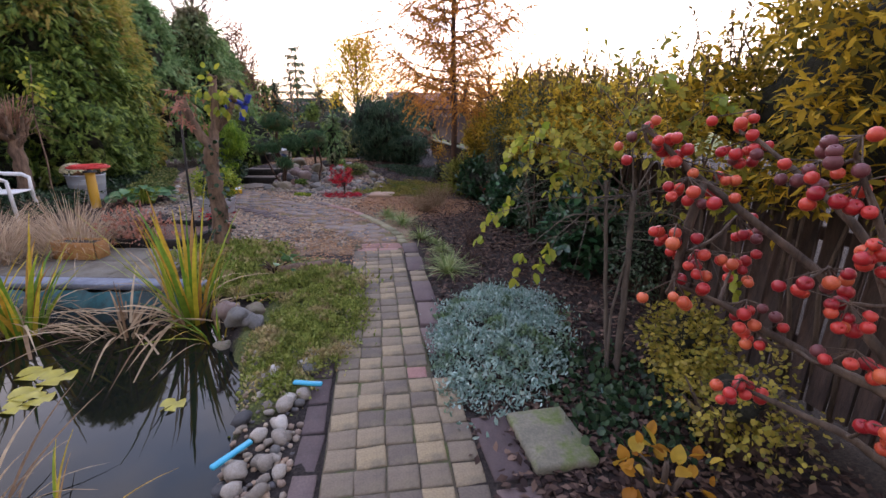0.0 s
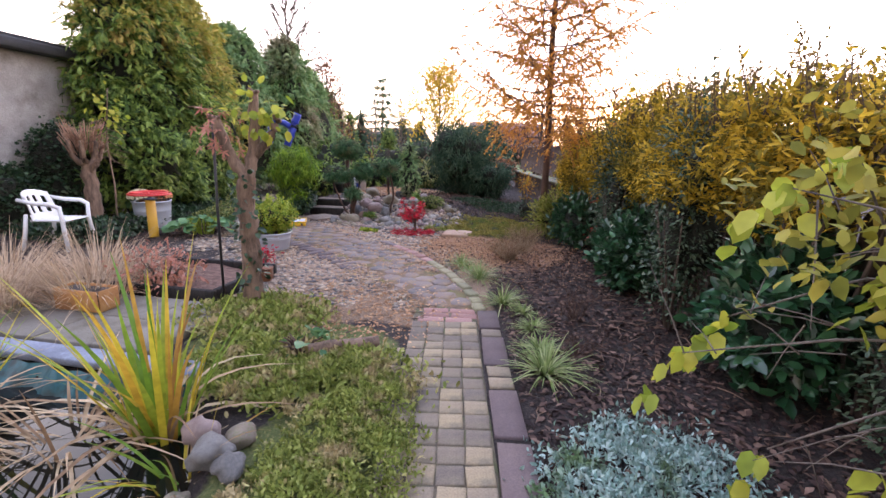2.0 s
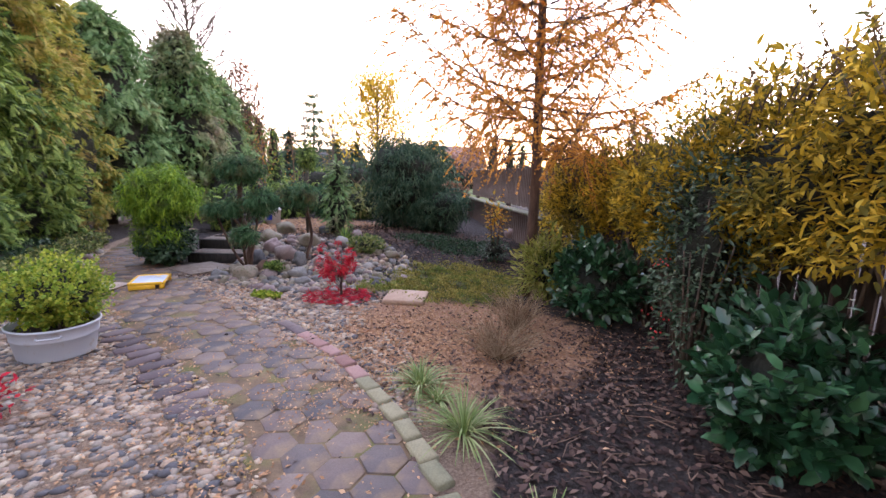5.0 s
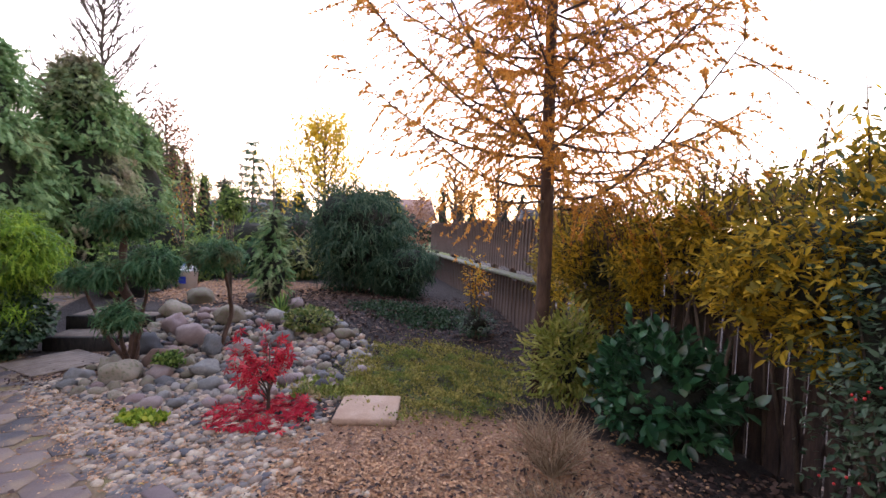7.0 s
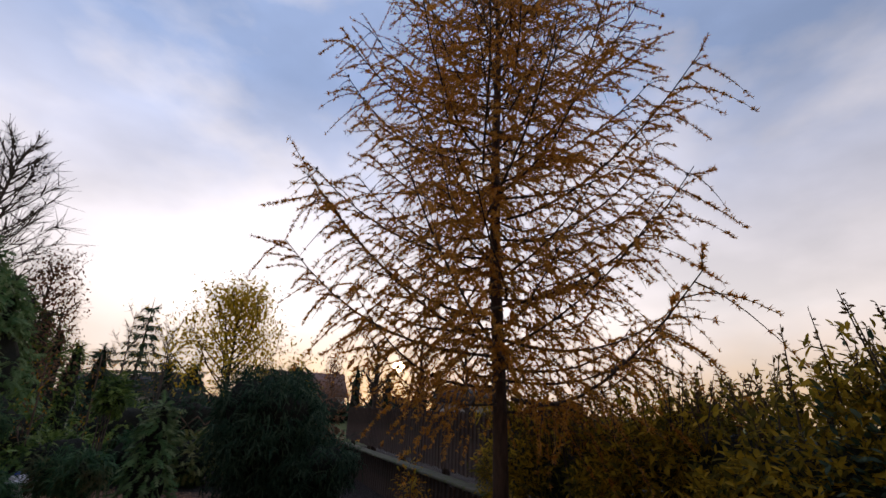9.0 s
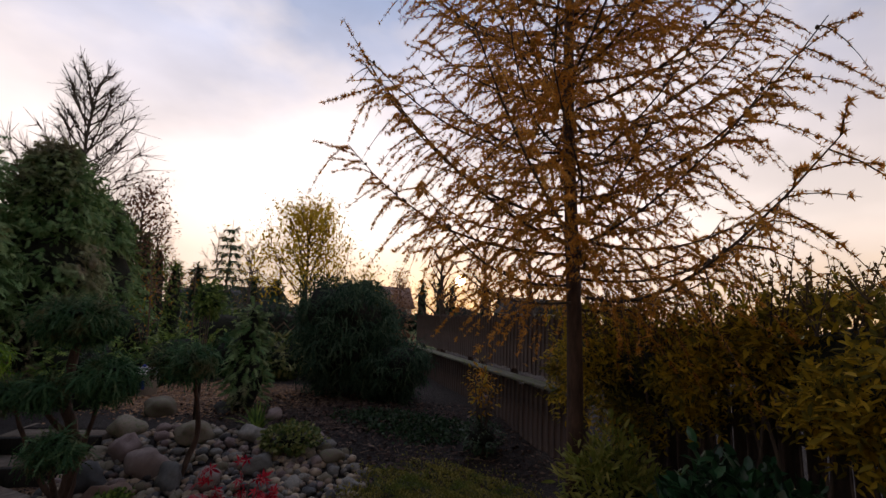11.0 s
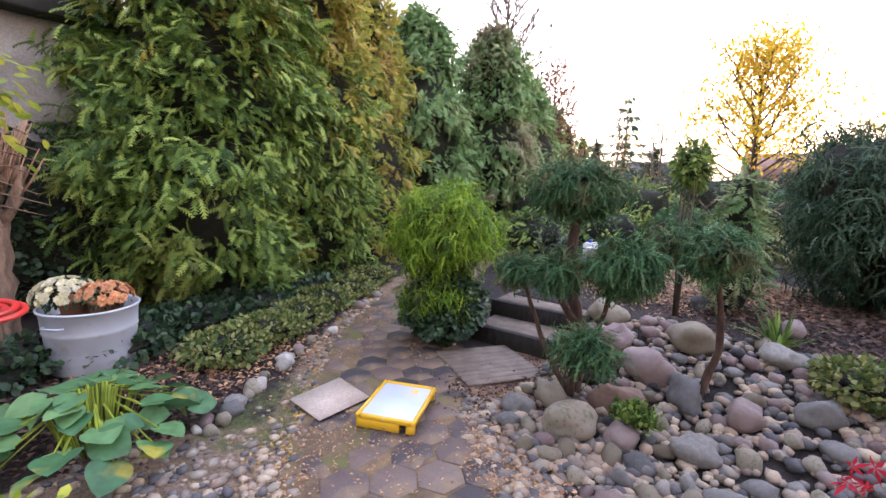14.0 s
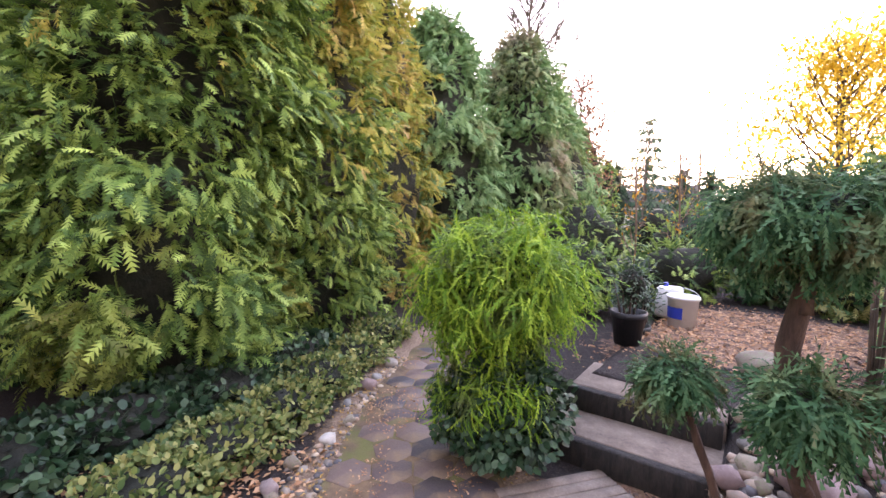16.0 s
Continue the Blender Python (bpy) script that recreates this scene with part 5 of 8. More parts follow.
# ---- stones ----
def rock_geo(seed, flat=0.7, sub=2, rough=0.27):
    bm = bmesh.new()
    bmesh.ops.create_icosphere(bm, subdivisions=sub, radius=1.0)
    V, F = from_bm(bm)
    k = 1 + rough * wob(V, 1.5, seed) + rough * 0.5 * wob(V, 3.6, seed * 2 + 1) - 0.12 * np.abs(wob(V, 2.4, seed + 5))
    V = V * k[:, None] * np.array([1.0, 0.78 + 0.15 * math.sin(seed), flat])
    return V, F


STONES = (M_STONE, M_STONE_TAN, M_STONE_PINK, M_STONE_TAN, M_STONE, M_STONE_TAN, M_STONE, M_STONE_PINK)
BOULDERS, REDS = [], []
for k in range(24):
    ob = build("boulder", *rock_geo(k * 1.7 + 0.3, 0.62 + 0.06 * (k % 4), 3 if k < 8 else 2), STONES[k % 8], True)
    BOULDERS.append(ob.data)
    bpy.data.objects.remove(ob)
ob = build("boulder", *rock_geo(4.4, 0.72, 3), M_STONE_RED, True)
REDS.append(ob.data)
bpy.data.objects.remove(ob)
placed = []


def stone(x, y, r, me, label, group, sink=0.25, name="boulder"):
    z = up_at(x, y)
    ob = new(name, me)
    ob.matrix_world = pose(x, y, z + r * (0.62 - sink), rng.normal() * 10, rng.normal() * 10, rng.uniform(0, 360)) @ Matrix.Diagonal((r, r, r, 1))
    placed.append((x, y, r))
    return tagged(ob, label, "stone", group)


for x, y, r, red in ((-3.86, 10.12, 0.17, 0), (-3.45, 10.3, 0.21, 1), (-3.62, 9.86, 0.18, 0), (-3.32, 9.95, 0.15, 0), (-3.98, 9.86, 0.12, 0), (-3.1, 10.55, 0.18, 0), (-3.75, 10.55, 0.2, 0), (-3.4, 10.75, 0.2, 0), (-2.95, 10.1, 0.15, 0), (-2.42, 10.75, 0.15, 0),
                    (-3.7, 11.0, 0.22, 0), (-3.2, 11.2, 0.2, 0), (-2.65, 11.25, 0.16, 0), (-2.1, 11.15, 0.15, 0), (-2.75, 10.55, 0.14, 0), (-1.75, 10.95, 0.13, 0), (-1.55, 10.55, 0.12, 0), (-3.9, 11.35, 0.18, 0), (-4.0, 12.2, 0.2, 0), (-3.3, 12.4, 0.16, 0), (-2.6, 12.0, 0.13, 0), (-2.75, 9.72, 0.13, 0)):
    stone(x, y, r * 0.9, REDS[0] if red else BOULDERS[int(rng.integers(8))], "rounded reddish granite boulder in the rockery" if red else "large rounded grey field boulder in the rockery", "rockery boulders")
ROCKERY = np.array([(-4.1, 9.75), (-3.7, 9.45), (-3.1, 9.25), (-2.6, 9.3), (-2.2, 9.45), (-1.7, 9.75), (-1.35, 10.3), (-1.4, 10.9), (-1.9, 11.35), (-2.6, 11.5), (-3.5, 11.6), (-4.05, 11.2), (-4.1, 10.4)])
tries = 0
while len(placed) < 212 and tries < 26000:
    tries += 1
    x, y = rng.uniform(-4.15, -1.3), rng.uniform(9.2, 11.6)
    if poly_dist(np.array([x]), np.array([y]), ROCKERY)[0] < 0.02:
        continue
    r = rng.uniform(0.035, 0.065) * (1.2 if x < -3 else 1.0) if tries > 400 else rng.uniform(0.06, 0.088)
    if any((x - a) ** 2 + (y - b) ** 2 < (0.82 * (r + c)) ** 2 for a, b, c in placed):
        continue
    stone(x, y, r, BOULDERS[8 + int(rng.integers(16))], "smooth rounded grey stone in the rockery", "rockery stones", name="stone")
M_STONE_PALE = surface("pale_pond_stone", [(0.2, 0.17, 0.14), (0.32, 0.28, 0.24), (0.45, 0.41, 0.36), (0.55, 0.51, 0.46)], 5, 0.7, 35, 0.5, 0.01, per="object", spread=0.9)
PALE = []
for k in range(8):
    ob = build("stone", *rock_geo(k * 2.3 + 11.0, 0.66, 2), M_STONE_PALE, True)
    PALE.append(ob.data)
    bpy.data.objects.remove(ob)
for k in range(60):
    f = k / 60
    yy = 0.9 + 1.75 * f + rng.normal() * 0.02
    edge_x = np.interp(yy, [0.2, 1.5, 2.05, 2.45, 2.9], [-0.93, -0.96, -1.1, -1.24, -1.55])
    wide = max(0.06, (left_edge(yy) - 0.17) - edge_x)
    stone(edge_x + 0.02 + rng.uniform(0, 1) * wide, yy, rng.uniform(0.03, 0.062), PALE[k % 8] if k % 4 else BOULDERS[8 + k % 16], "smooth pale pebble at the pond's edge", "pond edge stones", name="stone")
for x, y, r in ((-1.55, 3.05, 0.12), (-1.72, 3.2, 0.1), (-1.42, 3.0, 0.08), (-1.5, 3.2, 0.075), (-1.62, 2.92, 0.07), (-1.85, 3.3, 0.07)):
    stone(x, y, r, BOULDERS[int(rng.integers(8))], "grey boulder beside the pond", "pond boulders", 0.1)
for k in range(26):
    f = k / 26
    x = np.interp(f, [0, 0.35, 0.7, 1], [-5.2, -5.45, -5.85, -6.9]) + rng.normal() * 0.03
    y = np.interp(f, [0, 0.35, 0.7, 1], [8.35, 8.75, 9.45, 11.4]) + rng.normal() * 0.04
    stone(x, y, rng.uniform(0.045, 0.08), PALE[k % 8] if k % 5 == 0 else BOULDERS[8 + k % 16], "small pale stone edging the path", "path edge stones", name="stone")
stone(0.62, 13.3, 0.4, BOULDERS[2], "flat grey boulder by the far fence", "", 0.3)


def disc(cx, cy, rx, ry):
    def f(n):
        a, r = rng.uniform(0, 2 * np.pi, n), np.sqrt(rng.uniform(0, 1, n)) * (1 + 0.15 * rng.normal(size=n))
        return np.stack([cx + rx * r * np.cos(a), cy + ry * r * np.sin(a)], -1)
    return f


def pebbles(name, n, zone, r0, r1, label, flat=0.5, z=0.0):
    """Small stones over a zone, as one joined spread."""
    base = []
    for k in range(5):
        bm = bmesh.new()
        bmesh.ops.create_icosphere(bm, subdivisions=1, radius=1.0)
        V, F = from_bm(bm)
        V = V * (1 + 0.2 * wob(V, 1.8, k * 2.1))[:, None] * np.array([1, 0.75, flat])
        base.append((V, F[0]))
    geos = []
    P = zone(n)
    Z = land(P[:, 0], P[:, 1])
    for k in range(5):
        q = np.arange(len(P)) % 5 == k
        p, zz = P[q], Z[q]
        m = len(p)
        V, F = base[k]
        a = rng.uniform(0, 2 * np.pi, m)
        r = r0 + (r1 - r0) * rng.uniform(0, 1, m) ** 1.8
        c, s = np.cos(a), np.sin(a)
        X = V[None, :, 0] * c[:, None] - V[None, :, 1] * s[:, None]
        Y = V[None, :, 0] * s[:, None] + V[None, :, 1] * c[:, None]
        W = np.stack([p[:, 0:1] + X * r[:, None], p[:, 1:2] + Y * r[:, None], (zz + z)[:, None] + (V[None, :, 2] + 0.05) * r[:, None]], -1)
        geos.append((W.reshape(-1, 3), [(F[None] + (np.arange(m) * len(V))[:, None, None]).reshape(-1, 3)]))
    V, F = join(*geos)
    return tagged(build(name, V, F, M_PEBBLE, True), label, "gravel", kind="stuff")


def zone_left(n):
    p = np.stack([rng.uniform(-4.4, -1.0, n * 2), rng.uniform(5.2, 8.6, n * 2)], -1)
    o = path_offset(p[:, 0], p[:, 1])
    side = (p[:, 0] + 1.0) * 0.66 + (p[:, 1] - 5.6) * 0.75
    ok = (o > -0.05) & (np.hypot((p[:, 0] + 2.6) / 1.8, (p[:, 1] - 6.7) / 1.7) < 1 + 0.15 * np.sin(9 * p[:, 0])) & (p[:, 0] + 0.95 * (p[:, 1] - 5.3) < -0.55 + 0.9 * (p[:, 1] - 5.3))
    return p[ok][:n]


def zone_front(n):
    p = np.stack([rng.uniform(-4.3, -1.6, n * 2), rng.uniform(7.5, 10.3, n * 2)], -1)
    o = path_offset(p[:, 0], p[:, 1])
    right = (p[:, 1] - 7.7) - 0.62 * (-2.1 - p[:, 0])
    ok = (o > -0.08) & (right > -0.1) & (p[:, 1] < 9.9) & (rng.uniform(0, 1, n * 2) < 1.1 - 0.7 * sstep(p[:, 0], -2.4, -1.6))
    return p[ok][:n]


def zone_edges(n):
    i = rng.uniform(0.1, 0.75, n)
    p, d, _ = path_at(i)
    nrm = np.stack([d[:, 1], -d[:, 0]], -1)
    return p[:, :2] + nrm * ((p[:, 2] / 2 + np.abs(rng.normal(size=n)) * 0.14) * np.where(rng.random(n) < 0.7, -1, 1))[:, None]


def zone_pond(n):
    y = rng.uniform(0.8, 2.6, n)
    e = np.interp(y, [0.2, 1.5, 2.05, 2.45, 2.9], [-0.93, -0.96, -1.1, -1.24, -1.55])
    return np.stack([e + rng.uniform(0, 1, n) * np.maximum(0.06, left_edge(y) - 0.15 - e), y], -1)


pebbles("gravel", 4200, zone_left, 0.016, 0.05, "flat beige and grey pebbles loose on the ground", 0.34)
pebbles("gravel", 2600, zone_front, 0.018, 0.055, "mixed rounded pebbles below the rockery", 0.5)
def zone_rockery(n):
    p = np.stack([rng.uniform(-4.15, -1.3, n * 3), rng.uniform(9.2, 11.6, n * 3)], -1)
    return p[poly_dist(p[:, 0], p[:, 1], ROCKERY) > 0][:n]


pebbles("gravel", 1500, zone_rockery, 0.03, 0.062, "small rounded stones filling the rockery", 0.65, 0.012)
pebbles("gravel", 900, zone_edges, 0.015, 0.04, "pebbles washed along the path's edge", 0.5)
def zone_hosta(n):
    p = disc(-4.6, 7.75, 0.75, 0.95)(n)
    return p[path_offset(p[:, 0], p[:, 1]) > -0.05]


pebbles("gravel", 900, zone_hosta, 0.016, 0.05, "pale pebbles between the path and the hosta", 0.45)
pebbles("gravel", 260, zone_pond, 0.015, 0.03, "small pebbles between the pond stones", 0.6)


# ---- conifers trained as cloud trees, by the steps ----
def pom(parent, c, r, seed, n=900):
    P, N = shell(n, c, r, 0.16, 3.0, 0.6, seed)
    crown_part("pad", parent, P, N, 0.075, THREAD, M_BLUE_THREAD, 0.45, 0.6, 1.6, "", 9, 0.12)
    # added dark core, painted shade under the pad's sprays
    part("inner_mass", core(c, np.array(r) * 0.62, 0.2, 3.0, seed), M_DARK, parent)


def limb(points, r0, r1, sides=7):
    P = np.array(points, dtype=float)
    s = np.linspace(0, 1, len(P))
    q = np.linspace(0, 1, len(P) * 4)
    C = np.stack([np.interp(q, s, P[:, k]) for k in range(3)], -1)
    C[1:-1] = (C[:-2] + 2 * C[1:-1] + C[2:]) / 4
    C[1:-1] += 0.12 * r0 * np.sin(np.arange(len(C) - 2)[:, None] * np.array([2.1, 2.9, 1.7]))
    return tube(C, r0 + (r1 - r0) * q + 0.06 * r0 * np.sin(q * 25), sides)


cloud = thing("cloud_tree", (-3.78, 10.3, up_at(-3.78, 10.3)), "cloud-pruned weeping cypress with dark green pads", "conifer")
b0 = np.array([-3.78, 10.3, up_at(-3.78, 10.3) - 0.03])
part("trunk", limb([b0, (-3.7, 10.28, 0.45), (-3.85, 10.26, 0.85), (-3.8, 10.22, 1.42)], 0.055, 0.03), M_BARK_RED, cloud, smooth=True)
for k, (pts, c, r) in enumerate((
        ([(-3.8, 10.22, 1.2), (-3.8, 10.22, 1.45)], (-3.82, 10.24, 1.52), (0.45, 0.4, 0.24)),
        ([b0 + (0.02, -0.02, 0.05), (-3.6, 10.15, 0.5), (-3.45, 10.05, 1.0)], (-3.42, 10.03, 1.08), (0.31, 0.28, 0.19)),
        ([(-3.72, 10.28, 0.5), (-3.8, 10.0, 0.8), (-3.78, 9.92, 0.95)], (-3.78, 9.92, 1.0), (0.17, 0.16, 0.12)),
        ([b0, (-3.95, 10.2, 0.35), (-4.12, 10.12, 0.85)], (-4.15, 10.1, 0.93), (0.16, 0.15, 0.12)),
        ([b0, (-3.6, 9.85, 0.4), (-3.48, 9.65, 0.6)], (-3.46, 9.62, 0.66), (0.22, 0.2, 0.13)))):
    part("limb", limb(pts, 0.026, 0.012, 6), M_BARK_RED, cloud, smooth=True)
    pom(cloud, c, np.array(r) * 0.64, 1.3 * k + 0.4, 5200 if k == 0 else 3000 if k == 1 else 1300)
cloud = thing("cloud_tree", (-3.0, 10.75, up_at(-3.0, 10.75)), "small leaning cloud-pruned cypress among boulders", "conifer")
part("trunk", limb([(-3.05, 10.6, 0.1), (-2.95, 10.7, 0.5), (-3.02, 10.58, 1.1)], 0.03, 0.015), M_BARK_RED, cloud, smooth=True)
pom(cloud, (-3.03, 10.55, 1.15), (0.19, 0.18, 0.14), 7.7, 1900)
pom(cloud, (-3.3, 10.75, 1.14), (0.15, 0.15, 0.11), 3.7, 1000)
conifer("upright_conifer", (-3.1, 12.5), 1.35, 0.27, M_CYPRESS_BROWN, 700, 0.14, "narrow upright conifer with bronze-green tips", "conifer", top=0.5, seed=2.0)
bush("gold_conifer", (-3.45, 11.9), (0.14, 0.14, 0.2), M_THUJA, 500, 0.08, "small gold-tipped conifer beside the cloud tree", "conifer", shape=FAN, lift=1.2, stems=4)


# ---- blades and tufts ----
def blades(n, at, spread, L, lean, droop, w):
    """Arching strap leaves out of one clump."""
    a = rng.uniform(0, 2 * np.pi, n)
    rr = np.sqrt(rng.uniform(0, 1, n)) * spread
    ln = L * rng.uniform(0.55, 1.1, n)
    le = rng.uniform(0.03, lean, n)
    dr = droop * rng.uniform(0.2, 1.2, n)
    s = np.linspace(0, 1, 7)
    h = np.stack([np.cos(a), np.sin(a), 0 * a], -1)
    b = np.stack([-np.sin(a), np.cos(a), 0 * a], -1)
    base = np.array(at) + h * rr[:, None]
    out = ln[:, None] * (np.sin(le)[:, None] * s + 0.6 * dr[:, None] * s ** 2)
    z = ln[:, None] * (np.cos(le)[:, None] * s - 0.72 * dr[:, None] * s ** 2)
    c = base[:, None, :] + out[..., None] * h[:, None, :] + z[..., None] * np.array([0, 0, 1.0])
    wid = (w * (1 - s ** 2.2) + 0.0008)[None, :, None] * rng.uniform(0.6, 1.2, n)[:, None, None]
    V = np.stack([c + wid * b[:, None, :], c - wid * b[:, None, :]], 2).reshape(-1, 3)
    i, j = np.meshgrid(np.arange(n), np.arange(6), indexing="ij")
    o = i * 14 + j * 2
    return V, [np.stack([o, o + 1, o + 3, o + 2], -1).reshape(-1, 4)]


def clump(name, at, n, spread, L, lean, droop, w, mat, label, category, group="", dead=0):
    z = up_at(at[0], at[1]) if len(at) == 2 else at[2]
    t = thing(name, (at[0], at[1], z), label, category, group)
    part("foliage", blades(n, (at[0], at[1], z - 0.01), spread, L, lean, droop, w), mat, t)
    if dead:
        part("dead_foliage", blades(dead, (at[0], at[1], z), spread * 1.2, L * 0.8, 1.2, 1.5, w * 0.8), M_DEAD, t, "brown withered strap leaves")
    return t


clump("iris_clump", (-2.08, 3.33, -0.1), 44, 0.14, 1.16, 0.42, 0.3, 0.019, M_IRIS, "green and yellow iris blades standing in the pond", "iris", "iris clumps", 26)
clump("iris_clump", (-3.25, 3.08, -0.12), 40, 0.15, 1.0, 0.45, 0.35, 0.018, M_IRIS, "yellowing iris blades standing in the pond", "iris", "iris clumps", 18)
clump("iris_clump", (-2.5, 3.15, -0.12), 24, 0.2, 0.7, 0.9, 0.7, 0.009, M_DEAD, "withered brown blades along the pond edge", "iris", "", 30)
clump("iris_clump", (-1.72, 3.05, -0.12), 16, 0.12, 0.6, 0.9, 0.7, 0.008, M_IRIS, "short yellowed blades by the pond stones", "iris", "", 12)
clump("iris_clump", (-3.6, 3.1, -0.12), 40, 0.25, 0.8, 0.7, 0.5, 0.01, M_IRIS, "yellowing iris blades standing in the pond", "iris", "iris clumps", 24)
clump("iris_clump", (-1.9, 1.4, -0.12), 26, 0.16, 0.6, 0.9, 0.7, 0.007, M_DEAD, "brown arching sedge blades in the pond", "sedge", "", 6)
clump("iris_clump", (-1.5, 1.3, -0.12), 18, 0.12, 0.55, 1.0, 0.8, 0.005, M_IRIS, "thin yellow arching blades in the pond", "sedge")
for x, y, s in ((-0.3, 5.69, 0.3), (-0.62, 6.52, 0.34), (0.06, 4.29, 0.34), (0.04, 4.67, 0.2), (-0.01, 5.07, 0.2), (-0.09, 5.47, 0.16), (-0.92, 7.06, 0.3), (-0.79, 6.87, 0.16)):
    clump("sedge_tuft", (x, y), int(90 + 160 * s), 0.035, s, 1.1, 0.9, 0.005, M_GRASS, "cream-edged green sedge tuft in the mulch", "sedge", "sedge tufts along the bed")
clump("fern_clump", (-2.66, 11.55), 45, 0.06, 0.36, 0.8, 0.5, 0.016, M_THUJA, "fresh green strap-leaved clump behind the rockery", "perennial")
for x, y in ((-4.15, 4.75), (-4.75, 4.3), (-4.6, 5.25), (-5.2, 4.8)):
    clump("dry_grass", (x, y), 420, 0.32, 0.8, 0.85, 0.8, 0.004, M_PLUME, "tall dry straw-coloured ornamental grass", "grass", "dry grasses")
bush("dry_fern", (-3.75, 5.15), (0.45, 0.35, 0.26), M_SALMON, 650, 0.06, "withered pinkish-brown fern fronds", "fern", inner=0.3, core_k=0, stems=14, droop=0.2)
bush("barberry", (-3.35, 6.3), (0.22, 0.22, 0.14), M_MAPLE, 160, 0.05, "small crimson-leaved shrub in the raised bed", "shrub", inner=0.3, core_k=0, stems=8)


def twiggy(name, at, h, spread, n, mat, label, category, forks=3, r=0.0035):
    z = up_at(*at)
    t = thing(name, (at[0], at[1], z), label, category)
    geos = []
    for i in range(n):
        a = rng.uniform(0, 2 * np.pi)
        o = np.array([math.cos(a), math.sin(a), 0])
        k = rng.uniform(0.2, 1) * spread
        p0 = np.array([at[0], at[1], z - 0.01]) + o * 0.04 * rng.uniform(0, 1)
        p2 = np.array([at[0], at[1], z + h * rng.uniform(0.6, 1.05)]) + o * k
        p1 = p0 * 0.5 + p2 * 0.5 + np.array([0, 0, 0.1 * h]) + rng.normal(size=3) * 0.03
        geos.append(tube([p0, p1, p2], [r, r * 0.7, r * 0.3], 3, cap=False))
        for f in range(forks):
            q = p1 + (p2 - p1) * rng.uniform(0, 0.7)
            e = q + (p2 - p1) * 0.5 + rng.normal(size=3) * 0.07
            geos.append(tube([q, (q + e) / 2 + rng.normal(size=3) * 0.01, e], [r * 0.5, r * 0.4, r * 0.2], 3, cap=False))
    part("twig_tangle", join(*geos), mat, t)
    return t


twiggy("dry_shrub", (-0.33, 7.62), 0.3, 0.42, 130, M_DEAD, "dry grey-brown twiggy shrub in litter", "shrub")
twiggy("dry_shrub", (-0.1, 8.35), 0.34, 0.36, 130, M_DEAD, "pale dry twiggy shrub beside the laurel", "shrub")
twiggy("dry_shrub", (0.35, 5.3), 0.25, 0.2, 30, M_BARK_RED, "small bare reddish shrub in the mulch", "shrub")
twiggy("dry_shrub", (0.3, 4.6), 0.16, 0.25, 26, M_BARK_RED, "low bare twigs in the mulch", "shrub")

# ---- small maple with fallen red leaves ----
mp = thing("maple_sapling", (-2.1, 9.23, 0), "small red-leaved maple on the gravel", "maple")
geos, LP = [], []
for i in range(17):
    a = rng.uniform(0, 2 * np.pi)
    o = np.array([math.cos(a), math.sin(a), 0]) * rng.uniform(0.1, 0.34)
    zz = rng.uniform(0.3, 0.6)
    p0, p1 = np.array([-2.1, 9.23, 0.1 + 0.2 * i / 17]), np.array([-2.1, 9.23, zz]) + o
    geos.append(tube([p0, (p0 + p1) / 2 + np.array([0, 0, 0.02]), p1], [0.006, 0.004, 0.002], 4))
    for _ in range(15):
        LP.append(p0 + (p1 - p0) * rng.uniform(0.4, 1.1) + rng.normal(size=3) * 0.02)
part("trunk", tube([(-2.1, 9.23, -0.02), (-2.09, 9.22, 0.25), (-2.1, 9.24, 0.55)], [0.014, 0.01, 0.004], 6), M_BARK, mp)
for g in geos:
    part("branch", g, M_BARK, mp)
LP = np.array(LP)
part("crown", scatter(LP, rand_dirs(len(LP)) + np.array([0, 0, -0.6]), rand_dirs(len(LP)) + np.array([0, 0, 1.0]), rng.uniform(0.045, 0.085, len(LP)), MAPLE), M_MAPLE, mp)


def litter(name, n, zone, s0, s1, mat, label, shape=CHIP, lift=0.006):
    p = zone(n)
    z = land(p[:, 0], p[:, 1])
    P = np.c_[p, z + lift + rng.uniform(0, 0.012, len(p))]
    a = rng.uniform(0, 2 * np.pi, len(p))
    D = np.stack([np.cos(a), np.sin(a), rng.normal(size=len(p)) * 0.25], -1)
    N = unit(rng.normal(size=(len(p), 3)) * 0.35 + np.array([0, 0, 1.0]))
    V, F = scatter(P, D, N, rng.uniform(s0, s1, len(p)), shape)
    return tagged(build(name, V, F, mat), label, "leaf litter", kind="stuff")


def rect_zone(x0, x1, y0, y1):
    def f(n):
        p = np.stack([rng.uniform(x0, x1, n), rng.uniform(y0, y1, n)], -1)
        clear = np.hypot((p[:, 0] + 0.9) / 1.45, (p[:, 1] - 8.0) / 1.25) > 0.9 + 0.12 * np.sin(7 * p[:, 0]) + 0.1 * np.sin(5 * p[:, 1] + 2) - 0.22 * np.abs(rng.normal(size=n)) - 0.7 * (rng.random(n) < 0.06)
        return p[clear & (p[:, 0] > left_edge(p[:, 1]) + 0.8) & (path_offset(p[:, 0], p[:, 1]) > 0.12)]
    return f


def needle_drifts(n):
    i = rng.uniform(0.02, 0.75, n)
    p, d, _ = path_at(i)
    q = p[:, :2] + np.stack([d[:, 1], -d[:, 0]], -1) * (p[:, 2] * rng.uniform(-0.5, 0.5, n))[:, None]
    return q[wob(np.c_[q, q[:, 0] * 0], 4.5, 3.0) > 0.25 + 0.3 * rng.random(n)]


litter("fallen_leaves", 9000, needle_drifts, 0.01, 0.028, M_LITTER_TAN, "drifts of orange larch needles on the path", CHIP, 0.018)


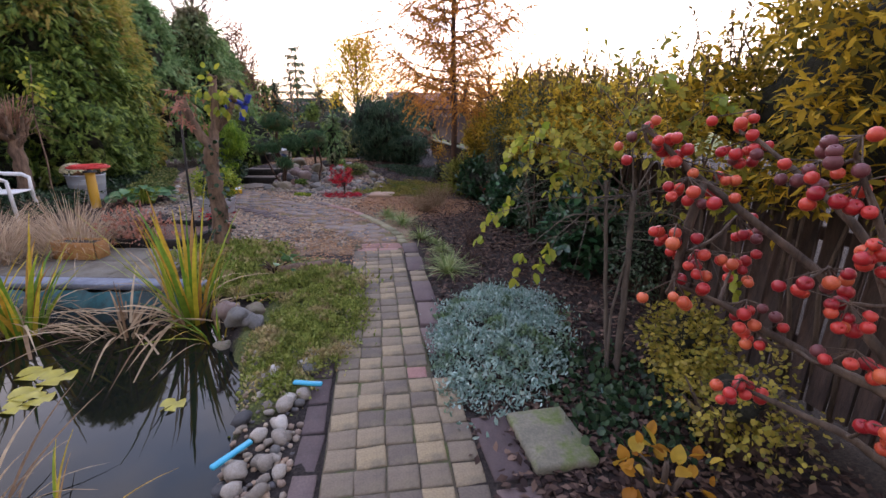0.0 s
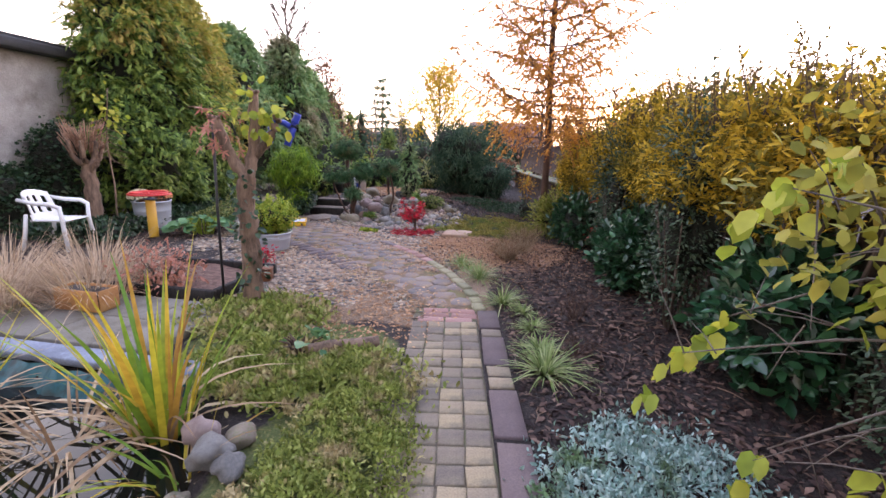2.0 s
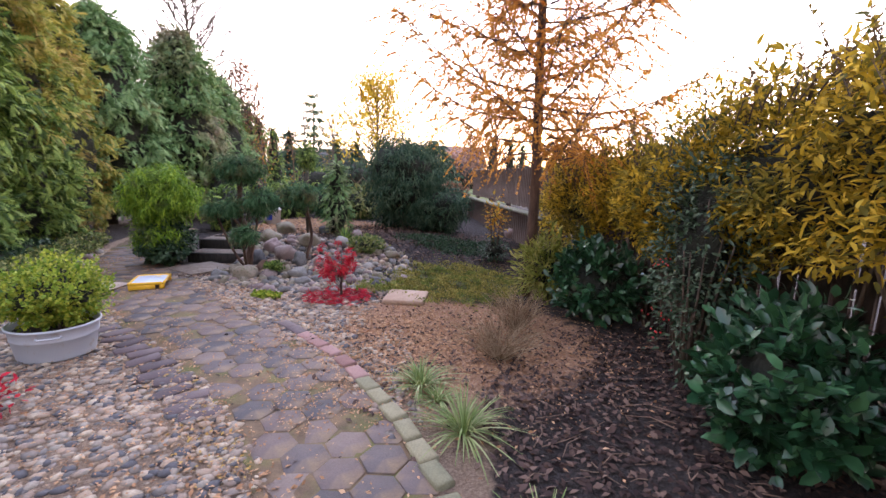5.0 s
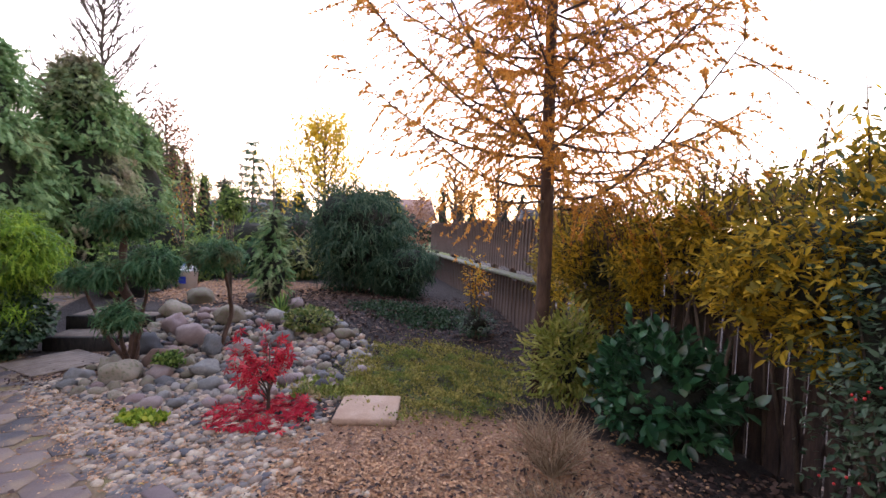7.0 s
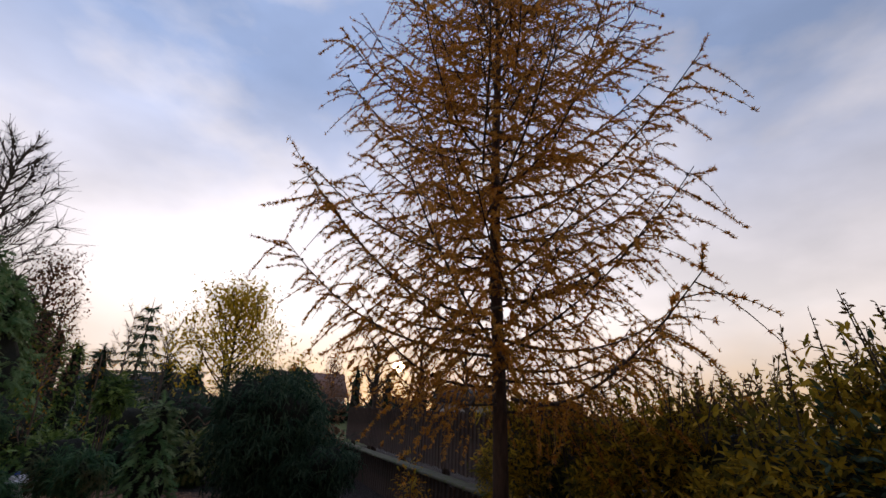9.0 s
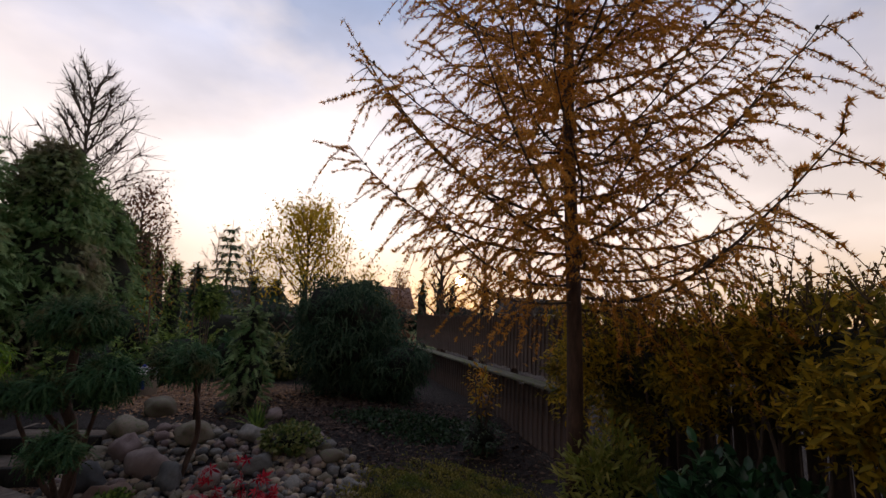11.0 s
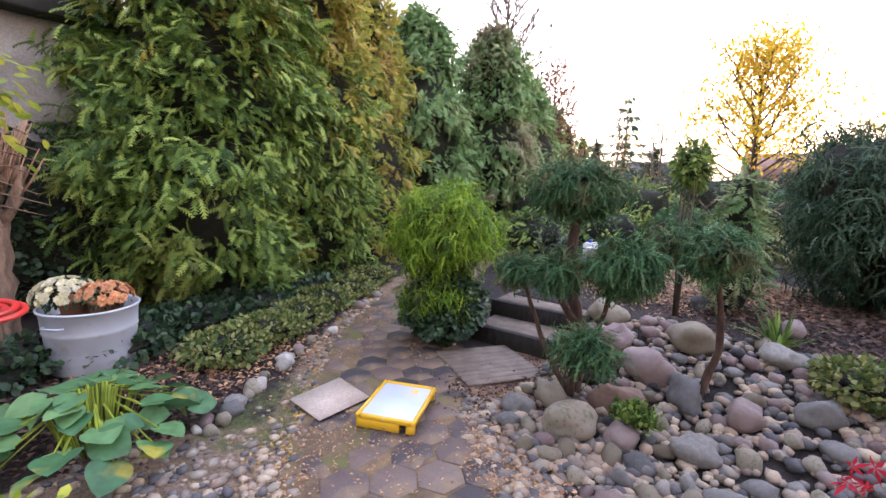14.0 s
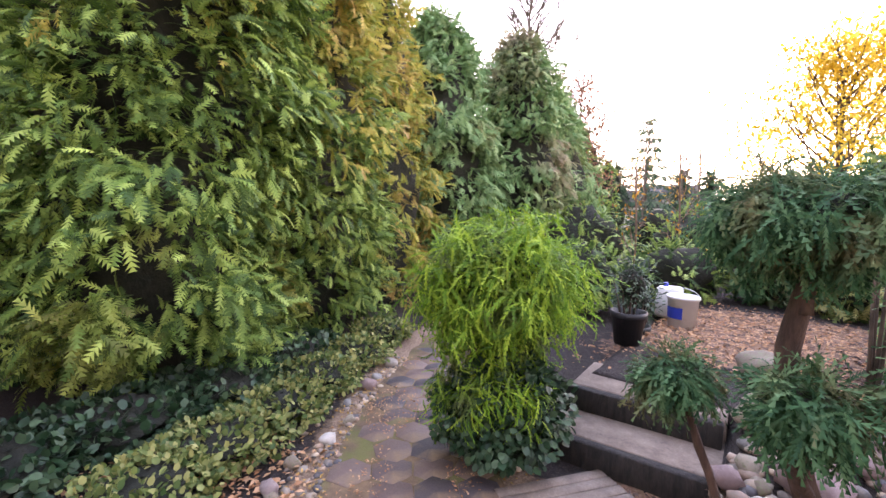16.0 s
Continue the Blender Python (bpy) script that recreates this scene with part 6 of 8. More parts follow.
def off_path(n):
    p = np.concatenate([disc(-2.3, 7.3, 1.5, 1.5)(n // 2), disc(-3.6, 8.8, 1.0, 0.8)(n // 2)])
    return p[(path_offset(p[:, 0], p[:, 1]) > -0.1) | (rng.random(len(p)) < 0.12)]


litter("fallen_leaves", 1700, (lambda n: np.array([-0.7, 7.9]) + rng.normal(size=(n, 2)) * np.array([0.75, 0.6])), 0.03, 0.065, M_LITTER, "curled brown leaves on the tan litter")
litter("fallen_leaves", 2600, disc(-6.0, 8.1, 0.75, 0.9), 0.03, 0.07, M_LITTER, "dark fallen leaves on the soil by the tub")
litter("fallen_leaves", 2600, disc(-6.6, 5.6, 1.6, 1.6), 0.03, 0.07, M_LITTER, "dark fallen leaves on the soil by the chair")
litter("fallen_leaves", 4500, disc(-4.0, 13.4, 1.5, 1.4), 0.025, 0.06, M_LITTER_TAN, "rust-coloured leaves scattered on the upper terrace")
litter("fallen_red_leaves", 300, disc(-2.15, 9.22, 0.4, 0.34), 0.05, 0.09, M_MAPLE, "fallen crimson maple leaves on the gravel", MAPLE, 0.02)
litter("fallen_leaves", 16000, rect_zone(-0.5, 1.9, 1.2, 8.2), 0.03, 0.075, M_LITTER, "dark brown fallen leaves and bark mulch in the bed")
litter("fallen_leaves", 14000, (lambda n: np.array([-0.85, 8.0]) + rng.normal(size=(n, 2)) * np.array([0.72, 0.6])), 0.012, 0.04, M_LITTER_TAN, "tan larch needles and leaf crumbs on the bed")
litter("fallen_leaves", 9000, lambda n: np.concatenate([disc(-0.5, 12.0, 1.6, 1.6)(n // 2), disc(-2.3, 12.6, 1.5, 1.1)(n // 2)]), 0.03, 0.08, M_LITTER, "brown fallen leaves under the shrubs")
litter("fallen_leaves", 1600, disc(-4.15, 10.2, 0.5, 0.6), 0.02, 0.05, M_LITTER, "brown leaf litter beside the steps")
litter("fallen_leaves", 1500, disc(-6.2, 8.9, 0.6, 0.9), 0.03, 0.06, M_LITTER_TAN, "rust-coloured fallen leaves under the thuja")
litter("fallen_leaves", 1800, disc(-1.6, 5.2, 0.9, 0.8), 0.02, 0.05, M_LITTER_TAN, "tan fallen leaves and twigs beside the path")
litter("fallen_leaves", 1500, disc(0.9, 1.9, 0.7, 0.6), 0.03, 0.07, M_LITTER, "dark fallen leaves under the crab apple")
litter("fallen_leaves", 1800, lambda n: zone_edges(n), 0.012, 0.035, foliage("gold_needles", [(0.4, 0.22, 0.06), (0.5, 0.32, 0.1)], 0.8, 0.1), "golden needles along the path's joints")


litter("fallen_leaves", 13000, off_path, 0.01, 0.03, M_LITTER_TAN, "tan larch needles strewn over the gravel", CHIP, 0.01)


def twig_litter(name, n, zone, label):
    """Short bent sticks lying on the ground, as one joined spread."""
    geos = []
    for x, y in zone(n):
        a, L = rng.uniform(0, 6.28), rng.uniform(0.08, 0.3)
        d = np.array([math.cos(a), math.sin(a), 0]) * L
        p = np.array([x, y, up_at(x, y) + 0.014])
        geos.append(tube([p, p + d * 0.5 + np.array([0.1 * d[1], -0.1 * d[0], rng.uniform(0.0, 0.02)]), p + d], [0.0045, 0.0035, 0.002], 4, cap=False))
    return tagged(build(name, *join(*geos), M_BARK_PALE), label, "twigs", kind="stuff")


twig_litter("fallen_twigs", 150, rect_zone(-0.4, 1.5, 2.2, 7.6), "thin broken twigs lying on the dark mulch")
twig_litter("fallen_twigs", 60, disc(-1.7, 5.3, 0.8, 0.7), "thin dry twigs lying beside the path")
twig_litter("fallen_twigs", 70, disc(-1.2, 12.2, 1.6, 1.0), "thin dry twigs lying under the weeping conifer")


# ---- carpets ----
def carpet(name, n, zone, height, size, mat, label, shape=BLADE, hump=None):
    p = zone(n)
    z = land(p[:, 0], p[:, 1])
    if hump is not None:
        z = z + hump(p)
    keep = wob(np.c_[p, p[:, 0] * 0], 13, 2.0) > rng.uniform(-0.9, 0.15, len(p))
    p, z = p[keep], z[keep]
    P = np.c_[p, z + rng.uniform(0, height, len(p))]
    D = unit(rng.normal(size=(len(p), 3)) * 0.7 + np.array([0, 0, 0.6]))
    V, F = scatter(P, D, rand_dirs(len(p)) + np.array([0, 0, 0.4]), size * rng.uniform(0.6, 1.3, len(p)), shape)
    return tagged(build(name, V, F, mat), label, "ground cover", kind="stuff")


def silver_zone(n):
    p = disc(0, 0, 1, 1)(n)
    c, s = math.cos(0.25), math.sin(0.25)
    x, y = p[:, 0] * 0.5, p[:, 1] * 0.86
    q = np.stack([0.4 + c * x + s * y, 2.9 - s * x + c * y], -1)
    return q[q[:, 0] > left_edge(q[:, 1]) + 0.6]


def silver_hump(p):
    d = np.hypot((p[:, 0] - 0.4) / 0.52, (p[:, 1] - 2.9) / 0.9)
    return 0.1 * np.clip(1 - d ** 2, 0, 1) + 0.02 * wob(np.c_[p, p[:, 0] * 0], 9)


carpet("silver_carpet", 13000, silver_zone, 0.03, 0.034, M_SILVER, "dense silvery blue-green creeping ground cover", LEAF, silver_hump)
carpet("moss_carpet", 16000, disc(-0.95, 3.0, 0.36, 0.85), 0.04, 0.03, M_MOSS, "bright green mossy mound between pond and path", CHIP, lambda p: 0.08 * np.clip(1 - np.hypot((p[:, 0] + 0.95) / 0.42, (p[:, 1] - 3.0) / 0.95) ** 2, 0, 1) + 0.04 * wob(np.c_[p, p[:, 0] * 0], 9))
carpet("moss_carpet", 9000, disc(-1.55, 3.9, 0.75, 0.42), 0.03, 0.05, M_MOSS, "green weeds and moss behind the pond", LEAF, lambda p: 0.03 + 0.03 * wob(np.c_[p, p[:, 0] * 0], 8))
carpet("moss_carpet", 4500, disc(-2.4, 4.75, 0.6, 0.5), 0.06, 0.06, M_MOSS, "low green weeds at the foot of the old trunk", LEAF)
carpet("moss_carpet", 22000, disc(-0.72, 10.1, 0.85, 1.05), 0.035, 0.03, M_MOSS_GOLD, "yellow-green tufted moss carpet", CHIP, lambda p: 0.02 + 0.06 * wob(np.c_[p, p[:, 0] * 0], 7))
carpet("moss_carpet", 3500, disc(-1.65, 9.75, 0.5, 0.25), 0.03, 0.045, M_MOSS, "green creeping thyme by the rockery", LEAF)
carpet("green_carpet", 4500, disc(-0.95, 12.2, 0.85, 0.5), 0.05, 0.035, M_IVY, "dark green low ground cover", ROUND)
carpet("green_carpet", 1100, disc(1.0, 2.15, 0.4, 0.5), 0.05, 0.045, M_IVY, "low green leaves among the litter", ROUND)
carpet("green_carpet", 700, disc(-2.95, 9.05, 0.16, 0.1), 0.05, 0.035, M_BOX, "small bright green alpine between pebbles", ROUND)
carpet("green_carpet", 600, disc(-3.28, 10.05, 0.12, 0.1), 0.1, 0.035, M_THUJA, "green alpine cushion between the boulders", ROUND, lambda p: 0.1)
bush("variegated_shrub", (-2.2, 11.05), (0.3, 0.26, 0.13), M_VARIEG, 1100, 0.045, "low cream-variegated shrub in the rockery", "shrub", shape=ROUND, core_k=0.5)
for k, (x, y) in enumerate(((-6.15, 8.95), (-6.35, 9.4), (-6.55, 9.9), (-6.85, 10.4), (-7.1, 10.95), (-7.4, 11.6))):
    bush("variegated_shrub", (x, y), (0.34, 0.36, 0.12), M_VARIEG, 1300, 0.042, "low yellow-variegated shrub edging the path", "shrub", shape=ROUND, core_k=0.6, seed=k * 1.1, group="variegated edging")
for k, (x, y) in enumerate(((-6.9, 8.4), (-7.1, 9.1), (-7.25, 9.8), (-7.5, 10.6), (-6.9, 7.6), (-7.2, 7.0), (-6.6, 7.0))):
    bush("ivy_clump", (x, y), (0.5, 0.5, 0.13), M_IVY, 1100, 0.06, "dark ivy carpet under the thuja", "ivy", shape=ROUND, core_k=0.7, seed=k * 1.7, stems=3, group="ivy under the screen")
bush("ivy_wall", (-8.5, 8.4), (0.3, 0.9, 1.0), M_IVY, 3200, 0.07, "dark ivy climbing the grey wall", "ivy", shape=ROUND, core_k=0.8, seed=0.5)
bush("ivy_wall", (-8.4, 6.8), (0.35, 1.0, 0.6), M_IVY, 2400, 0.07, "dark ivy at the foot of the wall", "ivy", shape=ROUND, core_k=0.8, seed=1.5)
bush("box_seedling", (1.35, 1.75), (0.32, 0.42, 0.3), M_YSHRUB, 1500, 0.028, "yellow-green small-leaved shrub below the crab apple", "shrub", shape=ROUND, core_k=0.3, inner=0.2, stems=14, bunch=6, reach=0.12)
bush("box_seedling", (1.45, 2.35), (0.25, 0.3, 0.26), M_YSHRUB, 1800, 0.03, "yellow-green small-leaved shrub by the fence", "shrub", shape=ROUND, core_k=0.5, inner=0.5)
bush("heuchera", (0.95, 1.5), (0.2, 0.18, 0.1), M_ORANGE, 42, 0.065, "rust and green lobed leaves in the bed", "perennial", shape=BROAD, core_k=0, stems=8)
bush("orange_sapling", (-0.12, 11.55), (0.22, 0.22, 0.42), M_ORANGE, 260, 0.06, "slim sapling with orange and yellow leaves", "sapling", core_k=0, inner=0.1, lift=0.35, stems=9)
bush("ivy_clump", (-0.12, 11.55), (0.25, 0.25, 0.2), M_HOLLY, 600, 0.05, "grey-green low shrub under the orange sapling", "shrub", core_k=0.6)
bush("rhubarb", (-1.7, 4.2), (0.24, 0.18, 0.11), M_HOSTA, 20, 0.12, "large green leaves beside the log", "perennial", shape=BROAD, core_k=0, stems=9, stem_mat=M_BARK_RED)
lg = thing("log_edging", (-1.4, 4.35, 0), "grey weathered log edging the bed", "log")
part("log", tube([(-1.64, 4.2, 0.035), (-1.5, 4.28, 0.042), (-1.35, 4.37, 0.036), (-1.19, 4.46, 0.04)], [0.05, 0.055, 0.05, 0.048], 10), M_BARK_PALE, lg, smooth=True)


# ---- old trunk with vine, stake and blue holder ----
old = thing("old_trunk", (-2.68, 5.1, 0), "gnarled pollarded trunk overgrown with yellowing vine", "tree trunk")
part("trunk", limb([(-2.68, 5.1, -0.05), (-2.66, 5.1, 0.5), (-2.7, 5.12, 1.0), (-2.66, 5.12, 1.25)], 0.092, 0.075, 12), M_BARK_PALE, old, smooth=True)
for pts, r0, r1 in (([(-2.66, 5.12, 1.18), (-2.8, 5.08, 1.4), (-2.9, 5.05, 1.72)], 0.06, 0.045), ([(-2.66, 5.12, 1.2), (-2.62, 5.2, 1.5), (-2.6, 5.2, 1.95)], 0.062, 0.04), ([(-2.62, 5.18, 1.4), (-2.5, 5.25, 1.55), (-2.42, 5.3, 1.75)], 0.045, 0.035)):
    part("limb", limb(pts, r0, r1, 8), M_BARK_PALE, old, smooth=True)
    P, N = shell(10, pts[-1], (0.07, 0.07, 0.06))
    part("stub", join(*[tube([pts[-1], q], [0.022, 0.014], 6) for q in P[:6]]), M_BARK_PALE, old)
P, N = shell(95, (-2.56, 5.2, 1.8), (0.4, 0.3, 0.28), inner=0.3)
crown_part("vine", old, P, N, 0.095, ROUND, M_VINE, 0.8, 0.5)
P, N = shell(50, (-2.85, 5.05, 1.62), (0.22, 0.2, 0.28), inner=0.4)
crown_part("withered_foliage", old, P, N, 0.09, MAPLE, M_SALMON, 0.9, 0.5, label="salmon-pink withered leaves")
u = rng.uniform(0.15, 1.3, 170)
a = rng.uniform(0, 6.28, 170)
P = np.stack([-2.68 + 0.11 * np.cos(a), 5.11 + 0.11 * np.sin(a), u], -1)
crown_part("ivy", old, P, np.stack([np.cos(a), np.sin(a), 0 * a], -1), 0.06, ROUND, M_IVY, 0.4, 0.6, label="ivy leaves climbing the trunk")
st = thing("plant_stake", (-2.98, 5.08, 0), "slim dark green garden stake", "stake")
part("rod", tube([(-2.98, 5.08, -0.05), (-2.97, 5.08, 0.9), (-2.95, 5.09, 1.75)], 0.013, 7), M_BLACK, st)
bl = thing("blue_holder", (-2.45, 5.45, 1.62), "glossy blue plastic strap hung on the trunk", "plastic holder")
part("strap", join(limb([(-2.34, 5.5, 1.8), (-2.38, 5.48, 1.68), (-2.44, 5.45, 1.5)], 0.036, 0.034, 8), limb([(-2.4, 5.45, 1.68), (-2.52, 5.42, 1.74), (-2.6, 5.4, 1.62), (-2.58, 5.4, 1.52)], 0.028, 0.024, 8)), M_BLUE, bl, smooth=True)

# ---- pollarded stump by the wall ----
po = thing("pollard_stump", (-7.5, 7.8, 0), "pollarded stump with a head of pale cut shoots", "tree stump")
part("trunk", limb([(-7.5, 7.8, -0.05), (-7.47, 7.8, 0.5), (-7.52, 7.82, 1.15)], 0.13, 0.1, 10), M_BARK_PALE, po, smooth=True)
for k in range(7):
    a = k * 0.9
    part("limb", limb([(-7.5, 7.8, 0.9 + 0.04 * k), (-7.5 + 0.18 * math.cos(a), 7.8 + 0.18 * math.sin(a), 1.2), (-7.5 + 0.24 * math.cos(a), 7.8 + 0.24 * math.sin(a), 1.5)], 0.05, 0.03, 7), M_BARK_PALE, po, smooth=True)
geos = []
for k in range(110):
    a, r = rng.uniform(0, 6.28), rng.uniform(0.05, 0.26)
    p = np.array([-7.5 + r * math.cos(a), 7.8 + r * math.sin(a), 1.25 + rng.uniform(0, 0.3)])
    geos.append(tube([p, p + np.array([0.13 * math.cos(a), 0.13 * math.sin(a), rng.uniform(0.2, 0.42)])], [0.008, 0.004], 4))
part("shoot_growth", join(*geos), bark("cut_shoots", (0.26, 0.13, 0.08), (0.46, 0.28, 0.19)), po)

# ---- vine on a thin stem by the stump ----
vn = thing("climbing_vine", (-7.0, 7.75, 0), "thin climbing vine with yellow-green leaves by the wall", "vine")
part("stem", limb([(-7.0, 7.75, -0.03), (-6.97, 7.77, 0.8), (-7.05, 7.8, 1.5), (-6.95, 7.85, 2.35)], 0.016, 0.008, 6), M_BARK_PALE, vn, smooth=True)
P, N = shell(90, (-6.98, 7.85, 2.0), (0.3, 0.3, 0.5), inner=0.2)
crown_part("foliage", vn, P, N, 0.1, ROUND, M_VINE, 0.8, 0.6)
part("twig_tangle", join(*[tube([(-7.02, 7.8, 1.2 + 0.03 * k), (-7.02 + 0.3 * math.cos(k * 1.9), 7.8 + 0.3 * math.sin(k * 1.9), 1.1 + 0.03 * k)], [0.006, 0.003], 4) for k in range(24)]), M_BARK_PALE, vn)

# ---- white chair ----
ch = thing("garden_chair", (-6.6, 6.5, 0), "white moulded plastic garden armchair", "chair")


def chair_part(name, geo, smooth=False):
    a = radians(-75)
    R = np.array([[math.cos(a), math.sin(a), 0], [-math.sin(a), math.cos(a), 0], [0, 0, 1]])
    return part(name, (geo[0] @ R + np.array([-6.6, 6.5, 0]), geo[1]), M_WHITE, ch, smooth=smooth)


chair_part("seat", box(-0.23, -0.22, 0.4, 0.23, 0.24, 0.43, 0.012))
bw = []
for u in np.linspace(-1, 1, 9):
    for v in np.linspace(0, 1, 6):
        bw.append((0.25 * u * (1 - 0.12 * v), -0.22 - 0.12 * v + 0.07 * u * u, 0.42 + 0.4 * v - 0.05 * u * u * v))
bw = np.array(bw)
i, j = np.meshgrid(np.arange(8), np.arange(5), indexing="ij")
q = np.stack([i * 6 + j, (i + 1) * 6 + j, (i + 1) * 6 + j + 1, i * 6 + j + 1], -1).reshape(-1, 4)
keep = ~((j.ravel() > 0) & (j.ravel() < 4) & (i.ravel() % 2 == 1))
back2 = bw + np.array([0, -0.015, 0])
chair_part("backrest", (np.concatenate([bw, back2]), [np.concatenate([q[keep], (q[keep] + len(bw))[:, ::-1]])]), True)
for sx in (-1, 1):
    chair_part("armrest", tube([(sx * 0.26, -0.3, 0.7), (sx * 0.29, -0.1, 0.66), (sx * 0.29, 0.12, 0.65), (sx * 0.27, 0.22, 0.6)], [0.026, 0.03, 0.03, 0.026], 8), True)
    chair_part("leg", tube([(sx * 0.27, 0.22, 0.62), (sx * 0.25, 0.22, 0.4), (sx * 0.28, 0.26, 0.0)], [0.022, 0.028, 0.024], 8), True)
    chair_part("leg", tube([(sx * 0.24, -0.24, 0.5), (sx * 0.25, -0.28, 0.25), (sx * 0.27, -0.33, 0.0)], [0.022, 0.027, 0.024], 8), True)


# ---- tubs, pots and flowers ----
def tub(name, at, r, h, label, soil=True):
    z = up_at(at[0], at[1])
    t = thing(name, (at[0], at[1], z), label, "metal tub")
    body = part("body", lathe([(0.001, 0.005), (r * 0.86, 0.005), (r * 0.87, 0.02), (r * 0.955, h * 0.62), (r * 0.975, h * 0.64), (r * 0.965, h * 0.67), (r, h - 0.02), (r + 0.013, h - 0.012), (r + 0.015, h), (r + 0.004, h + 0.006), (r - 0.004, h - 0.01), (r * 0.9, 0.1)], (at[0], at[1], z), 36), M_ZINC, t, smooth=True)
    for k in (0, 1):
        a = 2.2 + k * math.pi
        d, s = np.array([math.cos(a), math.sin(a), 0]), np.array([-math.sin(a), math.cos(a), 0])
        c = np.array([at[0], at[1], z + h * 0.82]) + d * (r + 0.005)
        part("handle", tube([c + s * 0.07, c + s * 0.06 + d * 0.035, c - s * 0.06 + d * 0.035, c - s * 0.07], 0.008, 6), M_ZINC, body, smooth=True)
    if soil:
        part("soil", lathe([(0.001, h * 0.8), (r * 0.5, h * 0.82), (r * 0.97, h * 0.78)], (at[0], at[1], z), 24), M_SOIL, t)
    return t


tub("metal_planter", (-6.72, 8.22), 0.3, 0.48, "large weathered galvanised tub with rust stains")
tub("metal_planter", (-3.82, 7.3), 0.28, 0.26, "shallow galvanised tub holding a box shrub")


def pot(name, at, z, r, h, mat, label):
    t = thing(name, (at[0], at[1], z), label, "flower pot")
    part("body", lathe([(0.001, 0.0), (r * 0.75, 0.0), (r * 0.95, h * 0.8), (r * 1.04, h * 0.81), (r * 1.06, h), (r * 0.97, h), (r * 0.9, h * 0.8), (0.001, h * 0.8)], (at[0], at[1], z), 24), mat, t)
    return t


def mum(at, z, r, mat, label, n):
    t = thing("chrysanthemum", (at[0], at[1], z), label, "flowers")
    d = rand_dirs(n)
    d[:, 2] = np.abs(d[:, 2])
    C = np.array([at[0], at[1], z]) + d * np.array([r, r, r * 0.72])
    geos = []
    for ring, (m, s, tilt) in enumerate(((7, 0.032, 0.25), (6, 0.024, 0.8))):
        for k in range(m):
            a = 2 * np.pi * k / m + ring
            u = unit(np.cross(d, np.array([0.3, 0.9, 0.2])))
            v = np.cross(d, u)
            D = u * math.cos(a) + v * math.sin(a) + d * tilt
            geos.append(scatter(C, D, d, s, ROUND))
    part("bloom_cover", join(*geos), mat, t)
    P, N = shell(160, (at[0], at[1], z + 0.02), (r * 0.9, r * 0.9, r * 0.55))
    crown_part("foliage", t, P, N, 0.05, LEAF, M_IVY)
    return t


pot("flower_pot", (-6.8, 8.15), 0.385, 0.11, 0.16, M_TERRA, "terracotta pot standing in the tub")
pot("flower_pot", (-6.62, 8.3), 0.385, 0.11, 0.16, M_TERRA, "terracotta pot standing in the tub")
mum((-6.82, 8.1), 0.55, 0.2, M_CREAM, "dome of cream chrysanthemums in a pot", 110)
mum((-6.56, 8.28), 0.56, 0.17, M_PEACH, "dome of peach chrysanthemums in a pot", 85)
bush("box_shrub", (-3.82, 7.3), (0.36, 0.36, 0.25), M_BOX, 8500, 0.028, "yellow-green clipped box shrub in a tub", "shrub", shape=ROUND, lift=0.22, core_k=0.66, inner=0.62, bunch=9, reach=0.11, droop=-0.4, jitter=0.8)

yp = thing("yellow_post", (-6.05, 7.5, 0), "yellow painted pipe post with a red wheel on top", "post")
part("pipe", lathe([(0.072, 0.0), (0.072, 0.6), (0.066, 0.605), (0.001, 0.605)], (-6.05, 7.5, 0), 20), M_YELLOW, yp, smooth=False)
part("spindle", lathe([(0.1, 0.61), (0.1, 0.63), (0.03, 0.64), (0.03, 0.69), (0.001, 0.69)], (-6.05, 7.5, 0), 16), M_BLACK, yp)
wheel = part("wheel", join(*[tube([(-6.05 + R * math.cos(a), 7.5 + R * math.sin(a), 0.7 + dz) for a in np.linspace(0, 2 * np.pi, 33)], 0.016, 7, cap=False) for R, dz in ((0.29, 0.0), (0.25, 0.022), (0.21, 0.008))]), M_RED, yp, "red coiled rim")
for k in range(4):
    a = k * math.pi / 4
    part("spoke", tube([(-6.05 - 0.28 * math.cos(a), 7.5 - 0.28 * math.sin(a), 0.695), (-6.05 + 0.28 * math.cos(a), 7.5 + 0.28 * math.sin(a), 0.695)], 0.012, 6), M_RED, wheel)

ho = thing("hosta", (-5.5, 7.95, 0), "spreading hosta with broad green and yellowing leaves", "hosta")
geos, P, D = [], [], []
for k in range(58):
    a, r = rng.uniform(0, 6.28), 0.44 * math.sqrt(rng.uniform(0.01, 1))
    e = np.array([-5.5 + 1.25 * r * math.cos(a), 7.95 + r * math.sin(a), 0.06 + 0.28 * (1 - r / 0.5) + rng.uniform(0, 0.06)])
    geos.append(tube([(-5.5 + 0.3 * (e[0] + 5.5), 7.95 + 0.3 * (e[1] - 7.95), 0), (e + np.array([-5.5, 7.95, 0.35])) / 2, e], [0.007, 0.006, 0.005], 4, cap=False))
    P.append(e)
    D.append((math.cos(a) + rng.normal() * 0.4, math.sin(a) + rng.normal() * 0.4, rng.uniform(-0.2, 0.25)))
for g in geos:
    part("stalk", g, M_BOX, ho)
part("foliage", scatter(np.array(P), np.array(D), np.tile([0, 0, 1.0], (58, 1)) + rng.normal(size=(58, 3)) * 0.4, rng.uniform(0.12, 0.19, 58), BROAD, 1.25), M_HOSTA, ho, smooth=True)

